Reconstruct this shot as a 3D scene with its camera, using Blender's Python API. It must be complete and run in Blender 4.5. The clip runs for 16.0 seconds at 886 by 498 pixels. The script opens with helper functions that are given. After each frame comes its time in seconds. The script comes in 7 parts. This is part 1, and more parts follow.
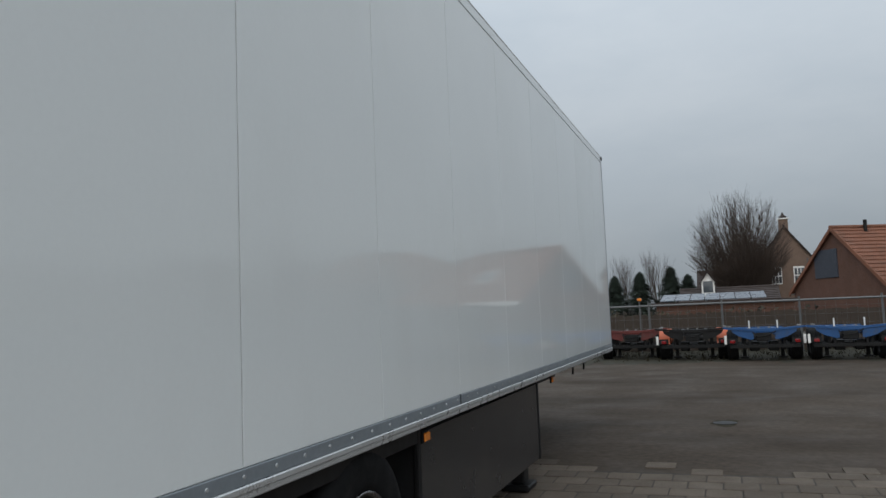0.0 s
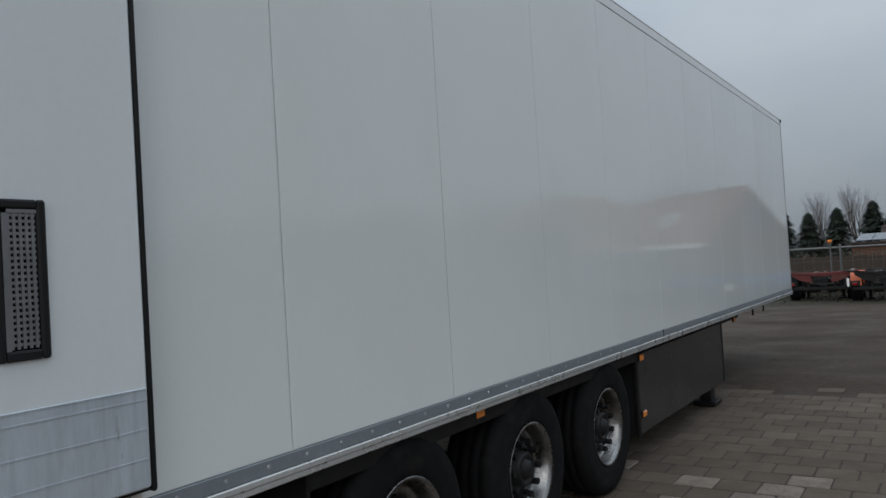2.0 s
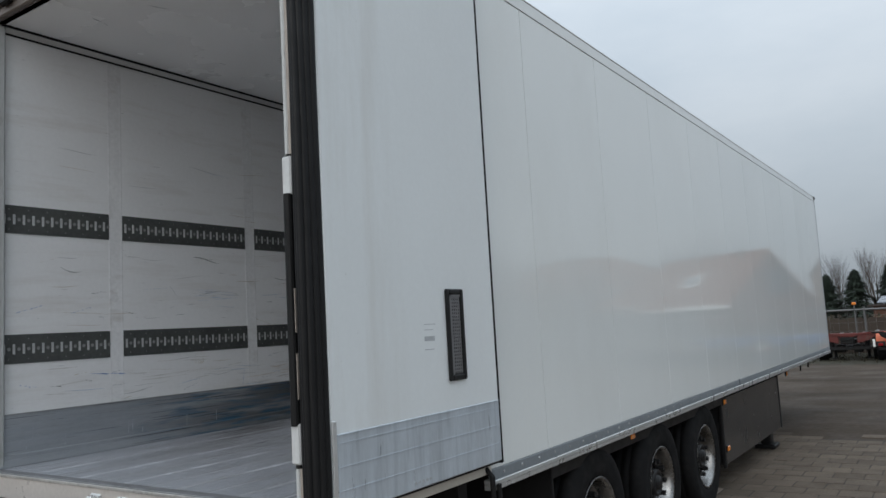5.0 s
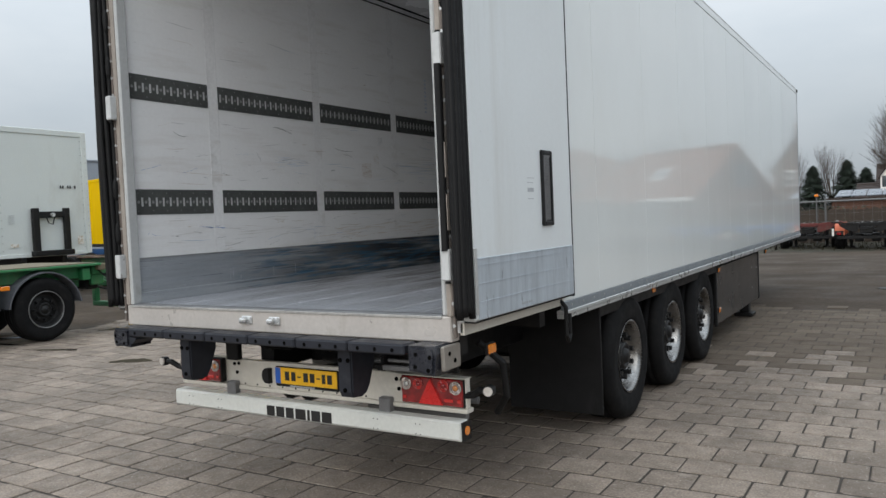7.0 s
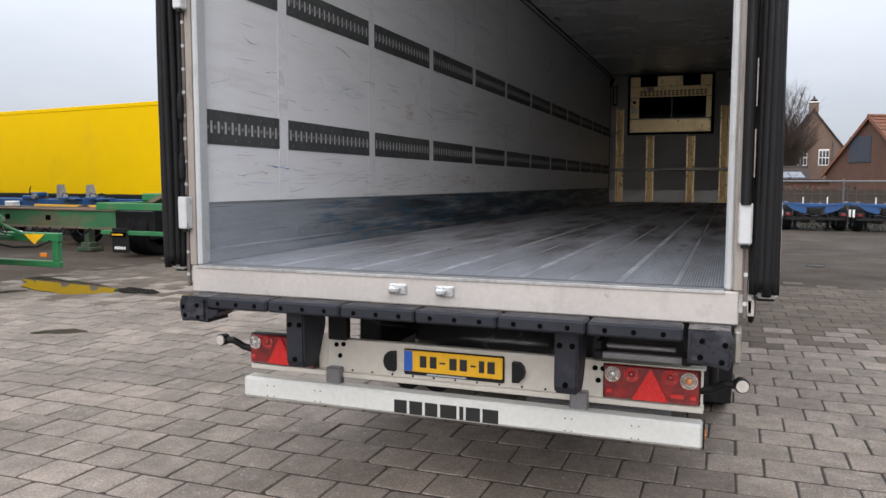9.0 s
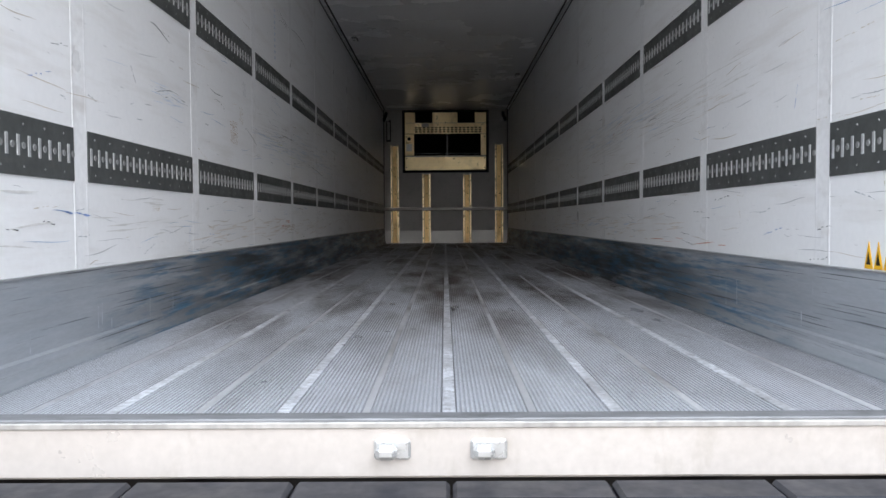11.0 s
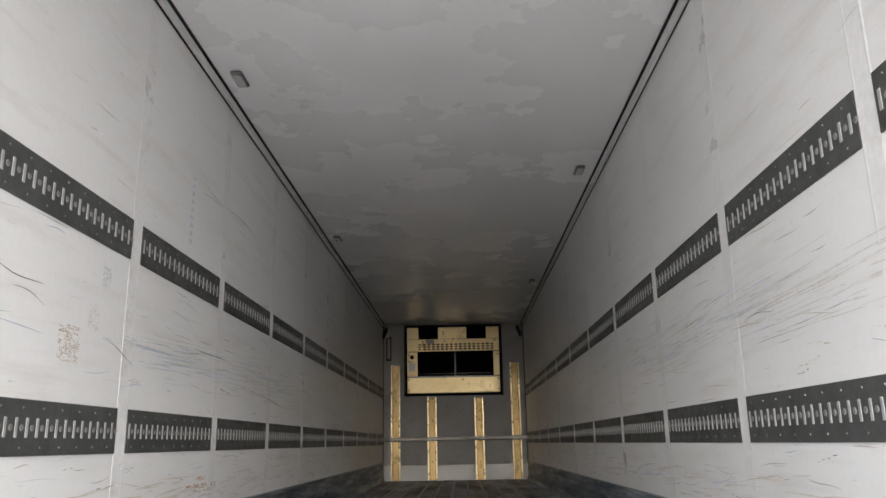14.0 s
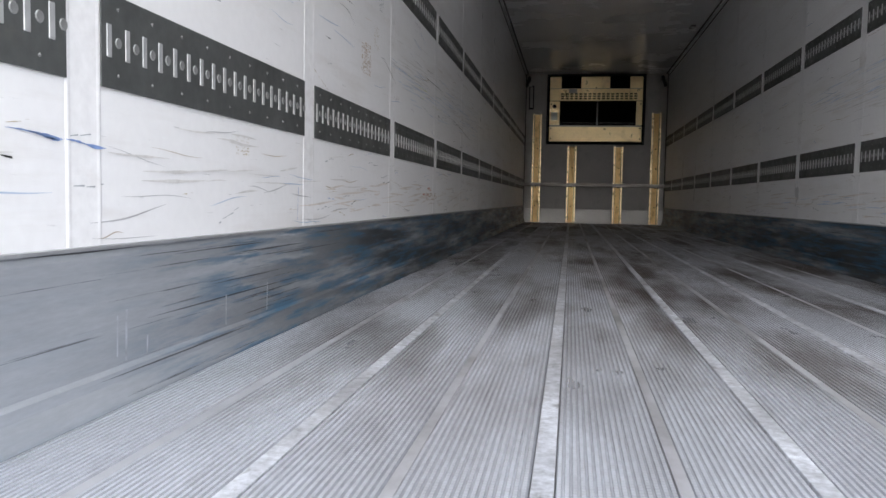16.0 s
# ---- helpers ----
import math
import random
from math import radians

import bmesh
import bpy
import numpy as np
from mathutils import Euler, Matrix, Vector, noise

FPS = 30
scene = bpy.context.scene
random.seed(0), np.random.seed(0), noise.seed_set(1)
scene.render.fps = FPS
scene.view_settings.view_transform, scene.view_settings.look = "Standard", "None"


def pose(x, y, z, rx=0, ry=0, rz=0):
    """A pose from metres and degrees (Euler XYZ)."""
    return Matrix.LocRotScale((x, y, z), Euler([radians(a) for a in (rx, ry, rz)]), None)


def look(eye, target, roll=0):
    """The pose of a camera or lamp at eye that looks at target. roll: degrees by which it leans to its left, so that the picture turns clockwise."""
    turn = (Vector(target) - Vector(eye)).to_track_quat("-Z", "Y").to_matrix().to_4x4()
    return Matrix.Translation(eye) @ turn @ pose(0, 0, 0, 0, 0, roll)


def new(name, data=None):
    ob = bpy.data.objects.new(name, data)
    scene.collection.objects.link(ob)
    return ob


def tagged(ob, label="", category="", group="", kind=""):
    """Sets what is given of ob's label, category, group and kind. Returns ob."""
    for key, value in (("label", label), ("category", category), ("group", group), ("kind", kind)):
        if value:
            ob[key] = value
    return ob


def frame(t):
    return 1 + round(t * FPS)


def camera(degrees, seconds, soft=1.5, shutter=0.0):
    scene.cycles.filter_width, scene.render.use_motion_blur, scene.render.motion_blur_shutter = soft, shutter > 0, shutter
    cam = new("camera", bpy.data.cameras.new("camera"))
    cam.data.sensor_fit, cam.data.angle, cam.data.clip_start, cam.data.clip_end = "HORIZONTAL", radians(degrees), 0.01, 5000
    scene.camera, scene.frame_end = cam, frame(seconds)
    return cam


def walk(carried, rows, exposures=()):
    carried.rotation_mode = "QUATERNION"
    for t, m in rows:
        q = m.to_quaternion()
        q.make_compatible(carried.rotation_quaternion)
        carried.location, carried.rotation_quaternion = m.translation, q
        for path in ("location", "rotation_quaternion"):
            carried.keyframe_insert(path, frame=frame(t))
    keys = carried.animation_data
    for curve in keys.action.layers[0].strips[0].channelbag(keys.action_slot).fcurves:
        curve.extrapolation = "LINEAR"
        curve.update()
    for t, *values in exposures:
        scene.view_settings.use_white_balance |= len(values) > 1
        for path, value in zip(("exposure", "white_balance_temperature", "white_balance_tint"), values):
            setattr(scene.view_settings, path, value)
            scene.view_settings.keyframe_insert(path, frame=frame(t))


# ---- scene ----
cam = camera(60.4, 16.0)
PATH = [
    (0, (2.913, 2.001, 1.607), (2.228, 3.872, 1.782), -2.3),
    (0.5, (3.036, 1.466, 1.687), (2.288, 3.307, 1.914), -2.6),
    (1, (3.194, 0.928, 1.715), (2.289, 2.706, 1.865), -3.0),
    (1.5, (3.387, 0.339, 1.752), (2.353, 2.05, 1.82), -3.3),
    (2, (3.465, -0.177, 1.784), (2.364, 1.493, 1.832), -3.4),
    (2.5, (3.564, -0.678, 1.802), (2.502, 1.013, 1.919), -2.4),
    (3, (3.608, -1.125, 1.815), (2.791, 0.692, 1.997), -1.1),
    (3.5, (3.609, -1.492, 1.879), (2.779, 0.304, 2.173), -0.4),
    (4, (3.615, -1.762, 1.896), (2.581, -0.089, 2.258), -0.8),
    (4.5, (3.528, -1.945, 1.918), (2.39, -0.341, 2.28), -1.2),
    (5, (3.413, -2.166, 1.853), (2.3, -0.516, 2.058), -3.2),
    (5.2, (3.37, -2.201, 1.814), (2.288, -0.526, 1.962), -3.4),
    (7.3, (3.08, -3.338, 1.67), (2.019, -1.647, 1.563), -2.3),
    (7.5, (2.921, -3.392, 1.67), (1.829, -1.721, 1.547), -2.3),
    (8, (2.377, -3.351, 1.635), (1.267, -1.694, 1.494), -2.1),
    (8.5, (1.788, -3.256, 1.601), (0.81, -1.518, 1.444), -1.0),
    (9, (1.208, -3.04, 1.59), (0.505, -1.175, 1.416), 0.1),
    (9.5, (0.711, -2.776, 1.624), (0.294, -0.824, 1.492), 0.4),
    (9.7, (0.537, -2.679, 1.629), (0.2, -0.71, 1.519), 0.2),
    (11.8, (-0.064, -0.937, 1.65), (0.094, 1.055, 1.576), -0.2),
    (12, (-0.062, -0.734, 1.634), (0.131, 1.255, 1.559), -0.1),
    (12.5, (0.009, -0.33, 1.668), (0.177, 1.663, 1.726), 0.9),
    (13, (0.113, -0.031, 1.756), (0.215, 1.937, 2.098), 1.1),
    (13.5, (0.136, 0.037, 1.823), (0.175, 1.961, 2.368), -0.4),
    (14, (0.127, 0.056, 1.798), (0.087, 1.994, 2.292), -1.0),
    (14.5, (0.062, 0.062, 1.716), (-0.144, 2.032, 1.992), -1.0),
    (15, (0.003, -0.007, 1.666), (-0.35, 1.959, 1.76), -0.7),
    (15.5, (-0.137, -0.212, 1.648), (-0.503, 1.754, 1.619), 0.3),
    (16, (-0.383, -0.421, 1.589), (-0.71, 1.547, 1.456), 1.1),
]
EXPOSURES = [(0.0, -0.34, 6300, 8), (0.5, -0.46, 6200, 8), (2.0, -0.46, 6200, 8), (2.5, -0.28, 6300, 8), (3.0, -0.42, 6350, 8), (3.5, -0.50, 6200, 8), (4.2, -0.44, 6150, 8), (5.0, -0.09, 6250, 8), (7.5, 0.26, 6450, 9), (8.0, 0.32, 6450, 11), (8.5, 0.46, 6450, 14), (9.0, 0.60, 6450, 14), (9.5, 0.74, 6300, 13), (11.8, 1.65, 6250, 9), (12.0, 1.68, 6250, 8), (12.5, 1.96, 6650, 9), (13.3, 2.54, 6850, 11), (14.2, 2.46, 6850, 11), (15.0, 2.34, 6600, 11), (16.0, 1.76, 6420, 13)]
walk(cam, [(t, look(e, g, r)) for t, e, g, r in PATH], EXPOSURES)

# ---- overcast sky and soft sun ----
SUN_EL, SUN_AZ = radians(31), radians(175)
world = bpy.data.worlds.new("overcast_sky")
scene.world = world
world.use_nodes = True
wt = world.node_tree
wt.nodes.clear()


def wnode(kind, **inputs):
    n = wt.nodes.new(kind)
    for k, v in inputs.items():
        n.inputs[k].default_value = v
    return n


sky = wt.nodes.new("ShaderNodeTexSky")
sky.sky_type = "NISHITA"
sky.sun_disc = False
sky.sun_elevation, sky.sun_rotation = SUN_EL, SUN_AZ
sky.air_density, sky.dust_density, sky.ozone_density = 1.0, 6.0, 1.0
sky_bg = wnode("ShaderNodeBackground", Strength=0.10)
wt.links.new(sky.outputs[0], sky_bg.inputs["Color"])
# the cloud sheet: soft grey with faint, wide banks
wco = wt.nodes.new("ShaderNodeTexCoord")
wmap = wnode("ShaderNodeMapping", Scale=(1.0, 1.0, 2.6))
wnoise = wnode("ShaderNodeTexNoise", Scale=2.2, Detail=6.0, Roughness=0.55)
wramp = wt.nodes.new("ShaderNodeValToRGB")
wramp.color_ramp.elements[0].position, wramp.color_ramp.elements[0].color = 0.30, (0.56, 0.62, 0.68, 1)
wramp.color_ramp.elements[1].position, wramp.color_ramp.elements[1].color = 0.72, (0.72, 0.76, 0.80, 1)
cloud_bg = wnode("ShaderNodeBackground", Strength=0.95)
wmix = wnode("ShaderNodeMixShader", Fac=0.88)
wout = wt.nodes.new("ShaderNodeOutputWorld")
wt.links.new(wco.outputs["Generated"], wmap.inputs["Vector"])
wt.links.new(wmap.outputs[0], wnoise.inputs["Vector"])
wt.links.new(wnoise.outputs["Fac"], wramp.inputs["Fac"])
# an overcast sky is about three times as bright overhead as at the skyline
wsep = wt.nodes.new("ShaderNodeSeparateXYZ")
wt.links.new(wco.outputs["Generated"], wsep.inputs[0])
wrise = wt.nodes.new("ShaderNodeMapRange")
for i, v in enumerate((0.0, 1.0, 0.60, 2.45)):
    wrise.inputs[i + 1].default_value = v
wt.links.new(wsep.outputs["Z"], wrise.inputs[0])
wt.links.new(wrise.outputs[0], cloud_bg.inputs["Strength"])
wt.links.new(wramp.outputs[0], cloud_bg.inputs["Color"])
wt.links.new(sky_bg.outputs[0], wmix.inputs[1])
wt.links.new(cloud_bg.outputs[0], wmix.inputs[2])
wt.links.new(wmix.outputs[0], wout.inputs["Surface"])

sun = new("sun", bpy.data.lights.new("sun", "SUN"))
sun.data.energy, sun.data.angle, sun.data.color = 1.0, radians(62), (1.0, 0.985, 0.965)
sun.matrix_world = look((0, 0, 30), (0 + math.sin(SUN_AZ) * -10, math.cos(SUN_AZ) * -10, 30 - 10 * math.tan(SUN_EL)))

# ---- materials ----
def surface(name, base, rough=0.5, metal=0.0, vary=0.12, scale=2.0, stretch=(1, 1, 1), fine=40.0, fine_amt=0.06, bump=0.1,
            bump_scale=120.0, dirt=None, dirt_scale=3.0, dirt_stretch=(1, 1, 1), dirt_from=0.55, dirt_to=0.7, dirt_amt=0.6,
            dirt3=None, dirt3_scale=20.0, dirt3_stretch=(1, 1, 1), dirt3_from=0.7, dirt3_to=0.74, dirt3_amt=0.7,
            dirt2=None, dirt2_scale=8.0, dirt2_stretch=(1, 1, 1), dirt2_from=0.6, dirt2_to=0.68, dirt2_amt=0.6,
            each=0.0, island=0.0, coat=0.0, rough_vary=0.1, ior=1.5, wave=None, along=None, placed=False):
    """A procedural surface: base colour, broad and fine variation, up to two kinds of stains or darker tones, relief.
    """
    m = bpy.data.materials.new(name)
    m.use_nodes = True
    nt = m.node_tree
    b = nt.nodes["Principled BSDF"]
    b.inputs["Metallic"].default_value = metal
    b.inputs["IOR"].default_value = ior
    b.inputs["Coat Weight"].default_value = coat
    b.inputs["Coat Roughness"].default_value = 0.06
    co = nt.nodes.new("ShaderNodeTexCoord").outputs["Object"]
    if placed:
        co = nt.nodes.new("ShaderNodeNewGeometry").outputs["Position"]

    def noise_at(s, st, detail=5.0, r=0.55):
        mp = nt.nodes.new("ShaderNodeMapping")
        mp.inputs["Scale"].default_value = st
        nt.links.new(co, mp.inputs["Vector"])
        n = nt.nodes.new("ShaderNodeTexNoise")
        n.inputs["Scale"].default_value, n.inputs["Detail"].default_value, n.inputs["Roughness"].default_value = s, detail, r
        nt.links.new(mp.outputs[0], n.inputs["Vector"])
        return n.outputs["Fac"]

    def remap(v, a, bb, lo, hi):
        r = nt.nodes.new("ShaderNodeMapRange")
        for i, x in enumerate((a, bb, lo, hi)):
            r.inputs[i + 1].default_value = x
        nt.links.new(v, r.inputs[0])
        return r.outputs[0]

    def math_(op, a, c):
        n = nt.nodes.new("ShaderNodeMath")
        n.operation = op
        for i, x in enumerate((a, c)):
            if isinstance(x, float):
                n.inputs[i].default_value = x
            else:
                nt.links.new(x, n.inputs[i])
        return n.outputs[0]

    def mixc(fac, a, c):
        n = nt.nodes.new("ShaderNodeMix")
        n.data_type = "RGBA"
        for sock, x in ((n.inputs[0], fac), (n.inputs[6], a), (n.inputs[7], c)):
            if isinstance(x, tuple):
                sock.default_value = (*x, 1)
            elif isinstance(x, float):
                sock.default_value = x
            else:
                nt.links.new(x, sock)
        return n.outputs[2]

    broad = noise_at(scale, stretch)
    val = remap(broad, 0.25, 0.75, 1 - vary, 1 + vary)
    if fine_amt:
        val = math_("MULTIPLY", val, remap(noise_at(fine, stretch, 3.0), 0.25, 0.75, 1 - fine_amt, 1 + fine_amt))
    if each:
        oi = nt.nodes.new("ShaderNodeObjectInfo")
        val = math_("MULTIPLY", val, remap(oi.outputs["Random"], 0.0, 1.0, 1 - each, 1 + each))
    if island:
        ge = nt.nodes.new("ShaderNodeNewGeometry")
        val = math_("MULTIPLY", val, remap(ge.outputs["Random Per Island"], 0.0, 1.0, 1 - island, 1 + island))
    hsv = nt.nodes.new("ShaderNodeHueSaturation")
    hsv.inputs["Color"].default_value = (*base, 1)
    nt.links.new(val, hsv.inputs["Value"])
    col = hsv.outputs[0]
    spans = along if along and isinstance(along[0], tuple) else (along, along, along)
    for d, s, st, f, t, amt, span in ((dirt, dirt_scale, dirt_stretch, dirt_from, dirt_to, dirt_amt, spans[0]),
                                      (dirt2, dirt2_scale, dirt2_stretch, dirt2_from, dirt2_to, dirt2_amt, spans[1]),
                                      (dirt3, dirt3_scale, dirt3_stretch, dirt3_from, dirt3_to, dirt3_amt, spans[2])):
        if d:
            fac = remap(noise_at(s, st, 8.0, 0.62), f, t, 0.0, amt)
            # span strengthens a tone along Y; kick plate and floor darken with depth
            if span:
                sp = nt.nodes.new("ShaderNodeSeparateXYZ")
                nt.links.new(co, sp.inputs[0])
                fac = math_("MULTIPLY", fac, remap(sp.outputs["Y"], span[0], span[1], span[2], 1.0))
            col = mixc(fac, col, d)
    nt.links.new(col, b.inputs["Base Color"])
    nt.links.new(remap(noise_at(scale * 2.3, stretch), 0.3, 0.7, max(0.0, rough - rough_vary), min(1.0, rough + rough_vary)), b.inputs["Roughness"])
    if bump or wave:
        bp = nt.nodes.new("ShaderNodeBump")
        bp.inputs["Strength"].default_value = bump if not wave else wave[1]
        bp.inputs["Distance"].default_value = 0.002 if not wave else wave[2]
        if wave:
            wv = nt.nodes.new("ShaderNodeTexWave")
            wv.bands_direction = wave[3]
            wv.inputs["Scale"].default_value = wave[0]
            wv.inputs["Distortion"].default_value = 0.3
            nt.links.new(co, wv.inputs["Vector"])
            nt.links.new(wv.outputs["Fac"], bp.inputs["Height"])
        else:
            nt.links.new(noise_at(bump_scale, stretch, 4.0), bp.inputs["Height"])
        nt.links.new(bp.outputs[0], b.inputs["Normal"])
    return m


# trailer
M_PANEL = surface("white_gelcoat", (0.72, 0.742, 0.735), 0.05, vary=0.02, scale=0.7, fine_amt=0.01, bump=0.0, rough_vary=0.02, each=0.012, ior=1.6,
                  dirt=(0.58, 0.58, 0.55), dirt_scale=0.5, dirt_stretch=(1, 1.5, 0.8), dirt_from=0.5, dirt_to=0.8, dirt_amt=0.3)
M_DOOR = surface("door_inner_lining", (0.685, 0.715, 0.725), 0.42, vary=0.03, scale=0.8, fine_amt=0.015, bump=0.03,
                 along=(0.55, 0.30, 0.10), dirt=(0.46, 0.445, 0.41), dirt_scale=0.9, dirt_stretch=(1, 4, 0.5), dirt_from=0.38, dirt_to=0.66, dirt_amt=0.55,
                 dirt2=(0.30, 0.29, 0.27), dirt2_scale=14, dirt2_stretch=(1, 2, 2), dirt2_from=0.70, dirt2_to=0.74, dirt2_amt=0.5)
M_LINING = surface("scuffed_white_lining", (0.86, 0.86, 0.86), 0.32, rough_vary=0.03, vary=0.04, scale=0.9, fine_amt=0.02, bump=0.03,
                   dirt=(0.52, 0.47, 0.41), dirt_scale=1.8, dirt_stretch=(1, 0.7, 7), dirt_from=0.52, dirt_to=0.76, dirt_amt=0.3,
                   dirt2=(0.13, 0.12, 0.13), dirt2_scale=3.4, dirt2_stretch=(1, 2.2, 34), dirt2_from=0.67, dirt2_to=0.72, dirt2_amt=0.5,
                   dirt3=(0.16, 0.13, 0.12), dirt3_scale=9.0, dirt3_stretch=(1, 2.0, 9), dirt3_from=0.71, dirt3_to=0.75, dirt3_amt=0.55)
M_CEIL = surface("white_ceiling_lining", (0.905, 0.91, 0.915), 0.27, rough_vary=0.02, vary=0.015, scale=0.5, fine_amt=0.01, bump=0.0)
M_PILASTER = surface("white_pilaster", (0.83, 0.83, 0.83), 0.35, vary=0.05, scale=2.0, bump=0.02, dirt=(0.5, 0.45, 0.4), dirt_scale=3, dirt_stretch=(1, 1, 2), dirt_amt=0.4)
M_STRIP = surface("dark_lashing_steel", (0.095, 0.100, 0.097), 0.45, metal=0.3, vary=0.25, scale=5, fine_amt=0.1, bump=0.05,
                  dirt=(0.16, 0.15, 0.13), dirt_scale=6, dirt_stretch=(1, 1, 3), dirt_from=0.6, dirt_to=0.8, dirt_amt=0.5)
M_ZINC = surface("worn_zinc", (0.60, 0.61, 0.61), 0.38, metal=0.55, vary=0.12, scale=9, bump=0.05)
# scuffs and blue paint; inner dimming towards the front goes into the near-black
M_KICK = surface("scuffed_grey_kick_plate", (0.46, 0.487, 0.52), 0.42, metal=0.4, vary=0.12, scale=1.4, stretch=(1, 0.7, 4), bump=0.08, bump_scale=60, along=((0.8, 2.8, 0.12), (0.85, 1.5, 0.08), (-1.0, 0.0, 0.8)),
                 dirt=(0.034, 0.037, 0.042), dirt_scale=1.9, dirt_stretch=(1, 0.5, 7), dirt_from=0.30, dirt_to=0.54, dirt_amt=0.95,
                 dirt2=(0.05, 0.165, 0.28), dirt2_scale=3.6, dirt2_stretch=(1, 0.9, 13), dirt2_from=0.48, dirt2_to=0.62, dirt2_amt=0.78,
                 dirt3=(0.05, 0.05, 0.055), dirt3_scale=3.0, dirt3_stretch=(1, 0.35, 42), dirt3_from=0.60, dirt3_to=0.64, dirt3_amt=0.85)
M_RUB = surface("rubbed_aluminium", (0.46, 0.485, 0.52), 0.42, metal=0.4, vary=0.3, scale=30, fine_amt=0.2, bump=0.1)
# brown stains, strengthened along Y so they carry the box's dimming too
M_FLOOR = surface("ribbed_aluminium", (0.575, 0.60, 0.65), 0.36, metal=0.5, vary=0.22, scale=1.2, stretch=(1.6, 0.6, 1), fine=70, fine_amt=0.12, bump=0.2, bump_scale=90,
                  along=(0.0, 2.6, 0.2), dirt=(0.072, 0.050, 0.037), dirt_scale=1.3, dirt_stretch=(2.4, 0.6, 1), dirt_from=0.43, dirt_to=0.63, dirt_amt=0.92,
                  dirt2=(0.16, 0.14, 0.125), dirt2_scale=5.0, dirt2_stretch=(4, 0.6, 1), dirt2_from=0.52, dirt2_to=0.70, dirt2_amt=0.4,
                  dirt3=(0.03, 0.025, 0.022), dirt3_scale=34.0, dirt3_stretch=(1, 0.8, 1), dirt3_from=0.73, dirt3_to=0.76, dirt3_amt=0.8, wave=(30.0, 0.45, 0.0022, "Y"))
# groove contrast put into the colour; light along the ribs gives none
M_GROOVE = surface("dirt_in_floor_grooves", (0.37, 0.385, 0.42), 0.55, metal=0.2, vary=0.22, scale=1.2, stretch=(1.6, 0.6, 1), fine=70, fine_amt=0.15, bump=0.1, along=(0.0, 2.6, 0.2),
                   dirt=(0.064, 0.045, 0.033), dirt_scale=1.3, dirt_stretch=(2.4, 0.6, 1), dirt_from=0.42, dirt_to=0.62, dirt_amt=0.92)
M_FLOOR_STRIPE = surface("bright_weld_strip", (0.53, 0.55, 0.59), 0.45, metal=0.35, vary=0.3, scale=7, fine=60, fine_amt=0.35, bump=0.35,
                         dirt=(0.16, 0.15, 0.14), dirt_scale=2.2, dirt_stretch=(1, 0.6, 1), dirt_from=0.48, dirt_to=0.70, dirt_amt=0.6,
                         dirt2=(0.10, 0.09, 0.085), dirt2_scale=26, dirt2_stretch=(1, 0.5, 1), dirt2_from=0.58, dirt2_to=0.70, dirt2_amt=0.6)
M_SEAM = surface("smooth_floor_seam", (0.54, 0.55, 0.58), 0.4, metal=0.5, vary=0.2, scale=2, stretch=(1, 0.5, 1), bump=0.05, dirt=(0.10, 0.085, 0.075), dirt_scale=1.6, dirt_stretch=(1, 0.6, 1), dirt_from=0.48, dirt_to=0.66, dirt_amt=0.85)
M_STUD_EDGE = surface("rubbed_sill_edge", (0.40, 0.39, 0.375), 0.42, metal=0.4, vary=0.25, scale=7, fine_amt=0.2, bump=0.1)
M_STEEL = surface("stainless_frame", (0.53, 0.495, 0.465), 0.36, metal=0.25, vary=0.08, scale=2.5, stretch=(1, 1, 1), bump=0.04,
                  dirt=(0.30, 0.27, 0.22), dirt_scale=5, dirt_stretch=(2, 2, 1), dirt_from=0.58, dirt_to=0.8, dirt_amt=0.5)
M_THRESHOLD = surface("dull_threshold", (0.19, 0.195, 0.205), 0.5, metal=0.3, vary=0.25, scale=6, stretch=(1, 4, 1), bump=0.08, dirt=(0.07, 0.07, 0.07), dirt_scale=9, dirt_amt=0.5)
# header's shade is put into this dark brown; the hinge strip shares it
M_HEADER = surface("soiled_steel_header", (0.15, 0.125, 0.11), 0.5, metal=0.3, vary=0.2, scale=3, stretch=(1, 2, 2), bump=0.05, dirt=(0.05, 0.042, 0.038), dirt_scale=5, dirt_amt=0.6)
M_HINGE = surface("pale_worn_hinge_cover", (0.55, 0.56, 0.56), 0.5, metal=0.1, vary=0.1, scale=8, bump=0.05, dirt=(0.18, 0.15, 0.13), dirt_scale=12, dirt_stretch=(2, 2, 1), dirt_from=0.60, dirt_to=0.68, dirt_amt=0.8)
M_RAIL = surface("grey_side_rail", (0.22, 0.245, 0.265), 0.45, metal=0.3, vary=0.08, scale=3, bump=0.03)
M_RAIL_EDGE = surface("bright_aluminium_edge", (0.60, 0.61, 0.61), 0.32, metal=0.6, vary=0.06, scale=4, bump=0.02)
M_RUBBER = surface("black_rubber", (0.0078, 0.0078, 0.0084), 0.55, ior=1.32, vary=0.25, scale=6, bump=0.08, dirt=(0.035, 0.035, 0.036), dirt_scale=4, dirt_stretch=(2, 2, 0.6), dirt_from=0.6, dirt_to=0.8, dirt_amt=0.4)
M_BUFFER = surface("dock_buffer_rubber", (0.0215, 0.0232, 0.0300), 0.5, ior=1.32, vary=0.2, scale=8, bump=0.12, bump_scale=50, dirt=(0.06, 0.06, 0.068), dirt_scale=7, dirt_from=0.58, dirt_to=0.75, dirt_amt=0.5)
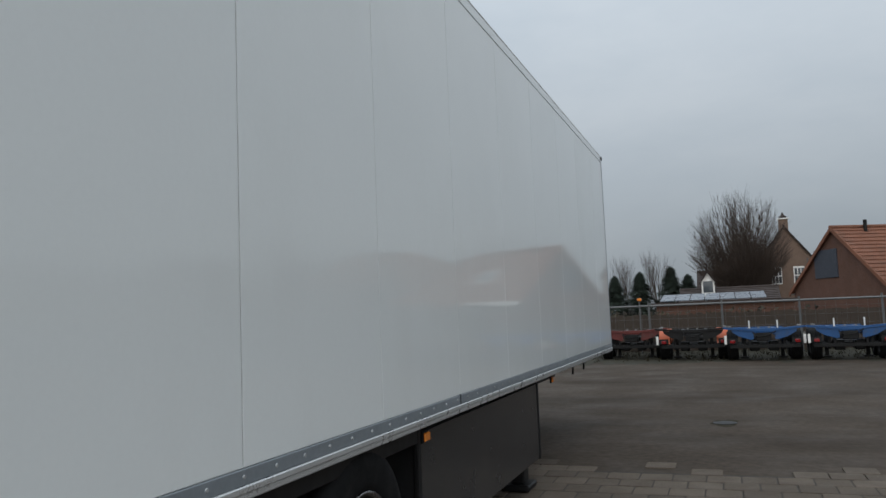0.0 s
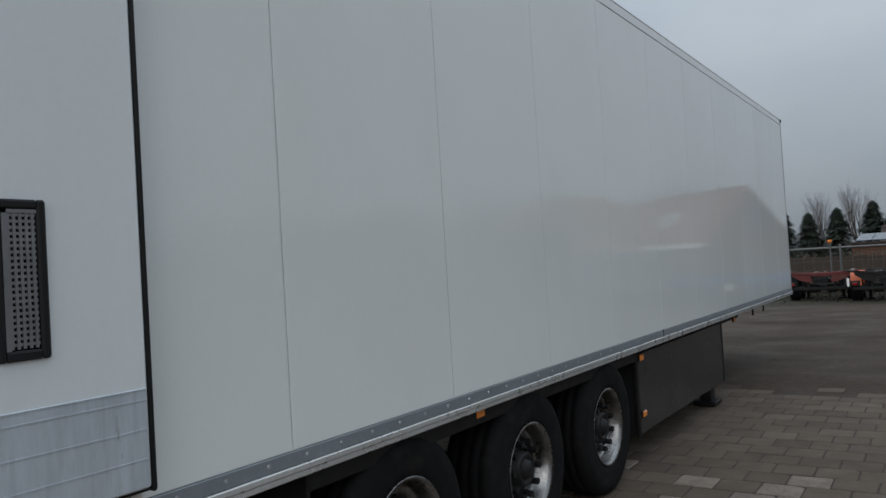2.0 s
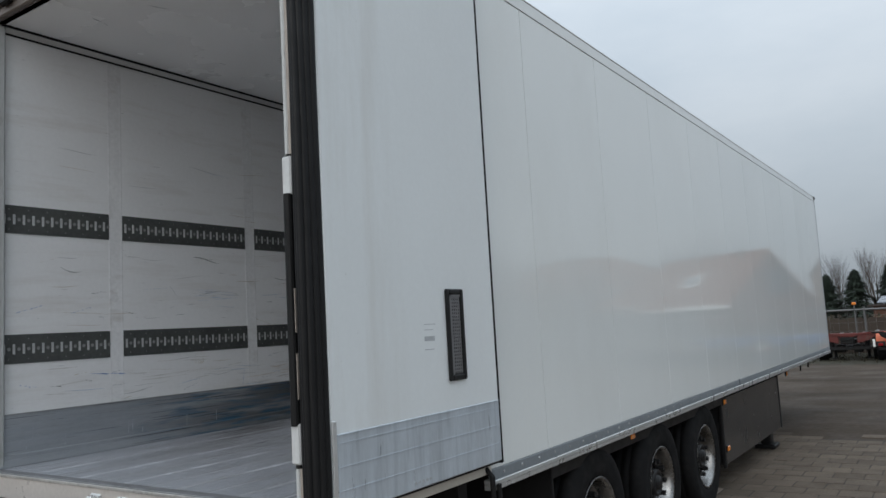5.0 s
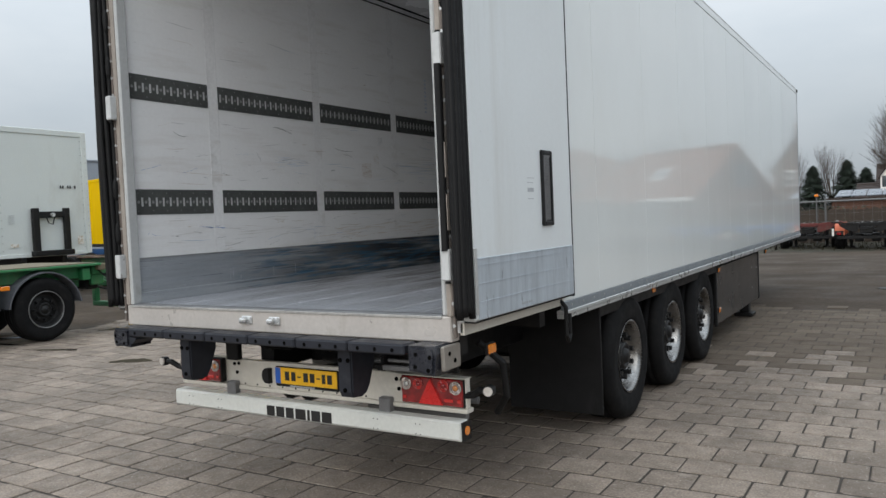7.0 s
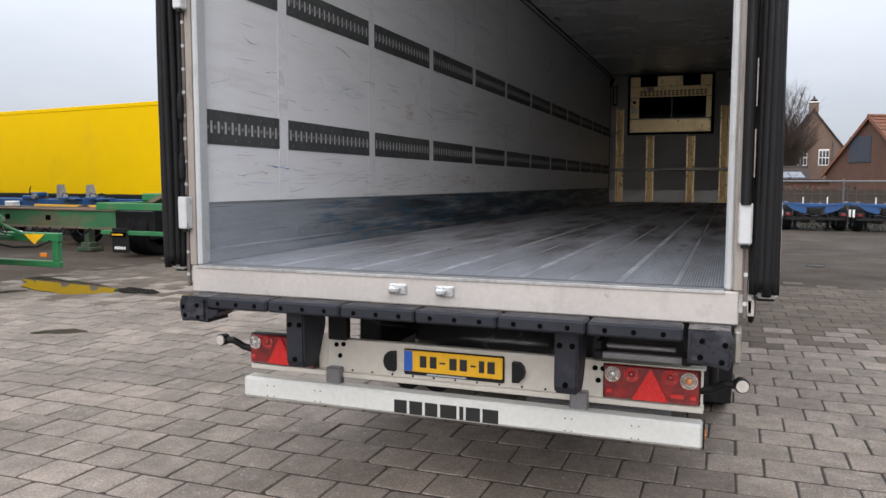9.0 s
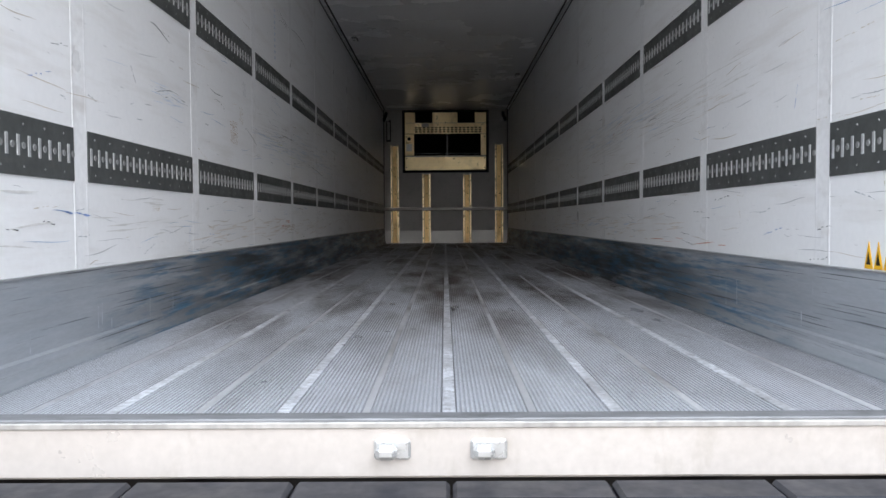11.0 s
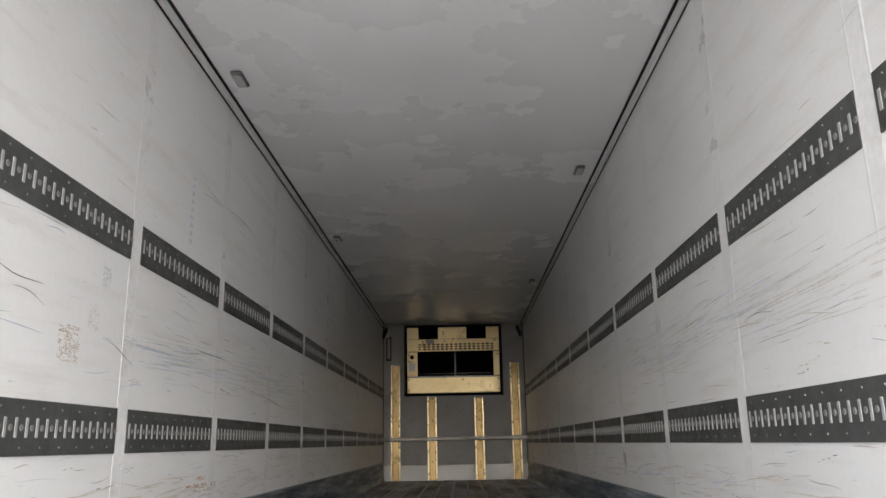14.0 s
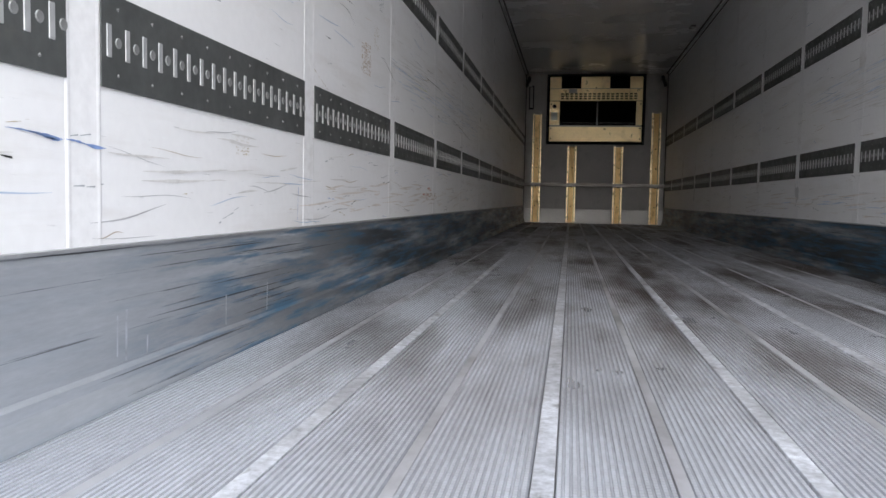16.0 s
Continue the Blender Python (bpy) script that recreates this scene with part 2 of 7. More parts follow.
M_BLACK = surface("black_chassis_paint", (0.0090, 0.0090, 0.0095), 0.5, ior=1.32, vary=0.3, scale=3, bump=0.05, dirt=(0.035, 0.03, 0.026), dirt_scale=4, dirt_from=0.55, dirt_to=0.8, dirt_amt=0.5)
M_SKIRT = surface("dark_grey_skirt", (0.0248, 0.0248, 0.0260), 0.2, ior=1.5, vary=0.1, scale=1.5, bump=0.03, dirt=(0.05, 0.046, 0.042), dirt_scale=3, dirt_stretch=(1, 1, 0.5), dirt_amt=0.4)
M_TYRE = surface("tyre_rubber", (0.0070, 0.0070, 0.0074), 0.8, ior=1.25, vary=0.2, scale=5, bump=0.15, bump_scale=60, dirt=(0.022, 0.020, 0.019), dirt_scale=5, dirt_amt=0.5)
M_CHROME = surface("polished_rim", (0.26, 0.26, 0.258), 0.3, metal=1.0, vary=0.08, scale=9, bump=0.02, dirt=(0.10, 0.09, 0.08), dirt_scale=6, dirt_from=0.42, dirt_to=0.65, dirt_amt=0.75)
M_HUB = surface("black_hub", (0.0132, 0.0132, 0.0138), 0.45, ior=1.32, vary=0.3, scale=15, bump=0.08)
M_BUFFER_WORN = surface("gouged_buffer_rubber", (0.018, 0.0195, 0.026), 0.34, ior=1.45, vary=0.35, scale=12, bump=1.0, bump_scale=26, rough_vary=0.25, dirt=(0.055, 0.056, 0.064), dirt_scale=9, dirt_from=0.52, dirt_to=0.62, dirt_amt=0.7)
M_RED_LENS = surface("red_lens", (0.55, 0.020, 0.018), 0.10, vary=0.15, scale=25, fine_amt=0.1, bump=0.25, bump_scale=90, coat=1.0, rough_vary=0.03)
M_RED_DEEP = surface("deep_red_lens", (0.20, 0.005, 0.007), 0.10, vary=0.6, scale=16, fine_amt=0.3, bump=0.8, bump_scale=34, coat=1.0, rough_vary=0.03)
M_CLEAR_LENS = surface("clear_ribbed_lens", (0.60, 0.52, 0.48), 0.12, metal=0.5, vary=0.35, scale=60, fine_amt=0.2, bump=0.5, bump_scale=140, coat=1.0)
M_RED_REFLECTOR = surface("red_triangle_reflector", (0.62, 0.022, 0.020), 0.3, vary=0.12, scale=60, fine=300, fine_amt=0.15, bump=0.3, bump_scale=400)
M_LENS_BACK = surface("lamp_bowl", (0.20, 0.17, 0.16), 0.2, metal=0.6, vary=0.3, scale=50, bump=0.2, bump_scale=120, coat=0.6)
M_AMBER_BULB = surface("amber_bulb", (0.62, 0.25, 0.08), 0.25, vary=0.2, scale=60, bump=0.1, coat=0.5)
M_MARKER = surface("frosted_marker_lens", (0.56, 0.52, 0.48), 0.3, vary=0.15, scale=60, bump=0.3, bump_scale=150, coat=0.4)
M_AMBER = surface("amber_lens", (0.75, 0.22, 0.015), 0.18, vary=0.15, scale=30, bump=0.1, coat=1.0)
M_BEAM = surface("cream_beam_paint", (0.58, 0.55, 0.49), 0.42, vary=0.05, scale=3, bump=0.03, dirt=(0.38, 0.34, 0.28), dirt_scale=5, dirt_from=0.6, dirt_to=0.8, dirt_amt=0.4)
M_BAR = surface("white_underrun_paint", (0.62, 0.63, 0.60), 0.38, vary=0.05, scale=3, bump=0.03, dirt=(0.42, 0.40, 0.36), dirt_scale=6, dirt_from=0.6, dirt_to=0.8, dirt_amt=0.4)
M_PLATE = surface("yellow_reflective_plate", (0.80, 0.44, 0.012), 0.38, vary=0.03, scale=8, bump=0.02)
M_PLATE_BLUE = surface("blue_plate_band", (0.02, 0.11, 0.48), 0.38, vary=0.03, scale=8, bump=0.0)
M_PRINT = surface("black_print", (0.012, 0.012, 0.012), 0.5, vary=0.1, scale=8, bump=0.0)
M_PRINT_GREY = surface("faded_grey_print", (0.38, 0.40, 0.42), 0.5, vary=0.15, scale=30, bump=0.0)
M_BLUE_MARK = surface("blue_scuff", (0.20, 0.30, 0.55), 0.5, vary=0.3, scale=30, bump=0.0)
M_BROWN_STAMP = surface("tan_stamp_ink", (0.40, 0.27, 0.15), 0.5, vary=0.3, scale=30, bump=0.0)
M_BROWN_MARK = surface("brown_stain", (0.50, 0.42, 0.30), 0.5, vary=0.3, scale=30, bump=0.0, dirt=(0.74, 0.73, 0.70), dirt_scale=25, dirt_from=0.45, dirt_to=0.55, dirt_amt=1.0)
M_SCUFF_BROWN = surface("brown_scuff", (0.50, 0.43, 0.35), 0.5, vary=0.2, scale=8, bump=0.0)
M_SCUFF_BLUE = surface("blue_grey_scuff", (0.42, 0.50, 0.62), 0.5, vary=0.2, scale=8, bump=0.0)
M_SCUFF_GREY = surface("grey_scuff", (0.46, 0.46, 0.47), 0.5, vary=0.2, scale=8, bump=0.0)
M_FRONT = surface("grey_bulkhead", (0.44, 0.42, 0.385), 0.5, vary=0.08, scale=2, bump=0.03, dirt=(0.2, 0.19, 0.17), dirt_scale=3, dirt_amt=0.4)
M_FRONT_LOW = surface("pale_bulkhead_foot", (0.56, 0.545, 0.51), 0.42, metal=0.2, vary=0.06, scale=2, bump=0.03)
# warm gold base colours for the uprights and the unit casing
M_BRASS = surface("bright_yellowed_edge", (0.93, 0.73, 0.42), 0.32, metal=0.6, vary=0.12, scale=5, bump=0.03, dirt=(0.35, 0.22, 0.09), dirt_scale=7, dirt_amt=0.5)
M_CHANNEL = surface("yellowed_channel", (0.82, 0.56, 0.24), 0.42, metal=0.45, vary=0.15, scale=4, stretch=(1, 1, 0.6), bump=0.05,
                    dirt=(0.30, 0.18, 0.07), dirt_scale=9, dirt_stretch=(1, 1, 0.6), dirt_from=0.56, dirt_to=0.68, dirt_amt=0.7)
M_CREAM = surface("cream_unit_casing", (0.94, 0.74, 0.40), 0.36, metal=0.45, vary=0.08, scale=3, bump=0.02, dirt=(0.45, 0.33, 0.16), dirt_scale=5, dirt_amt=0.4)
M_LOAD_BAR = surface("dull_load_bar", (0.30, 0.275, 0.245), 0.45, metal=0.5, vary=0.15, scale=4, bump=0.04)
# near-black colour standing in for the shade inside holes and openings
M_DARK = surface("dark_void", (0.004, 0.0038, 0.0036), 0.9, ior=1.05, vary=0.2, scale=6, bump=0.0)
M_GRILLE = surface("grey_grille", (0.20, 0.20, 0.205), 0.4, metal=0.5, vary=0.1, scale=10, bump=0.02)
# yard
M_TILE = surface("concrete_paving_tile", (0.228, 0.187, 0.153), 0.72, ior=1.36, vary=0.26, scale=5.0, fine=70, fine_amt=0.42, bump=0.9, bump_scale=110, each=0.2, island=0.2,
                 dirt=(0.105, 0.085, 0.068), dirt_scale=0.8, dirt_from=0.44, dirt_to=0.70, dirt_amt=0.75, dirt2=(0.50, 0.46, 0.42), dirt2_scale=48, dirt2_from=0.60, dirt2_to=0.68, dirt2_amt=0.6,
                 dirt3=(0.34, 0.29, 0.25), dirt3_scale=4.0, dirt3_stretch=(1.5, 1, 1), dirt3_from=0.60, dirt3_to=0.74, dirt3_amt=0.6, rough_vary=0.2, placed=True)
# darker tile copy, blends the paving into the ground and evens out exposure
M_TILE_DARK = surface("soiled_paving_tile", (0.114, 0.092, 0.072), 0.78, ior=1.25, vary=0.2, scale=2.4, fine=90, fine_amt=0.3, bump=0.9, bump_scale=110, island=0.2,
                        dirt=(0.075, 0.058, 0.044), dirt_scale=0.8, dirt_from=0.44, dirt_to=0.68, dirt_amt=0.7, dirt2=(0.30, 0.26, 0.22), dirt2_scale=75, dirt2_from=0.64, dirt2_to=0.70, dirt2_amt=0.6)
M_GROUND = surface("worn_concrete_yard", (0.070, 0.055, 0.043), 0.85, ior=1.2, vary=0.16, scale=0.35, fine=11, fine_amt=0.32, dirt3=(0.105, 0.085, 0.068), dirt3_scale=16, dirt3_from=0.62, dirt3_to=0.70, dirt3_amt=0.5, bump=0.4, bump_scale=60, rough_vary=0.25,
                   dirt=(0.030, 0.022, 0.016), dirt_scale=0.22, dirt_stretch=(0.8, 2.2, 1), dirt_from=0.46, dirt_to=0.68, dirt_amt=0.75,
                   dirt2=(0.075, 0.060, 0.046), dirt2_scale=0.5, dirt2_stretch=(0.6, 2.0, 1), dirt2_from=0.56, dirt2_to=0.74, dirt2_amt=0.55)
# moss tone darkened: the shade under the parked chassis is put into it
M_VERGE = surface("mossy_verge", (0.024, 0.021, 0.010), 0.9, vary=0.3, scale=1.2, fine=25, fine_amt=0.3, bump=0.8, bump_scale=30)
M_JOINT = surface("dark_joint_sand", (0.038, 0.031, 0.025), 0.95, vary=0.3, scale=3, fine=60, fine_amt=0.3, bump=0.5, bump_scale=120)
M_WATER = surface("puddle_water", (0.03, 0.027, 0.022), 0.03, vary=0.1, scale=3, fine_amt=0.0, bump=0.0, rough_vary=0.02, ior=1.6)
M_GREEN = surface("green_chassis_paint", (0.022, 0.16, 0.055), 0.42, vary=0.15, scale=2.5, bump=0.05, dirt=(0.14, 0.11, 0.07), dirt_scale=2.5, dirt_from=0.52, dirt_to=0.72, dirt_amt=0.6)
M_GREEN_RUST = surface("rust_stained_green_paint", (0.030, 0.135, 0.055), 0.5, vary=0.2, scale=2, bump=0.1, dirt=(0.16, 0.095, 0.065), dirt_scale=1.1, dirt_stretch=(0.5, 1, 1.6), dirt_from=0.44, dirt_to=0.60, dirt_amt=0.8)
M_RUSTY = surface("rust_brown_flange", (0.17, 0.105, 0.075), 0.6, vary=0.25, scale=4, bump=0.15, bump_scale=40, dirt=(0.06, 0.12, 0.06), dirt_scale=1.3, dirt_from=0.50, dirt_to=0.62, dirt_amt=0.7)
M_MUD_GREEN = surface("muddy_green_paint", (0.030, 0.075, 0.036), 0.6, vary=0.25, scale=5, bump=0.2, bump_scale=30, dirt=(0.10, 0.088, 0.06), dirt_scale=5, dirt_from=0.42, dirt_to=0.62, dirt_amt=0.85)
M_BLUE = surface("blue_chassis_paint", (0.004, 0.062, 0.20), 0.42, vary=0.12, scale=2.5, bump=0.05, dirt=(0.06, 0.06, 0.06), dirt_scale=3, dirt_from=0.55, dirt_to=0.75, dirt_amt=0.5)
M_RED = surface("red_chassis_paint", (0.10, 0.012, 0.009), 0.45, vary=0.15, scale=2.5, bump=0.05, dirt=(0.07, 0.05, 0.04), dirt_scale=3, dirt_amt=0.6)
M_ORANGE = surface("orange_fender", (0.50, 0.10, 0.03), 0.45, vary=0.1, scale=4, bump=0.03, dirt=(0.1, 0.06, 0.04), dirt_scale=4, dirt_amt=0.5)
M_GREY_PAINT = surface("grey_chassis_paint", (0.20, 0.20, 0.20), 0.5, vary=0.15, scale=3, bump=0.05, dirt=(0.08, 0.07, 0.06), dirt_scale=4, dirt_amt=0.6)
M_YELLOW = surface("yellow_box_paint", (0.70, 0.44, 0.0), 0.6, ior=1.12, vary=0.025, scale=0.8, bump=0.02, fine_amt=0.01, dirt=(0.5, 0.33, 0.03), dirt_scale=1.2, dirt_stretch=(1, 1, 0.5), dirt_amt=0.25)
M_WHITE_BOX = surface("white_box_body", (0.61, 0.64, 0.62), 0.45, vary=0.03, scale=1.2, bump=0.02, dirt=(0.4, 0.39, 0.36), dirt_scale=1.5, dirt_stretch=(1, 1, 0.4), dirt_amt=0.3)
M_BRICK = surface("brown_brick_wall", (0.112, 0.056, 0.038), 0.85, vary=0.14, scale=1.0, fine=14, fine_amt=0.2, bump=0.3, bump_scale=14)
M_BRICK_PALE = surface("weathered_brick_wall", (0.17, 0.115, 0.085), 0.85, vary=0.14, scale=1.0, fine=14, fine_amt=0.2, bump=0.3, bump_scale=14)
M_RENDER_BEIGE = surface("beige_render", (0.30, 0.28, 0.23), 0.85, vary=0.10, scale=1.0, fine=14, fine_amt=0.1, bump=0.2, bump_scale=14)
M_PANTILE = surface("orange_pantiles", (0.215, 0.085, 0.046), 0.75, vary=0.2, scale=0.8, fine=4, fine_amt=0.12, dirt=(0.16, 0.085, 0.055), dirt_scale=1.2, dirt_amt=0.6, wave=(3.2, 0.9, 0.05, "X"), island=0.12)
M_ROOF_DARK = surface("dark_roof_tiles", (0.040, 0.028, 0.024), 0.8, vary=0.15, scale=1.0, island=0.12, bump=0.2)
M_GLASS = surface("dark_window_glass", (0.05, 0.06, 0.07), 0.05, vary=0.1, scale=1, bump=0.0, fine_amt=0.0, rough_vary=0.02, coat=0.5)
M_SHUTTER = surface("slate_grey_shutter", (0.050, 0.057, 0.075), 0.5, vary=0.06, scale=2, bump=0.03)
M_TRIM = surface("white_trim_paint", (0.76, 0.75, 0.72), 0.45, vary=0.05, scale=3, bump=0.02)
M_GALV = surface("galvanised_fence", (0.13, 0.133, 0.133), 0.5, metal=0.4, vary=0.1, scale=4, bump=0.03)
M_BARK = surface("grey_brown_bark", (0.10, 0.082, 0.066), 0.9, vary=0.25, scale=1.5, bump=0.5, bump_scale=25)
M_TWIG = surface("winter_twigs", (0.060, 0.042, 0.032), 0.9, vary=0.2, scale=0.8, bump=0.0, island=0.25)
M_CONIFER = surface("conifer_needles", (0.020, 0.031, 0.020), 0.85, vary=0.3, scale=0.8, bump=0.0, island=0.4)
M_HEDGE = surface("winter_hedge", (0.042, 0.034, 0.021), 0.95, vary=0.35, scale=0.8, bump=0.0, island=0.45)
M_WOOD = surface("weathered_timber_screen", (0.040, 0.029, 0.021), 0.8, vary=0.2, scale=1.5, stretch=(1, 1, 4), bump=0.2, bump_scale=40, island=0.2)
M_DARK_PANEL = surface("dark_grey_sheet", (0.05, 0.055, 0.06), 0.5, vary=0.08, scale=1.5, bump=0.03, island=0.1)
M_ROOF_PANE = surface("weathered_roof_pane", (0.12, 0.14, 0.17), 0.3, vary=0.15, scale=1.2, bump=0.02)
M_GREY_WALL = surface("grey_cladding", (0.30, 0.33, 0.37), 0.6, vary=0.05, scale=0.4, bump=0.02)
M_CAR = surface("black_car_paint", (0.014, 0.015, 0.017), 0.15, vary=0.05, scale=2, bump=0.0, coat=1.0)
M_GUARD = surface("grey_plastic_mudguard", (0.085, 0.090, 0.102), 0.5, vary=0.12, scale=3, bump=0.04)
M_LINER = surface("grey_white_seal_liner", (0.47, 0.48, 0.48), 0.5, vary=0.08, scale=3, bump=0.03, dirt=(0.25, 0.23, 0.21), dirt_scale=6, dirt_stretch=(2, 2, 0.8), dirt_from=0.58, dirt_to=0.72, dirt_amt=0.6)
M_POST = surface("dirty_beige_post", (0.34, 0.30, 0.265), 0.5, metal=0.1, vary=0.15, scale=4, stretch=(1, 1, 0.5), bump=0.05, dirt=(0.14, 0.115, 0.095), dirt_scale=6, dirt_stretch=(2, 2, 0.7), dirt_from=0.52, dirt_to=0.72, dirt_amt=0.6)
M_DECK_EDGE = surface("sandy_deck_edge", (0.14, 0.118, 0.075), 0.7, vary=0.15, scale=3, bump=0.1)
M_MUD = surface("dark_wet_mud", (0.042, 0.036, 0.024), 0.8, ior=1.12, vary=0.35, scale=8, bump=0.2, bump_scale=40)

# ---- building helpers ----
def thing(name, label, category, m=None, group=""):
    ob = new(name)
    ob.empty_display_size = 0.3
    if m is not None:
        ob.matrix_world = m
    return tagged(ob, label, category, group)


# details too small to pick apart one by one
FINE = ("slot_row", "dimple_row", "slat_row", "rib_set", "stem_row", "screw_row", "bolt_row", "rivet_row", "hole_row", "air_hole_row", "grille_mesh", "kick_ridges", "plate_bars", "faded_sticker", "type_mark", "scuff_mark", "twig_crown", "needle_crown", "foliage", "wire_mesh", "courses")


def part(name, bm, material, parent=None, label="", smooth=False):
    me = bpy.data.meshes.new(name)
    if isinstance(bm, bpy.types.Mesh):
        me = bm
    else:
        bm.to_mesh(me)
        bm.free()
        if smooth:
            for p in me.polygons:
                p.use_smooth = True
        me.materials.append(material)
    ob = new(name, me)
    while parent is not None and parent.parent is not None and parent.parent.parent is not None:
        parent = parent.parent
    if parent is not None:
        ob.parent = parent
    if name in FINE:
        ob["kind"] = "stuff"
    if label:
        ob["label"] = label
    return ob


def box(bm, a, b, bevel=0.0):
    """A box from corner a to corner b, its edges chamfered by bevel."""
    lo = [min(p, q) for p, q in zip(a, b)]
    hi = [max(p, q) for p, q in zip(a, b)]
    c = min(bevel, 0.45 * min(h - l for l, h in zip(lo, hi)))
    if c <= 0:
        v = [bm.verts.new((x, y, z)) for x in (lo[0], hi[0]) for y in (lo[1], hi[1]) for z in (lo[2], hi[2])]
        for f in ((0, 1, 3, 2), (4, 6, 7, 5), (0, 4, 5, 1), (2, 3, 7, 6), (0, 2, 6, 4), (1, 5, 7, 3)):
            bm.faces.new([v[i] for i in f])
        return v
    vs = {}
    for sx in (0, 1):
        for sy in (0, 1):
            for sz in (0, 1):
                s = (sx, sy, sz)
                for ax in range(3):
                    p = [(hi if s[i] else lo)[i] - (0 if i == ax else (c if s[i] else -c)) for i in range(3)]
                    vs[s + (ax,)] = bm.verts.new(p)
    fs = []
    for ax in range(3):
        u, w = [i for i in range(3) if i != ax]
        for side in (0, 1):
            ring = []
            for p, q in ((0, 0), (1, 0), (1, 1), (0, 1)):
                s = [0, 0, 0]
                s[ax], s[u], s[w] = side, p, q
                ring.append(vs[tuple(s) + (ax,)])
            fs.append(ring)
        for p in (0, 1):
            for q in (0, 1):
                s0, s1 = [0, 0, 0], [0, 0, 0]
                s0[ax], s1[ax] = 0, 1
                s0[u] = s1[u] = p
                s0[w] = s1[w] = q
                fs.append([vs[tuple(s0) + (u,)], vs[tuple(s1) + (u,)], vs[tuple(s1) + (w,)], vs[tuple(s0) + (w,)]])
    for sx in (0, 1):
        for sy in (0, 1):
            for sz in (0, 1):
                fs.append([vs[(sx, sy, sz, i)] for i in range(3)])
    made = [bm.faces.new(f) for f in fs]
    bmesh.ops.recalc_face_normals(bm, faces=made)
    return list(vs.values())


def boxes(*specs, bevel=0.0):
    bm = bmesh.new()
    for a, b in specs:
        box(bm, a, b, bevel)
    if not bevel:
        bmesh.ops.recalc_face_normals(bm, faces=bm.faces)
    return bm


def rod(bm, p, q, r0, r1=None, n=12, caps=True):
    """A round bar or cone from p to q."""
    r1 = r0 if r1 is None else r1
    p, q = Vector(p), Vector(q)
    d = (q - p).normalized()
    u = d.orthogonal().normalized()
    w = d.cross(u)
    ra = [bm.verts.new(p + (u * math.cos(a) + w * math.sin(a)) * r0) for a in (2 * math.pi * i / n for i in range(n))]
    rb = [bm.verts.new(q + (u * math.cos(a) + w * math.sin(a)) * r1) for a in (2 * math.pi * i / n for i in range(n))]
    for i in range(n):
        bm.faces.new((ra[i], ra[(i + 1) % n], rb[(i + 1) % n], rb[i]))
    if caps:
        bm.faces.new(ra[::-1])
        bm.faces.new(rb)


def rods(*specs, n=12):
    bm = bmesh.new()
    for p, q, r in specs:
        rod(bm, p, q, r, n=n)
    return bm


def bent(points, r, n=8, bm=None):
    """One bent tube through the points."""
    bm = bm or bmesh.new()
    pts = [Vector(p) for p in points]
    rings = []
    u = None
    for i, p in enumerate(pts):
        d = (pts[min(i + 1, len(pts) - 1)] - pts[max(i - 1, 0)]).normalized()
        u = d.orthogonal().normalized() if u is None else (u - d * u.dot(d)).normalized()
        w = d.cross(u)
        rings.append([bm.verts.new(p + (u * math.cos(a) + w * math.sin(a)) * r) for a in (2 * math.pi * k / n for k in range(n))])
    for ra, rb in zip(rings, rings[1:]):
        for k in range(n):
            bm.faces.new((ra[k], ra[(k + 1) % n], rb[(k + 1) % n], rb[k]))
    bm.faces.new(rings[0][::-1])
    bm.faces.new(rings[-1])
    return bm


def lathe(profile, axis="x", n=40):
    """Turns (along, radius) pairs round the axis."""
    bm = bmesh.new()
    rings = []
    for a, r in profile:
        ring = []
        for i in range(n):
            t = 2 * math.pi * i / n
            c, s = r * math.cos(t), r * math.sin(t)
            ring.append(bm.verts.new({"x": (a, c, s), "y": (c, a, s), "z": (c, s, a)}[axis]))
        rings.append(ring)
    for r0, r1 in zip(rings, rings[1:]):
        for i in range(n):
            bm.faces.new((r0[i], r0[(i + 1) % n], r1[(i + 1) % n], r1[i]))
    bmesh.ops.recalc_face_normals(bm, faces=bm.faces)
    return bm


def prism(outline, ax, a, b, bm=None):
    """Pulls an outline (pairs in the two other axes) along axis ax from a to b."""
    bm = bm or bmesh.new()

    def at(uv, t):
        p = [uv[0], uv[1]]
        p.insert(ax, t)
        return bm.verts.new(p)
    lo, hi = [at(o, a) for o in outline], [at(o, b) for o in outline]
    n = len(outline)
    fs = [bm.faces.new((lo[i], lo[(i + 1) % n], hi[(i + 1) % n], hi[i])) for i in range(n)]
    fs += [bm.faces.new(lo[::-1]), bm.faces.new(hi)]
    bmesh.ops.recalc_face_normals(bm, faces=fs)
    return bm


def mirrored(spec, s):
    """A box's corners with x times s."""
    (a, b) = spec
    return ((a[0] * s, a[1], a[2]), (b[0] * s, b[1], b[2]))


def bolt_holes(parent, n, *specs):
    """Black discs that stand for round holes, each a mesh of its own: (from, to, radius)."""
    for spec in specs:
        part("bolt_hole", rods(spec, n=n), M_DARK, parent)


# ---- the refrigerated semi-trailer: rear at y = 0, front at y = 13.48 ----
IN, OUT, FLOOR_Z, CEIL_Z, TOP_Z, FRONT_Y, LONG = 1.23, 1.30, 1.19, 3.82, 3.89, 13.38, 13.48
PITCH, FIRST = 1.1635, 0.803
trailer = thing("semi_trailer", "white refrigerated box semi-trailer, rear doors folded open", "trailer")
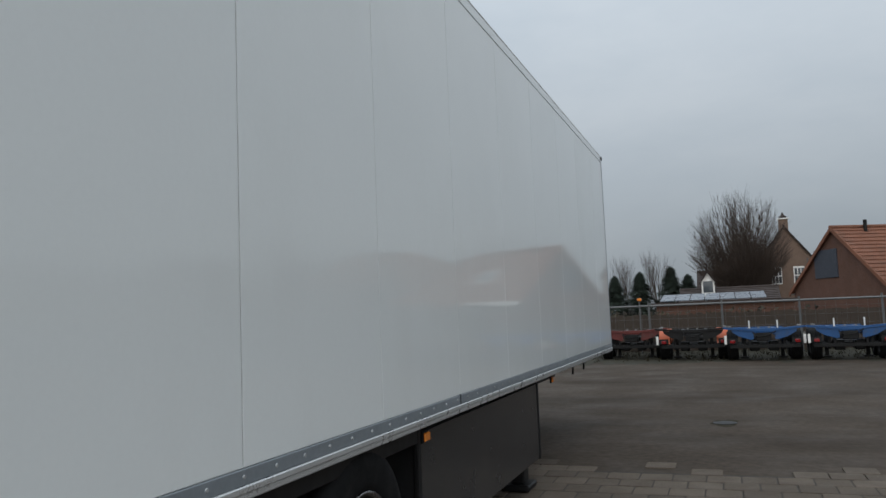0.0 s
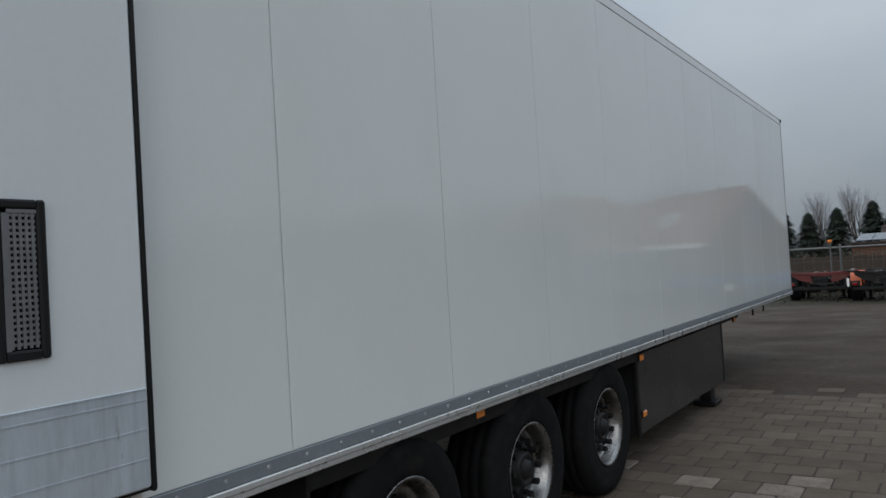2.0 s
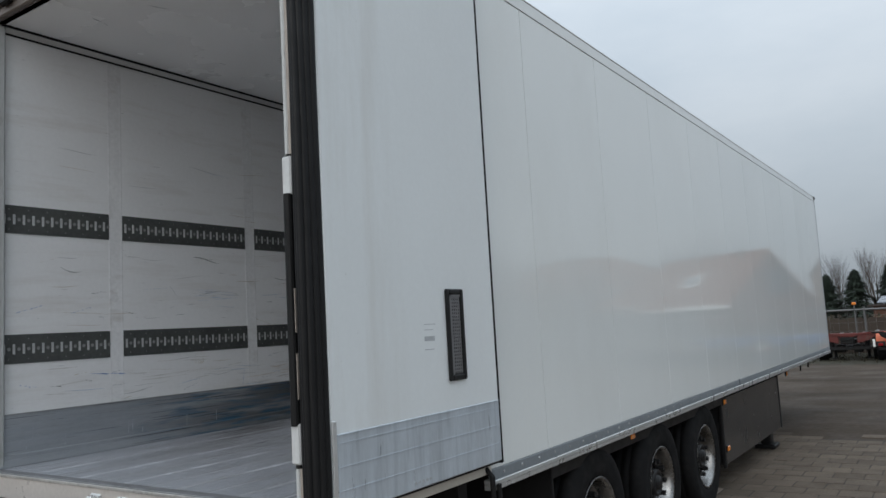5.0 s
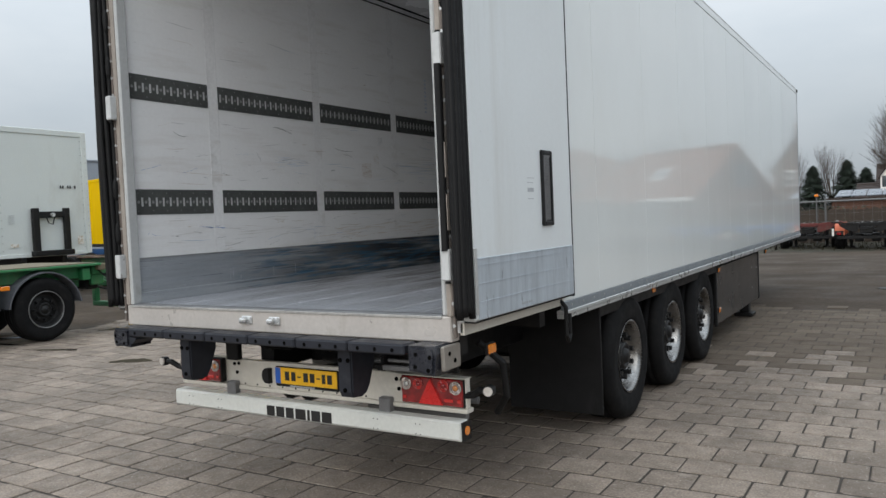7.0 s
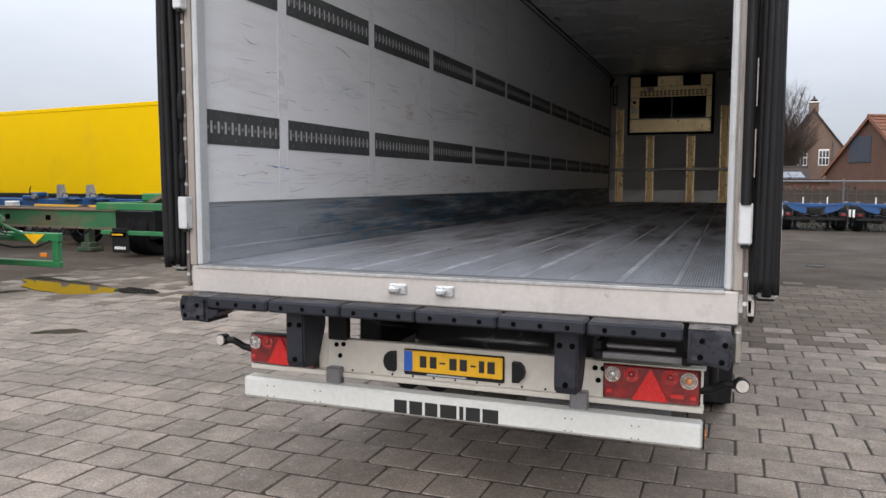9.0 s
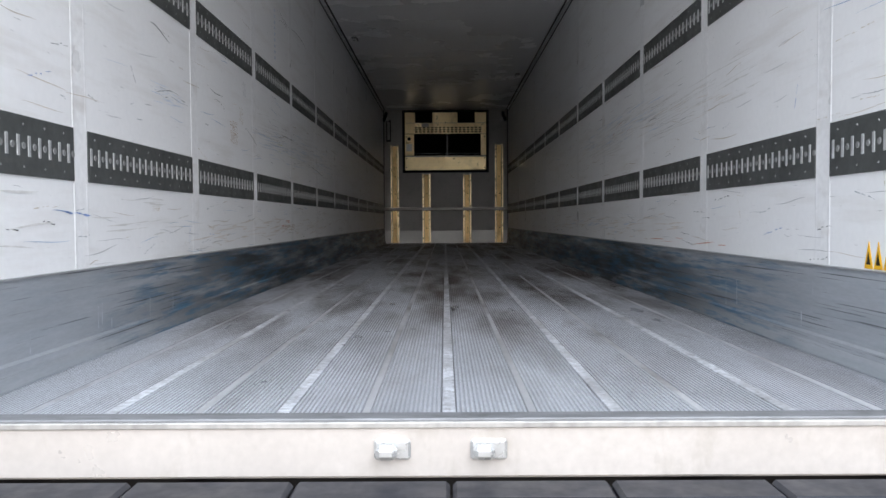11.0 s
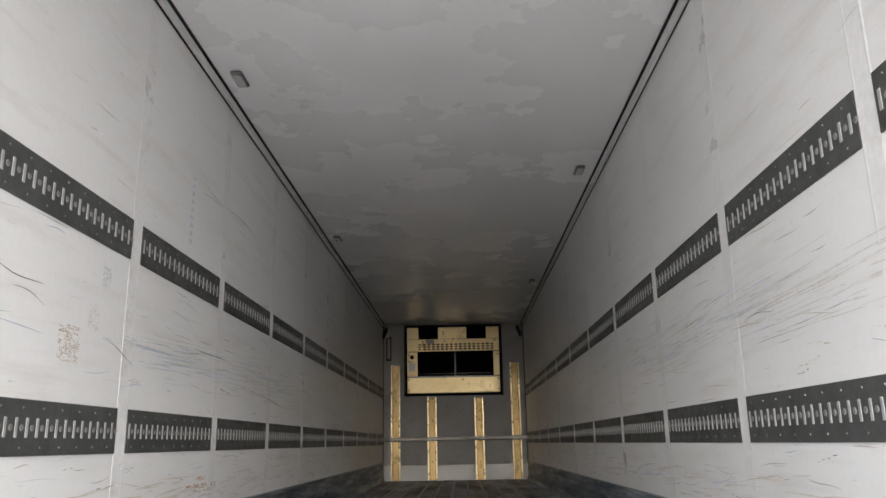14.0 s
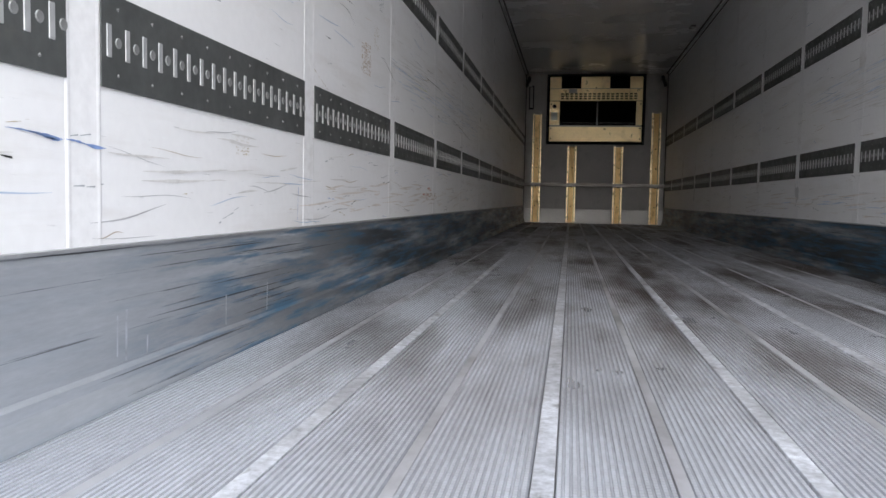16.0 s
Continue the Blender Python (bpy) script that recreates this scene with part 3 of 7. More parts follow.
M_KICK_DOOR = surface("door_kick_plate", (0.50, 0.55, 0.60), 0.36, metal=0.35, vary=0.12, scale=3, stretch=(1, 3, 0.6), bump=0.04,
                      dirt=(0.33, 0.37, 0.42), dirt_scale=3, dirt_stretch=(1, 9, 0.6), dirt_from=0.5, dirt_to=0.7, dirt_amt=0.6)

M_STUD_RAIL = surface("dull_rail_bolt", (0.36, 0.37, 0.38), 0.4, metal=0.4, vary=0.15, scale=9, bump=0.03)
# side walls with their outer panels, inner pilasters, lashing strips and kick plates
M_STUD = surface("dull_stud_steel", (0.30, 0.305, 0.30), 0.42, metal=0.4, vary=0.15, scale=9, bump=0.05)
slot_meshes = {}


def slots_mesh(length):
    """Bright upright lashing slots with round studs between them; x = 0 is the strip's face, y runs from 0 to length."""
    key = round(length, 2)
    if key not in slot_meshes:
        bm = bmesh.new()
        count = max(1, round(length / 0.0592))
        step = length / count
        for i in range(count):
            y = (i + 0.62) * step
            box(bm, (-0.0016, y - 0.0075, -0.030), (0.003, y + 0.0075, 0.030), 0.001)
        me = bpy.data.meshes.new("slot_row")
        bm.to_mesh(me)
        bm.free()
        me.materials.append(M_ZINC)
        bm = bmesh.new()
        for i in range(count):
            y = (i + 0.12) * step
            rod(bm, (0.002, y, 0), (-0.0018, y, 0), 0.0125, 0.009, n=8)
        sc = bpy.data.meshes.new("screw_row")
        bm.to_mesh(sc)
        bm.free()
        sc.materials.append(M_STUD)
        bm = bmesh.new()
        for i in range(1, count, 2):
            y = (i + 0.12) * step
            for z in (-0.058, 0.058):
                rod(bm, (0.002, y, z), (-0.0012, y + 0.003, z * 1.08), 0.0026, n=6)
        dm = bpy.data.meshes.new("dimple_row")
        bm.to_mesh(dm)
        bm.free()
        dm.materials.append(M_STUD)
        slot_meshes[key] = (me, sc, dm)
    return slot_meshes[key]


SLOT_ME, STUD_ME = bpy.data.meshes.new("lashing_slot"), bpy.data.meshes.new("stud")
bm = boxes(((-0.0016, -0.0075, -0.030), (0.003, 0.0075, 0.030)), bevel=0.001)
bm.to_mesh(SLOT_ME)
bm.free()
SLOT_ME.materials.append(M_ZINC)
bm = bmesh.new()
rod(bm, (0.002, 0, 0), (-0.0018, 0, 0), 0.0125, 0.009, n=10)
bm.to_mesh(STUD_ME)
bm.free()
STUD_ME.materials.append(M_STUD)
pilaster_y = [FIRST + PITCH * k for k in range(11)]
for s, side in ((1, "right"), (-1, "left")):
    wall = part("side_wall", boxes(mirrored(((IN, 0.03, 1.10), (OUT - 0.006, LONG, CEIL_Z + 0.03)), s)), M_LINING, trailer, "white scuffed inner lining of the side wall")
    # outer panels butt at narrow joints
    edges = [0.03] + [1.965 + 1.165 * k for k in range(10)] + [LONG]
    for a, b in zip(edges, edges[1:]):
        part("panel", boxes(mirrored(((OUT - 0.005, a + 0.0025, 1.107), (OUT, b - 0.0025, 3.806)), s), bevel=0.002), M_PANEL, wall)
    tr = part("top_rail", boxes(mirrored(((OUT - 0.006, 0.0, 3.811), (OUT + 0.0025, LONG, TOP_Z)), s), bevel=0.002), M_PANEL, trailer, "white roof edge rail")
    part("edge_strip", boxes(mirrored(((OUT - 0.012, 0.0, TOP_Z + 0.0005), (OUT + 0.004, LONG, TOP_Z + 0.008)), s)), M_LOAD_BAR, tr, "thin dark roof edge")
    part("front_corner_trim", boxes(mirrored(((OUT - 0.01, LONG - 0.022, 1.0), (OUT + 0.004, LONG + 0.006, TOP_Z - 0.05)), s), bevel=0.002), M_RAIL, trailer, "grey front corner trim")
    part("corner_cap", boxes(mirrored(((OUT - 0.04, LONG - 0.03, TOP_Z - 0.05), (OUT + 0.018, LONG + 0.012, TOP_Z + 0.012)), s), bevel=0.01), M_BLACK, trailer)
    rail = part("side_rail", boxes(mirrored(((OUT - 0.02, 1.30, 1.048), (OUT + 0.006, LONG, 1.1045)), s), bevel=0.003), M_RAIL, trailer, "grey aluminium side rail with bolts")
    part("rail_edge", boxes(mirrored(((OUT - 0.05, 1.30, 1.022), (OUT + 0.016, LONG, 1.0475)), s), mirrored(((OUT - 0.05, 1.30, 0.995), (OUT + 0.009, LONG, 1.0215)), s), bevel=0.004), M_RAIL_EDGE, rail)
    part("rear_side_sill", boxes(mirrored(((OUT - 0.02, 0.03, 1.088), (OUT + 0.005, 1.297, 1.150)), s), bevel=0.003), M_BEAM, rail, "pale scuffed sill under the open door")
    bm = bmesh.new()
    y = 1.42
    while y < LONG:
        rod(bm, (s * (OUT + 0.004), y, 1.077), (s * (OUT + 0.010), y, 1.077), 0.010, 0.007, n=8)
        y += 0.205
    part("bolt_row", bm, M_STUD_RAIL, rail)
    part("rail_joint", boxes(mirrored(((OUT, 6.60, 1.045), (OUT + 0.008, 6.612, 1.110)), s)), M_BLACK, rail)
    # inside
    for y in pilaster_y:
        prof = [(IN + 0.002, -0.050), (IN - 0.0004, -0.050), (IN - 0.0016, -0.045), (IN - 0.0016, -0.041), (IN - 0.0009, -0.036), (IN - 0.0009, 0.036), (IN - 0.0016, 0.041), (IN - 0.0016, 0.045), (IN - 0.0004, 0.050), (IN + 0.002, 0.050)]
        part("pilaster", prism([(s * a, y + b) for a, b in prof], 2, 1.49, 3.77), M_PILASTER, wall)
    spans = [0.06] + [y for p in pilaster_y for y in (p - 0.049, p + 0.049)] + [FRONT_Y - 0.02]
    for a, b in zip(spans[0::2], spans[1::2]):
        for z0, z1 in ((1.78, 1.952), (2.555, 2.725)):
            st = part("lashing_strip", boxes(mirrored(((IN - 0.004, a, z0), (IN + 0.002, b, z1)), s)), M_STRIP, wall, "dark steel lashing strip with slots")
            rows = list(zip(slots_mesh(b - a), ("slot_row", "screw_row", "dimple_row")))
            if a < 4.0:
                rows = rows[2:]
                count = max(1, round((b - a) / 0.0592))
                for i in range(count):
                    for me, shift in ((SLOT_ME, 0.62), (STUD_ME, 0.12)):
                        y = (i + shift) * (b - a) / count
                        part(me.name.split(".")[0], me, None, wall).matrix_local = pose(s * (IN - 0.004), a + y if s > 0 else b - y, (z0 + z1) / 2, 0, 0, 0 if s > 0 else 180)
            for me, nm in rows:
                sl = part(nm, me, None, wall)
                sl.matrix_local = pose(s * (IN - 0.004), a if s > 0 else b, (z0 + z1) / 2, 0, 0, 0 if s > 0 else 180)
    prof = [(IN, 1.485), (IN - 0.010, 1.485), (IN - 0.014, 1.470), (IN - 0.016, 1.262), (IN - 0.024, 1.255), (IN - 0.024, 1.235), (IN - 0.036, 1.198), (IN - 0.036, FLOOR_Z + 0.001), (IN, FLOOR_Z + 0.001)]
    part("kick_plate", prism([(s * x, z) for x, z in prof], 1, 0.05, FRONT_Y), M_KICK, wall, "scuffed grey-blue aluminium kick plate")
    part("kick_plate_lip", boxes(mirrored(((IN - 0.016, 0.05, 1.485), (IN, FRONT_Y, 1.491)), s)), M_STUD_RAIL, wall)
    bm = boxes(mirrored(((IN - 0.045, 0.05, CEIL_Z - 0.012), (IN - 0.033, FRONT_Y, CEIL_Z + 0.001)), s), mirrored(((IN - 0.004, 0.05, CEIL_Z - 0.048), (IN + 0.001, FRONT_Y, CEIL_Z - 0.036)), s))
    part("ceiling_gasket", bm, M_RUBBER, wall, "thin black gasket lines along the ceiling corner")

# roof, ceiling
roof = part("roof", boxes(((-OUT + 0.005, 0.0, CEIL_Z + 0.02), (OUT - 0.005, LONG, TOP_Z - 0.004))), M_PANEL, trailer)
part("ceiling_lining", boxes(((-IN, 0.03, CEIL_Z), (IN, FRONT_Y, CEIL_Z + 0.021))), M_CEIL, roof, "white ceiling lining")
for x, y in ((-1.085, 3.96), (-1.085, 7.44), (1.07, 5.6), (1.07, 9.75)):
    lamp = part("ceiling_clip", boxes(((x - 0.035, y - 0.09, CEIL_Z - 0.020), (x + 0.035, y + 0.09, CEIL_Z + 0.001)), bevel=0.012), M_GRILLE, roof, "small grey oval ceiling fitting")
    part("cover", boxes(((x - 0.024, y - 0.07, CEIL_Z - 0.024), (x + 0.024, y + 0.07, CEIL_Z - 0.019)), bevel=0.004), M_RAIL_EDGE, lamp)

# floor: ribbed planks with bright strips between them
floor = part("floor", boxes(((-IN, 0.0, 1.07), (IN, FRONT_Y, FLOOR_Z - 0.007))), M_GRILLE, trailer)
stripe_x = [-0.822, -0.410, -0.015, 0.385, 0.795]
bounds = [-IN + 0.02] + stripe_x + [IN - 0.02]
for i, (a, b) in enumerate(zip(bounds, bounds[1:])):
    a2, b2 = a + (0.018 if i else 0.0), b - (0.018 if i < 5 else 0.0)
    mid = (a2 + b2) / 2
    part("mid_seam", boxes(((mid - 0.010, 0.03, FLOOR_Z - 0.008), (mid + 0.010, FRONT_Y, FLOOR_Z - 0.0015)), bevel=0.001), M_SEAM, floor, "smooth seam along the plank's middle")
    for p, q in ((a2, mid - 0.0105), (mid + 0.0105, b2)):
        count = int((q - p) / 0.0108)
        w = (q - p) / count
        out = [(p, FLOOR_Z - 0.008)]
        for k in range(count):
            x = p + k * w
            out += [(x + 0.0006, FLOOR_Z - 0.0034), (x + w * 0.16, FLOOR_Z), (x + w * 0.66, FLOOR_Z), (x + w * 0.82, FLOOR_Z - 0.0034)]
        out.append((q, FLOOR_Z - 0.008))
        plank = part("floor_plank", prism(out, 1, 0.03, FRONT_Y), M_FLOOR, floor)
        # faces below the rib tops take the darker groove colour
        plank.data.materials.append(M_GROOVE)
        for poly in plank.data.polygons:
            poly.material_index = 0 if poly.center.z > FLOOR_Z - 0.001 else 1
for x in stripe_x:
    part("weld_strip", boxes(((x - 0.016, 0.03, FLOOR_Z - 0.008), (x + 0.016, FRONT_Y, FLOOR_Z + 0.001)), bevel=0.001), M_FLOOR_STRIPE, floor, "bright flat strip between floor planks")
part("threshold", boxes(((-1.2, 0.0, FLOOR_Z - 0.02), (1.2, 0.06, FLOOR_Z + 0.002)), bevel=0.003), M_THRESHOLD, floor, "dull grey rubbed threshold")

# front bulkhead
front = part("front_wall", boxes(((-OUT + 0.006, FRONT_Y, 1.05), (OUT - 0.006, LONG, TOP_Z - 0.006))), M_FRONT, trailer, "grey front bulkhead")
part("foot_panel", boxes(((-IN, FRONT_Y - 0.010, FLOOR_Z), (IN, FRONT_Y, 1.44)), bevel=0.003), M_FRONT_LOW, front)
for x, z in ((-1.01, 3.12), (-0.385, 2.56), (0.42, 2.55), (1.05, 3.14)):
    up = part("upright", boxes(((x - 0.044, FRONT_Y - 0.018, FLOOR_Z + 0.005), (x + 0.044, FRONT_Y, z - 0.01)), bevel=0.004), M_CHANNEL, front, "golden aluminium air-flow upright with rust stains")
    for e in (-0.066, 0.066):
        part("flange", boxes(((x + e - 0.014, FRONT_Y - 0.045, FLOOR_Z + 0.005), (x + e + 0.014, FRONT_Y, z)), bevel=0.004), M_BRASS, up, "bright gold flange")
        # thin black strips paint the shadow line between channel and flange
        part("shadow_gap", boxes(((x + e * 0.74 - 0.003, FRONT_Y - 0.020, FLOOR_Z + 0.005), (x + e * 0.74 + 0.003, FRONT_Y, z - 0.012))), M_BLACK, up)
    bolt_holes(up, 8, *[((x + 0.012 * math.sin(7 * k + x), FRONT_Y - 0.019, FLOOR_Z + 0.3 + 0.34 * k), (x + 0.012 * math.sin(7 * k + x), FRONT_Y - 0.014, FLOOR_Z + 0.3 + 0.34 * k), 0.011) for k in range(int((z - FLOOR_Z - 0.3) / 0.34))])
part("cross_bar", boxes(((-IN + 0.002, FRONT_Y - 0.11, 1.835), (IN - 0.002, FRONT_Y - 0.03, 1.90)), bevel=0.01), M_LOAD_BAR, front, "grey steel load bar")
part("thermometer_panel", boxes(((-1.17, FRONT_Y - 0.02, 3.20), (-1.08, FRONT_Y, 3.62)), bevel=0.006), M_BLACK, front)
part("thermometer_face", boxes(((-1.15, FRONT_Y - 0.024, 3.23), (-1.10, FRONT_Y - 0.019, 3.59))), M_FRONT, front)
UY = 13.262
# solid near-black box; its face stands for the dark inside the openings
unit = part("evaporator", boxes(((-0.83, UY + 0.05, 2.60), (0.825, FRONT_Y, 3.78)), bevel=0.01), M_DARK, trailer, "cream evaporator housing of the cooling unit")
part("lower_cover", boxes(((-0.80, UY, 2.625), (0.795, UY + 0.03, 2.90)), bevel=0.012), M_CREAM, unit)
part("upper_cover", boxes(((-0.80, UY, 3.34), (-0.60, UY + 0.03, 3.755)), ((-0.26, UY, 3.34), (0.235, UY + 0.03, 3.755)), ((0.575, UY, 3.34), (0.795, UY + 0.03, 3.755)), ((-0.602, UY + 0.001, 3.34), (-0.258, UY + 0.03, 3.55)), ((0.233, UY + 0.001, 3.34), (0.577, UY + 0.03, 3.55)), bevel=0.006), M_CREAM, unit)
part("side_cover", boxes(((-0.80, UY, 2.915), (-0.62, UY + 0.03, 3.33)), bevel=0.006), M_CREAM, unit)
part("side_cover", boxes(((0.69, UY, 2.915), (0.795, UY + 0.03, 3.33)), bevel=0.006), M_CREAM, unit)
bm = bmesh.new()
for i in range(17):
    x = -0.60 + i * 0.078
    for z in (3.365, 3.405, 3.445):
        box(bm, (x, UY - 0.004, z), (x + 0.050, UY + 0.004, z + 0.022))
bmesh.ops.recalc_face_normals(bm, faces=bm.faces)
part("air_hole_row", bm, M_DARK, unit, "rows of air holes")
part("fan_strut", boxes(((0.015, UY + 0.02, 2.905), (0.045, UY + 0.05, 3.335)), ((-0.615, UY + 0.035, 2.950), (0.69, UY + 0.05, 2.965)), bevel=0.004), M_SKIRT, unit)
part("seal_frame", boxes(((-0.85, UY + 0.02, 3.78), (0.845, UY + 0.06, 3.80)), ((-0.85, UY + 0.02, 2.58), (0.845, UY + 0.06, 2.60)), ((-0.85, UY + 0.02, 2.60), (-0.832, UY + 0.06, 3.78)), ((0.827, UY + 0.02, 2.60), (0.845, UY + 0.06, 3.78))), M_RUBBER, unit)
part("seam", boxes(((-0.80, UY - 0.002, 3.545), (0.795, UY + 0.002, 3.552)), ((-0.79, UY - 0.012, 2.888), (0.785, UY + 0.002, 2.912))), M_LOAD_BAR, unit, "dark casing seam and cover lip")
part("rating_plate", boxes(((-0.47, UY - 0.003, 3.47), (-0.33, UY + 0.002, 3.54))), M_LOAD_BAR, unit)
for x, z in ((-0.77, 2.68), (0.765, 2.68), (-0.77, 2.86), (0.765, 2.86), (-0.77, 3.28), (0.765, 3.28), (0.0, 3.56)):
    part("cover_screw", rods(((x, UY - 0.006, z), (x, UY + 0.002, z), 0.012), n=8), M_BLACK, unit)
part("instruction_label", boxes(((-0.77, UY - 0.002, 3.00), (-0.66, UY, 3.14))), M_FRONT_LOW, unit)
part("control_knob", rods(((-0.715, UY, 3.24), (-0.715, UY - 0.02, 3.24), 0.035)), M_BLACK, unit)
for x in (-1.2215, 1.2215):
    part("corner_seal", boxes(((x - 0.007, FRONT_Y - 0.012, 1.49), (x + 0.007, FRONT_Y, CEIL_Z))), M_RUBBER, front)
for x in (-1.17, 1.13):
    part("cable_gland", bent([(x, FRONT_Y, 3.76), (x, FRONT_Y - 0.05, 3.75), (x, FRONT_Y - 0.10, 3.70), (x * 1.03, FRONT_Y - 0.10, 3.63), (x * 1.035, FRONT_Y - 0.07, 3.60)], 0.030), M_BLACK, front, "black drain hose elbow")
    part("gland_bracket", boxes(((x - 0.05, FRONT_Y - 0.03, 3.60), (x + 0.05, FRONT_Y, 3.68)), bevel=0.008), M_FRONT_LOW, front)

# rear frame
frame_part = part("rear_frame", boxes(((-1.25, -0.05, 1.055), (1.25, 0.03, FLOOR_Z - 0.006)), bevel=0.006), M_STEEL, trailer, "worn stainless rear frame and sill")
frame_part.location.y = 0.045
part("sill_edge", boxes(((-1.22, -0.056, 1.172), (1.20, -0.045, 1.186)), bevel=0.002), M_STUD_EDGE, frame_part)
for s in (1, -1):
    part("rear_post", boxes(mirrored(((1.226, -0.05, FLOOR_Z - 0.006), (1.262, 0.03, CEIL_Z)), s), bevel=0.006), M_POST, frame_part, "dirty beige rear post")
    part("post_liner", boxes(mirrored(((1.196, -0.044, FLOOR_Z - 0.004), (1.2255, 0.03, CEIL_Z)), s), bevel=0.008), M_LINER, frame_part, "grey-white scuffed door seal liner")
    hs = part("hinge_strip", boxes(mirrored(((1.263, -0.052, 1.08), (1.279, -0.034, CEIL_Z)), s), bevel=0.003), M_HEADER, frame_part, "dark hinge strip with screws")
    part("screw_row", rods(*[((s * 1.27, -0.047, 1.14 + 0.11 * i), (s * 1.27, -0.054, 1.14 + 0.11 * i), 0.009) for i in range(24)], n=8), M_ZINC, hs)
    for z in (1.37, 2.41, 3.42):
        hg = part("hinge", boxes(mirrored(((1.238, -0.100, z - 0.005), (1.286, -0.046, z + 0.15)), s), bevel=0.006), M_HINGE, frame_part, "pale steel door hinge")
        part("hinge_pin", rods(((s * 1.262, -0.080, z - 0.02), (s * 1.262, -0.080, z + 0.16), 0.014)), M_BLACK, hg)
part("hinge_tube", rods(((1.262, -0.091, 1.51), (1.262, -0.091, 2.41), 0.020)), M_RUBBER, frame_part, "black rubber sleeve over the hinge rod")
# thin plates stand for the post seen through sleeve gaps from the side
for z0, z1 in ((1.61, 1.785), (1.865, 2.035)):
    part("worn_plate", boxes(((1.2835, -0.100, z0), (1.2875, -0.078, z1)), bevel=0.001), M_POST, frame_part, "beige plate standing for the post seen through sleeve gaps")
for s in (1, -1):
    for z in (1.66, 1.95, 2.75, 3.05):
        part("strap_lug", lathe([(z - 0.07, 0.008), (z - 0.05, 0.016), (z, 0.019), (z + 0.05, 0.016), (z + 0.07, 0.008)], "z", 12), M_RUBBER, frame_part).matrix_local = pose(s * 1.285, -0.062, 0)
part("header", boxes(((-1.262, -0.05, CEIL_Z), (1.262, 0.03, TOP_Z + 0.01)), ((-1.262, -0.075, TOP_Z - 0.015), (1.262, -0.03, TOP_Z + 0.035)), bevel=0.008), M_HEADER, frame_part, "steel header, its underside's shade put into the dark colour")
for x in (-1.0, -0.52, 0.52, 1.0):
    part("top_latch", boxes(((x - 0.05, -0.09, TOP_Z - 0.03), (x + 0.05, -0.05, TOP_Z + 0.05)), bevel=0.01), M_BLACK, frame_part)
for x in (-0.145, 0.075):
    kp = part("lock_keeper", boxes(((x - 0.042, -0.062, 1.10), (x + 0.042, -0.048, 1.148)), bevel=0.006), M_RAIL_EDGE, frame_part, "small steel lock keeper")
    part("keeper_lug", boxes(((x - 0.036, -0.095, 1.108), (x + 0.012, -0.06, 1.140)), bevel=0.010), M_RAIL_EDGE, kp)

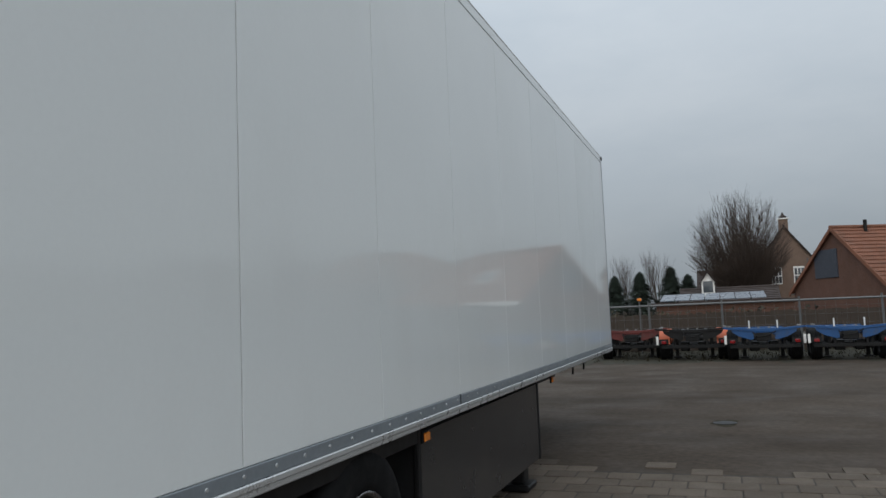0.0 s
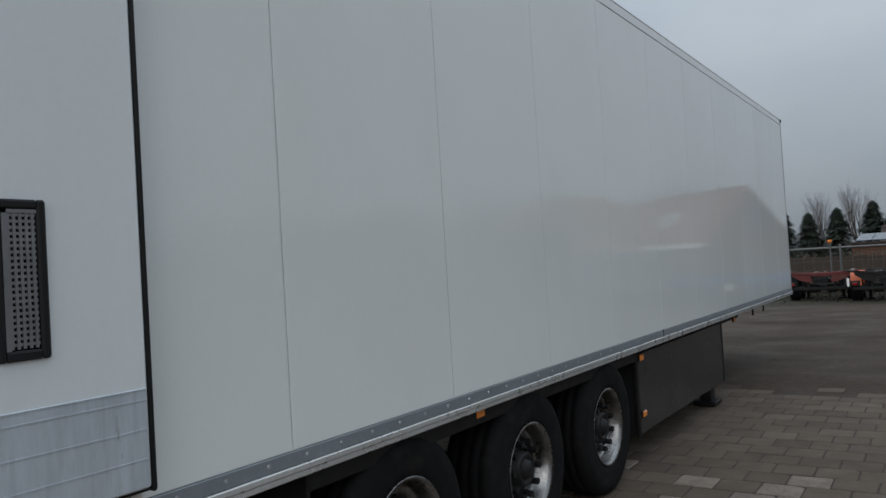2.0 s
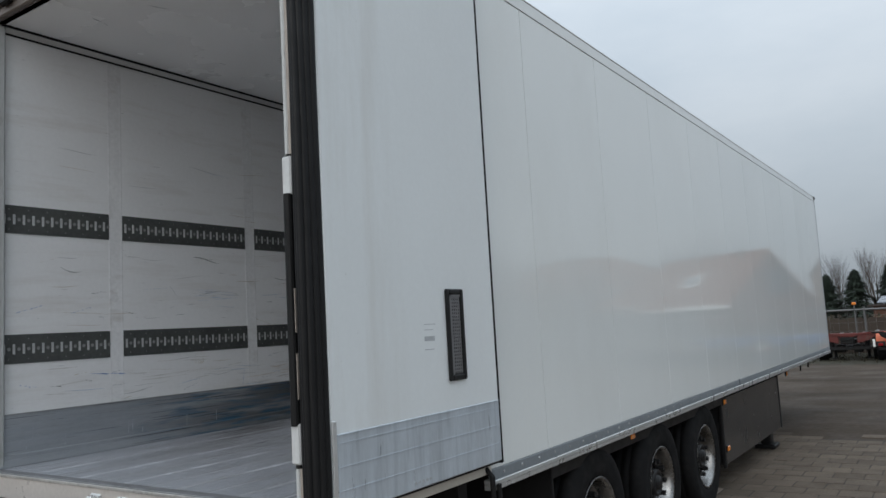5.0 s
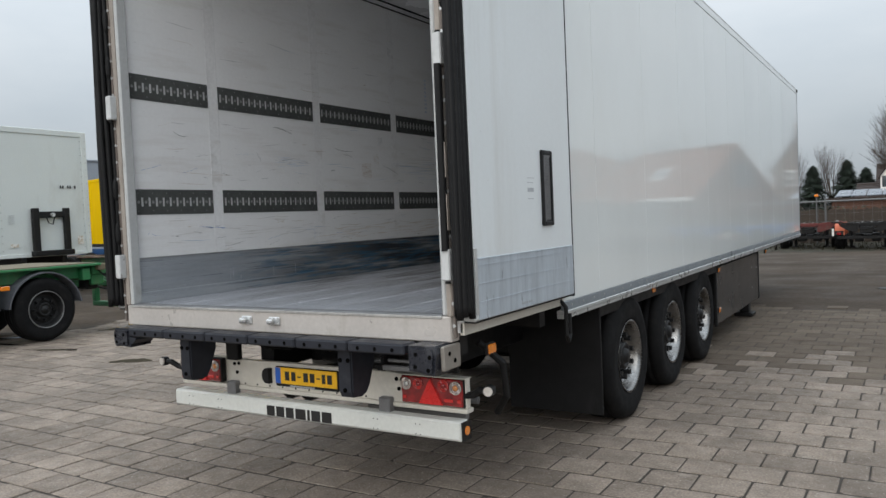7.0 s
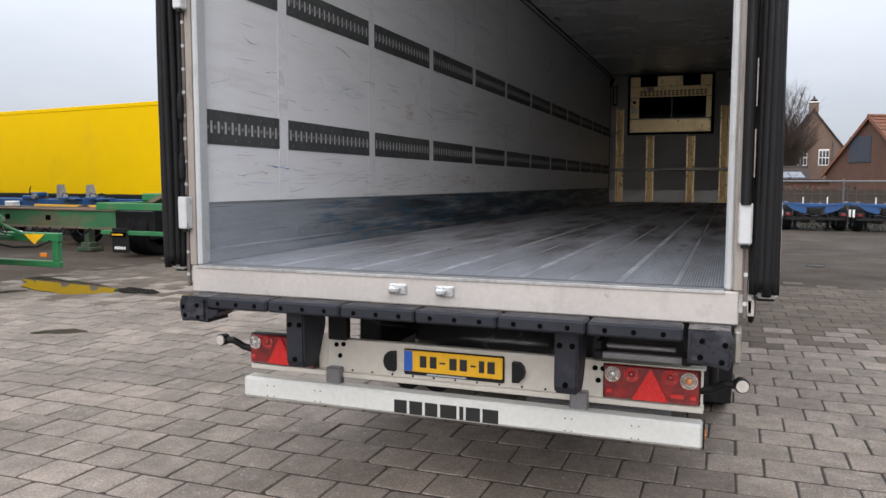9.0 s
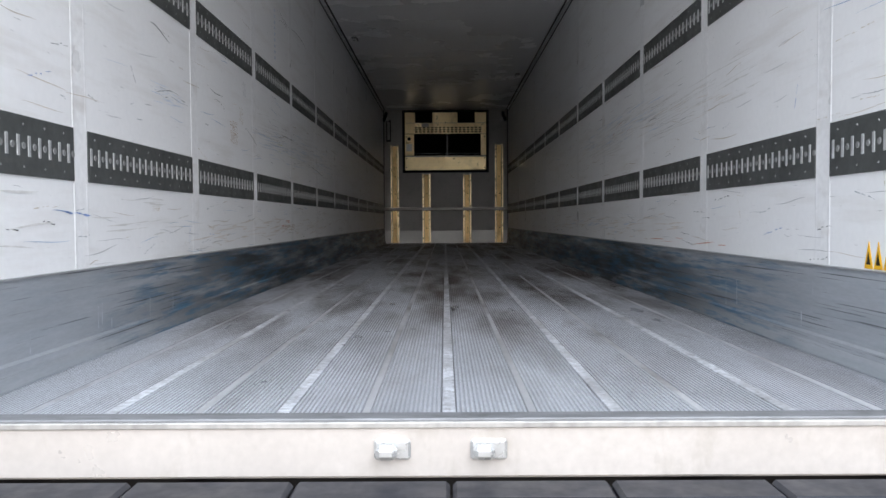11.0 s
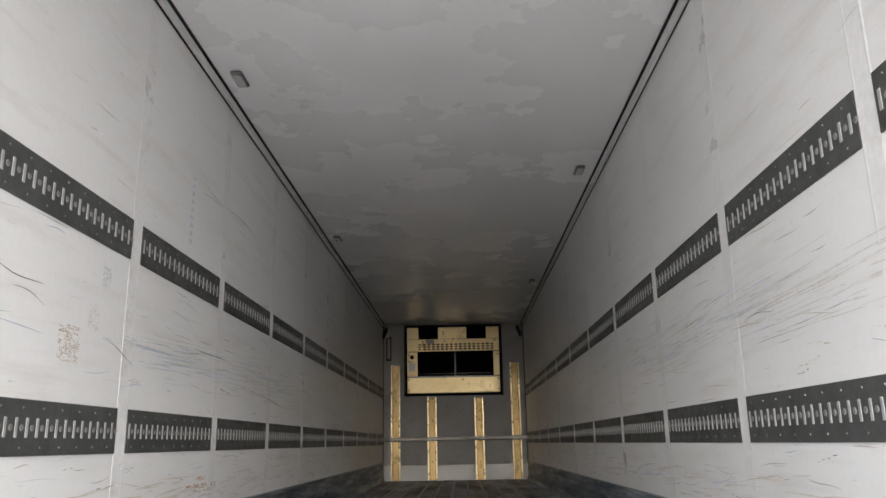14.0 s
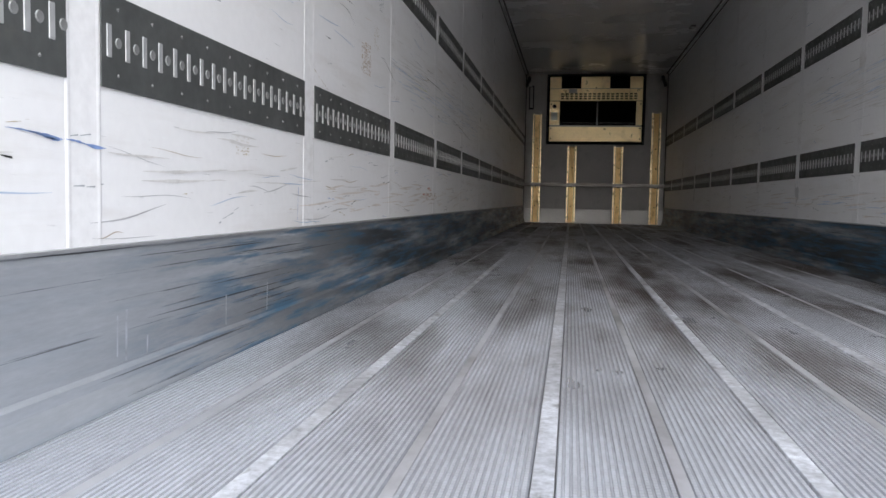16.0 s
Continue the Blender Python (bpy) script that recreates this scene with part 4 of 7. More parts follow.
# doors folded back against the sides; the inner faces look outwards
for s in (1, -1):
    door = part("rear_door", boxes(mirrored(((1.308, 0.012, 1.158), (1.382, 1.285, 3.83)), s), bevel=0.012), M_DOOR, trailer, "white rear door folded back, stained inner face out")
    part("door_edge_seal", boxes(mirrored(((1.304, 1.283, 1.145), (1.38, 1.303, 3.842)), s), mirrored(((1.31, 0.02, 1.150), (1.375, 1.283, 1.160)), s), mirrored(((1.304, -0.02, 3.826), (1.38, 1.303, 3.846)), s), bevel=0.006), M_RUBBER, door)
    for i, (x, y, r) in enumerate(((1.296, -0.008, 0.016), (1.311, -0.036, 0.017), (1.326, -0.062, 0.017), (1.342, -0.068, 0.017), (1.355, -0.048, 0.018), (1.363, -0.022, 0.018), (1.368, 0.004, 0.017))):
        jog = [(s * (x + 0.004 * math.sin(z * 2.3 + i)), y + 0.004 * math.cos(z * 3.1 + i), z) for z in (1.178 + 0.014 * (i % 3), 1.24, 1.45, 1.7, 2.0, 2.3, 2.6, 2.9, 3.4, 3.84)]
        part("gasket_rib", bent(jog, r, 10), M_RUBBER, door, "black ribbed rubber door gasket", smooth=True)
    part("gasket_base", boxes(mirrored(((1.310, -0.050, 1.19), (1.355, 0.012, 3.84)), s)), M_RUBBER, door)
    kp = part("door_kick_plate", boxes(mirrored(((1.3810, 0.045, 1.165), (1.3860, 1.272, 1.468)), s), bevel=0.002), M_KICK_DOOR, door, "scratched grey kick plate")
    for z in (1.25, 1.34, 1.43, 1.462):
        part("ridge", boxes(mirrored(((1.3850, 0.045, z), (1.3880, 1.272, z + 0.004)), s)), M_KICK_DOOR, kp)
    part("edge_trim", boxes(mirrored(((1.3800, 0.018, 1.19), (1.3880, 0.044, 1.52)), s), bevel=0.003), M_RAIL_EDGE, door)
    gr = part("air_grille", boxes(mirrored(((1.3800, 0.832, 1.600), (1.3980, 0.858, 2.035)), s), mirrored(((1.3800, 0.952, 1.600), (1.3980, 0.978, 2.035)), s), mirrored(((1.3800, 0.855, 1.600), (1.3980, 0.955, 1.628)), s), mirrored(((1.3800, 0.855, 2.008), (1.3980, 0.955, 2.035)), s), bevel=0.006), M_BLACK, door, "black-framed air grille")
    part("grille_back", boxes(mirrored(((1.3800, 0.855, 1.62), (1.3850, 0.955, 2.012)), s)), M_DARK, gr)
    bars = [mirrored(((1.3850, 0.872 + 0.0165 * i, 1.632), (1.3910, 0.880 + 0.0165 * i, 2.003)), s) for i in range(5)]
    bars += [mirrored(((1.3840, 0.862, 1.640 + 0.0166 * i), (1.3900, 0.950, 1.648 + 0.0166 * i)), s) for i in range(22)]
    bars += [mirrored(((1.3840, 0.858, 1.628), (1.3940, 0.871, 2.008)), s), mirrored(((1.3840, 0.858, 1.998), (1.3940, 0.952, 2.008)), s)]
    part("grille_mesh", boxes(*bars), M_GRILLE, gr, "grey square mesh")
    part("faded_sticker", boxes(*[mirrored(((1.3815, 0.655, z), (1.3830, 0.655 + w, z + h)), s) for z, w, h in ((1.755, 0.075, 0.004), (1.795, 0.08, 0.022), (1.845, 0.07, 0.003), (1.870, 0.09, 0.003))]), M_PRINT_GREY, door)
    part("type_mark", boxes(*[mirrored(((1.3865, 0.52 + 0.028 * i, 1.186), (1.3875, 0.52 + 0.028 * i + 0.018, 1.198)), s) for i in range(5)]), M_PRINT_GREY, door)
    part("door_hook", bent([(s * 1.30, 1.245, 1.12), (s * 1.335, 1.25, 1.08), (s * 1.335, 1.25, 0.90), (s * 1.33, 1.29, 0.86), (s * 1.325, 1.33, 0.90), (s * 1.325, 1.33, 1.03)], 0.014), M_BLACK, trailer, "black bent door retaining hook")


# dock buffers along the rear
bx = [-1.06, -0.728, -0.363, -0.011, 0.346, 0.704, 1.063]
for a, b in zip(bx, bx[1:]):
    bf = part("dock_buffer", boxes(((a + 0.003, -0.15, 1.006), (b - 0.003, -0.03, 1.060)), bevel=0.009), M_BUFFER, trailer, "black rubber dock buffer")
    bolt_holes(bf, 8, *[((a + (b - a) * f, -0.1515, 1.030), (a + (b - a) * f, -0.140, 1.030), 0.0105) for f in (0.2, 0.5, 0.8)])
for s, z0, z1, xa, xb, xw in ((-1, 0.935, 0.935, 1.063, 1.222, 1.005), (1, 0.930, 0.911, 1.078, 1.238, 1.05)):
    # a worn block: the outline as seen from behind is pulled to a depth, the front face is chamfered
    out = [(s * xa, 1.056), (s * (xb - 0.014), 1.056), (s * xb, 1.020), (s * (xb - 0.005), z1 + 0.03), (s * (xb - 0.014), z1), (s * (xa + 0.07), (z0 + z1) / 2 + 0.004), (s * xa, z0)]
    bm = prism(out, 1, -0.148, 0.02)
    front_edge = [e for e in bm.edges if all(abs(v.co.y + 0.148) < 1e-5 for v in e.verts)]
    bmesh.ops.bevel(bm, geom=front_edge, offset=0.014, segments=2, affect="EDGES")
    eb = part("end_buffer", bm, M_BUFFER_WORN, trailer, "scuffed black corner buffer block")
    part("wedge", prism([(s * xa, 0.999), (s * xa, z0 + 0.02), (s * (xa - 0.02), z0 + 0.022), (s * xw, 0.985), (s * xw, 0.999)], 1, -0.138 if s < 0 else -0.02, 0.01), M_BUFFER if s < 0 else M_RUBBER, eb)
    bolt_holes(eb, 8, *[((s * x, -0.1495, z), (s * x, -0.140, z), 0.011) for x, z in ((xa + 0.05, 1.015), (xb - 0.03, 1.005), (xa + 0.045, z0 + 0.025), (xb - 0.04, z1 + 0.03))])
bracket = part("sill_bracket", boxes(((1.238, -0.10, 0.93), (1.262, 0.06, 1.05)), bevel=0.006), M_LOAD_BAR, trailer, "dull steel corner bracket")
bolt_holes(bracket, 8, ((1.262, -0.05, 1.01), (1.264, -0.05, 1.01), 0.012), ((1.262, 0.0, 0.97), (1.264, 0.0, 0.97), 0.012))

# light beam, lamps, plate, underrun bar
beam = part("light_beam", boxes(((-0.69, 0.335, 0.632), (1.125, 0.375, 0.802)), ((-1.15, 0.325, 0.606), (1.128, 0.40, 0.632)), ((-1.15, 0.372, 0.632), (-0.69, 0.380, 0.81)), bevel=0.004), M_BEAM, trailer, "cream steel light beam")
bolt_holes(beam, 10, *[((x, 0.336, z), (x, 0.330, z), 0.012) for x, z in ((-0.64, 0.77), (-0.60, 0.775), (-0.62, 0.715), (0.665, 0.765), (0.70, 0.765), (0.68, 0.71))])
part("rivet_row", rods(*[((-0.55 + 0.11 * i, 0.336, 0.645), (-0.55 + 0.11 * i, 0.331, 0.645), 0.0055) for i in range(11)], n=6), M_BLACK, beam)
for s, a, b in ((-1, -1.152, -0.76), (1, 0.702, 1.115)):
    lamp = part("tail_lamp", boxes(((a, 0.325, 0.636), (b, 0.372, 0.797)), bevel=0.006), M_BLACK, trailer, "red rear light cluster")
    part("base_lens", boxes(((a + 0.006, 0.314, 0.641), (b - 0.006, 0.328, 0.792)), bevel=0.006), M_RED_DEEP, lamp)
    w = b - a
    for f, z, r, mt, core in ((0.105, 0.750, 0.035, M_CLEAR_LENS, M_RAIL_EDGE), (0.886, 0.747, 0.037, M_CLEAR_LENS, M_AMBER_BULB), (0.698, 0.755, 0.034, M_RED_LENS, M_RED_DEEP), (0.302, 0.755, 0.032, M_RED_LENS, M_RED_DEEP)):
        x = a + w * f
        lens = part("round_lens", rods(((x, 0.316, z), (x, 0.309, z), r), n=24), M_LENS_BACK if mt is M_CLEAR_LENS else M_RED_DEEP, lamp)
        bm = bmesh.new()
        for ring, n in ((r * 0.93, 24), (r * 0.55, 16)):
            pts = [(x + ring * math.cos(2 * math.pi * k / n), 0.3085, z + ring * math.sin(2 * math.pi * k / n)) for k in range(n + 1)]
            for p, q in zip(pts, pts[1:]):
                rod(bm, p, q, 0.0022, n=5)
        for k in range(18):
            t = k * math.pi / 9
            rod(bm, (x + r * 0.55 * math.cos(t), 0.308, z + r * 0.55 * math.sin(t)), (x + r * 0.93 * math.cos(t), 0.308, z + r * 0.93 * math.sin(t)), 0.0026, n=5)
        part("rib_ring", bm, mt, lens)
        part("bulb", lathe([(0.309, r * 0.42), (0.3045, r * 0.36), (0.302, r * 0.2), (0.3012, 0.001)], "y", 16), core, lens, smooth=True).matrix_local = pose(x, 0, z)
    c = a + w * 0.50
    part("triangle_reflector", prism([(c - 0.076, 0.647), (c + 0.076, 0.647), (c + 0.004, 0.784), (c - 0.004, 0.784)], 1, 0.302, 0.316), M_RED_REFLECTOR, lamp, "bright red triangle reflector")
    for f0, f1 in ((0.04, 0.10), (0.70, 0.84), (0.90, 0.96)):
        part("low_lens", boxes(((a + w * f0, 0.310, 0.664), (a + w * f1, 0.316, 0.684)), bevel=0.006), M_RED_LENS, lamp)
    xe = a if s < 0 else b
    stalk = part("marker_stalk", bent([(xe - s * 0.01, 0.35, 0.70), (xe + s * 0.05, 0.34, 0.715), (xe + s * 0.10, 0.32, 0.748), (xe + s * 0.165, 0.31, 0.750)], 0.019), M_RUBBER, trailer, "black rubber marker stalk")
    part("marker_lens", rods(((xe + s * 0.16, 0.325, 0.750), (xe + s * 0.165, 0.287, 0.750), 0.025), n=16), M_MARKER, stalk)
    part("lens_ring", rods(((xe + s * 0.158, 0.332, 0.750), (xe + s * 0.163, 0.296, 0.750), 0.031), n=16), M_RUBBER, stalk)
for a, b in ((-0.689, -0.594), (0.563, 0.659)):
    side = [(-0.06, 0.998), (-0.06, 0.770), (-0.045, 0.740), (0.03, 0.732), (0.07, 0.745), (0.10, 0.79), (0.125, 0.85), (0.15, 0.91), (0.15, 0.998)]
    bm = prism(side, 0, a, b)
    bmesh.ops.bevel(bm, geom=[e for e in bm.edges if abs(e.verts[0].co.x - e.verts[1].co.x) < 1e-5], offset=0.008, segments=2, affect="EDGES")
    hg = part("buffer_bracket", bm, M_BUFFER, trailer, "black moulded buffer bracket")
    bolt_holes(hg, 8, *[((x, -0.059, z), (x, -0.066, z), 0.012) for x, z in ((a + 0.022, 0.940), (b - 0.022, 0.940), ((a + b) / 2, 0.780))])
plate = part("number_plate", boxes(((-0.263, 0.318, 0.655), (0.246, 0.336, 0.782)), bevel=0.006), M_BLACK, trailer, "yellow number plate in a black holder")
part("plate_face", boxes(((-0.257, 0.313, 0.674), (0.241, 0.319, 0.777)), bevel=0.003), M_PLATE, plate)
part("country_band", boxes(((-0.256, 0.3115, 0.676), (-0.213, 0.3145, 0.775))), M_PLATE_BLUE, plate)
for x, w, z, h in ((-0.174, 0.034, 0.698, 0.056), (-0.122, 0.034, 0.698, 0.056), (-0.022, 0.036, 0.698, 0.056), (0.030, 0.036, 0.698, 0.056), (0.126, 0.026, 0.698, 0.056), (0.168, 0.036, 0.698, 0.056), (-0.072, 0.028, 0.722, 0.008), (0.084, 0.026, 0.722, 0.008)):
    part("plate_bar", boxes(((x, 0.311, z), (x + w, 0.314, z + h))), M_PRINT, plate)
part("holder_print", boxes(((-0.14, 0.3165, 0.660), (0.06, 0.3185, 0.668))), M_PRINT_GREY, plate)
for x, s in ((-0.335, -1), (0.317, 1)):
    bm = prism([(x - s * 0.028, 0.668), (x - s * 0.028, 0.764), (x + s * 0.005, 0.762), (x + s * 0.024, 0.744), (x + s * 0.030, 0.716), (x + s * 0.024, 0.690), (x + s * 0.005, 0.670)], 1, 0.300, 0.337)
    part("plate_lamp", bm, M_BLACK, beam, "black plate light")
bar = part("underrun_bar", boxes(((-1.147, 0.250, 0.472), (1.131, 0.345, 0.580)), bevel=0.012), M_BAR, trailer, "white underrun bar with black block lettering shapes")
part("end_cap", boxes(((1.131, 0.252, 0.474), (1.138, 0.343, 0.578))), M_BLACK, bar)
part("end_reflector", rods(((1.137, 0.30, 0.528), (1.142, 0.30, 0.528), 0.024), n=16), M_AMBER, bar)
for x, w in ((0.0, 0.066), (0.080, 0.066), (0.160, 0.064), (0.238, 0.082), (0.334, 0.020), (0.366, 0.070), (0.448, 0.076)):
    part("block_shape", boxes(((-0.283 + x, 0.2485, 0.482), (-0.283 + x + w, 0.2505, 0.546))), M_PRINT, bar, "plain black block shape")
part("rivet_row", rods(*[((x, 0.2505, z), (x, 0.2465, z), 0.003) for x in (-1.0, -0.96, -0.72, -0.69, 0.55, 0.58, 0.84, 0.87) for z in (0.49, 0.545)], n=6), M_BLACK, bar)
for x in (-0.64, 0.60):
    part("bar_hanger", boxes(((x - 0.04, 0.29, 0.56), (x + 0.04, 0.34, 0.66)), bevel=0.006), M_GRILLE, bar)
# black block behind the left buffer bracket
part("mounting_plate", boxes(((-0.66, 0.28, 0.805), (-0.556, 0.33, 0.998)), bevel=0.006), M_BLACK, trailer)
part("beam_lip", boxes(((0.665, 0.308, 0.7975), (1.135, 0.376, 0.8035)), bevel=0.001), M_BEAM, trailer)
rack = part("slide_rack", boxes(((0.70, 0.14, 0.850), (0.72, 0.34, 0.93)), ((1.055, 0.14, 0.850), (1.075, 0.34, 0.93)), ((0.69, 0.30, 0.83), (1.09, 0.33, 0.99)), bevel=0.003), M_BLACK, trailer, "dark steel slide under the sill")
part("slide_bar", boxes(((0.722, 0.118, 0.862), (1.052, 0.142, 0.889)), bevel=0.004), M_GRILLE, rack, "grey steel slide bar")
part("slide_bar", boxes(((0.74, 0.150, 0.901), (1.02, 0.170, 0.918)), bevel=0.004), M_GRILLE, rack)
for x in (0.712, 1.064):
    part("end_block", boxes(((x - 0.018, 0.110, 0.858), (x + 0.018, 0.15, 0.893)), bevel=0.004), M_RUBBER, rack)

# underframe
for x in (-0.56, 0.56):
    part("main_beam", boxes(((x - 0.06, 0.55, 0.70), (x + 0.06, 12.6, 1.06)), bevel=0.008), M_BLACK, trailer, "black steel main beam")
for y in (0.12, 1.1, 2.1, 3.35, 4.6, 5.9, 7.2, 8.5, 9.8, 11.1, 12.3):
    part("cross_member", boxes(((-1.22, y, 0.97), (1.22, y + 0.08, 1.069))), M_BLACK, trailer)
part("air_tank", lathe([(-0.42, 0.02), (-0.40, 0.11), (-0.36, 0.14), (0.36, 0.14), (0.40, 0.11), (0.42, 0.02)], "x", 20), M_SKIRT, trailer, "dark grey air tank", smooth=True).matrix_local = pose(-0.02, 0.95, 0.72)
for x in (-0.16, -0.32):
    part("brake_pot", rods(((x, 0.50, 0.60), (x, 0.80, 0.60), 0.075)), M_BLACK, trailer)
part("air_hose", bent([(-0.60, 0.42, 0.98), (-0.55, 0.40, 0.92), (-0.44, 0.42, 0.88), (-0.38, 0.60, 0.84)], 0.012), M_RUBBER, trailer)
part("suspension_arm", bent([(1.05, 0.62, 0.95), (1.16, 0.70, 0.82), (1.16, 0.74, 0.62), (1.06, 0.80, 0.50)], 0.022), M_BLACK, trailer)
for p, q in (((0.30, 0.62, 0.60), (0.98, 0.72, 0.58)), ((0.30, 0.55, 0.53), (0.98, 0.58, 0.52))):
    part("support_pipe", rods((p, q, 0.022)), M_GRILLE, trailer, "grey pipe under the frame")

TYRE_ME, RIM_ME, HUB_ME, NUT_ME = [bpy.data.meshes.new(n) for n in ("tyre", "rim", "hub", "wheel_nut")]
bm = lathe([(-0.165, 0.285), (-0.175, 0.34), (-0.178, 0.44), (-0.160, 0.482), (-0.12, 0.497), (-0.082, 0.500), (-0.078, 0.488), (-0.070, 0.488), (-0.066, 0.501), (-0.004, 0.502), (0.0, 0.490), (0.008, 0.490), (0.012, 0.502), (0.066, 0.501), (0.070, 0.488), (0.078, 0.488), (0.082, 0.500), (0.12, 0.497), (0.160, 0.482), (0.176, 0.44), (0.180, 0.40), (0.176, 0.385), (0.177, 0.34), (0.166, 0.292), (0.150, 0.280)], "x", 56)
bm.to_mesh(TYRE_ME)
bm.free()
bm = lathe([(-0.165, 0.285), (-0.12, 0.265), (0.05, 0.255), (0.150, 0.268), (0.168, 0.286), (0.172, 0.292), (0.168, 0.276), (0.140, 0.262), (0.075, 0.250), (0.060, 0.238), (0.062, 0.200), (0.085, 0.150), (0.085, 0.135)], "x", 56)
bm.to_mesh(RIM_ME)
bm.free()
bm = lathe([(0.02, 0.236), (0.056, 0.228), (0.060, 0.200), (0.072, 0.192), (0.074, 0.140), (0.060, 0.128), (0.062, 0.112), (0.128, 0.106), (0.134, 0.098), (0.134, 0.080), (0.120, 0.074), (0.122, 0.060), (0.150, 0.052), (0.154, 0.001)], "x", 32)
bm.to_mesh(HUB_ME)
bm.free()
bm = rods(((0.06, 0, 0), (0.140, 0, 0), 0.021), ((0.06, 0, 0), (0.086, 0, 0), 0.029), n=8)
bm.to_mesh(NUT_ME)
bm.free()
for me, mt, sm in ((TYRE_ME, M_TYRE, True), (RIM_ME, M_CHROME, True), (HUB_ME, M_HUB, True), (NUT_ME, M_HUB, False)):
    me.materials.append(mt)
    for p in me.polygons:
        p.use_smooth = sm
AXLES = (2.75, 4.04, 5.32)
for y in AXLES:
    part("axle", rods(((-1.0, y, 0.5), (1.0, y, 0.5), 0.065)), M_BLACK, trailer)
    for s in (1, -1):
        ty = part("tyre", TYRE_ME, None, trailer, "worn truck tyre on a polished rim")
        ty.matrix_local = pose(s * 1.08, y, 0.5, 17 * y, 0, 0) if s > 0 else pose(-1.08, y, 0.5, 0, 0, 180)
        part("rim", RIM_ME, None, ty, "polished aluminium rim")
        part("hub", HUB_ME, None, ty, "black hub")
        for k in range(10):
            nt = part("wheel_nut", NUT_ME, None, ty)
            t = 2 * math.pi * k / 10
            nt.matrix_local = pose(0, 0.168 * math.cos(t), 0.168 * math.sin(t))
for s in (1, -1):
    part("wheel_valance", boxes(mirrored(((1.215, 2.10, 0.90), (1.245, 6.02, 1.005)), s), bevel=0.005), M_BLACK, trailer, "black valance over the wheels")
    # mudflap widened inwards; its black also stands for the dark underbody
    part("mudflap", boxes(mirrored(((0.50, 2.08, 0.18), (1.25, 2.10, 0.98)), s), bevel=0.004), M_RUBBER, trailer, "black rubber mudflap")
    box_ = part("pallet_box", boxes(mirrored(((0.66, 6.10, 0.265), (1.222, 9.02, 0.955)), s), bevel=0.012), M_SKIRT, trailer, "dark grey pallet box")
    part("box_edge", boxes(mirrored(((1.20, 6.055, 0.25), (1.232, 6.10, 0.99)), s), bevel=0.006), M_BLACK, box_)
    part("box_edge", boxes(mirrored(((1.205, 8.985, 0.262), (1.229, 9.025, 0.96)), s), bevel=0.006), M_BLACK, box_)
    lg = part("landing_leg", boxes(mirrored(((1.00, 9.10, 0.28), (1.13, 9.24, 1.02)), s), bevel=0.012), M_SKIRT, trailer, "dark landing leg")
    part("leg_foot", boxes(mirrored(((0.90, 8.78, 0.005), (1.16, 9.08, 0.06)), s), mirrored(((0.97, 8.84, 0.06), (1.10, 9.02, 0.27)), s), bevel=0.012), M_BLACK, lg)
    for y, z in ((0.42, 0.955), (3.47, 0.960), (6.16, 0.915), (6.16, 0.44), (9.6, 0.93)):
        mk = part("side_marker", boxes(mirrored(((1.222, y - 0.05, z - 0.033), (1.240, y + 0.05, z + 0.033)), s), bevel=0.006), M_BLACK, trailer, "amber side marker lamp")
        part("amber_lens", boxes(mirrored(((1.238, y - 0.042, z - 0.026), (1.252, y + 0.042, z + 0.026)), s), bevel=0.008), M_AMBER, mk)
    for y in (10.6, 11.3):
        part("tie_hook", bent([(s * 1.25, y, 1.03), (s * 1.26, y, 0.95), (s * 1.25, y + 0.03, 0.90)], 0.012), M_BLACK, trailer)

# marks on the lining that have a shape of their own
MARKS = ((-1, M_BROWN_STAMP, 2.585, 2.09, 0.15, 0.13), (-1, M_BROWN_MARK, 2.78, 2.22, 0.08, 0.10), (-1, M_PRINT_GREY, 2.86, 2.40, 0.07, 0.08), (-1, M_BROWN_STAMP, 4.02, 1.575, 0.36, 0.045), (-1, M_BROWN_MARK, 1.42, 1.69, 0.08, 0.05), (-1, M_PRINT, 1.45, 2.455, 0.20, 0.004))
for s, mt, y, z, w, h in MARKS:
    bm = bmesh.new()
    random.seed(int(y * 100))
    nz = max(1, int(h / 0.008))
    for i in range(12):
        for j in range(nz):
            if random.random() < 0.62:
                a, b = y + w * (i + 0.3 * random.random()) / 12, z + h * (j + 0.3 * random.random()) / nz
                c, d = a + w * 0.07 * (0.4 + 0.6 * random.random()), b + h / nz * (0.3 + 0.35 * random.random())
                bm.faces.new([bm.verts.new((s * (IN - 0.0014), p, q)) for p, q in ((a, b), (c, b + 0.001), (c, d), (a, d + 0.001))])
    part("scuff_mark", bm, mt, trailer)
rng = random.Random(77)
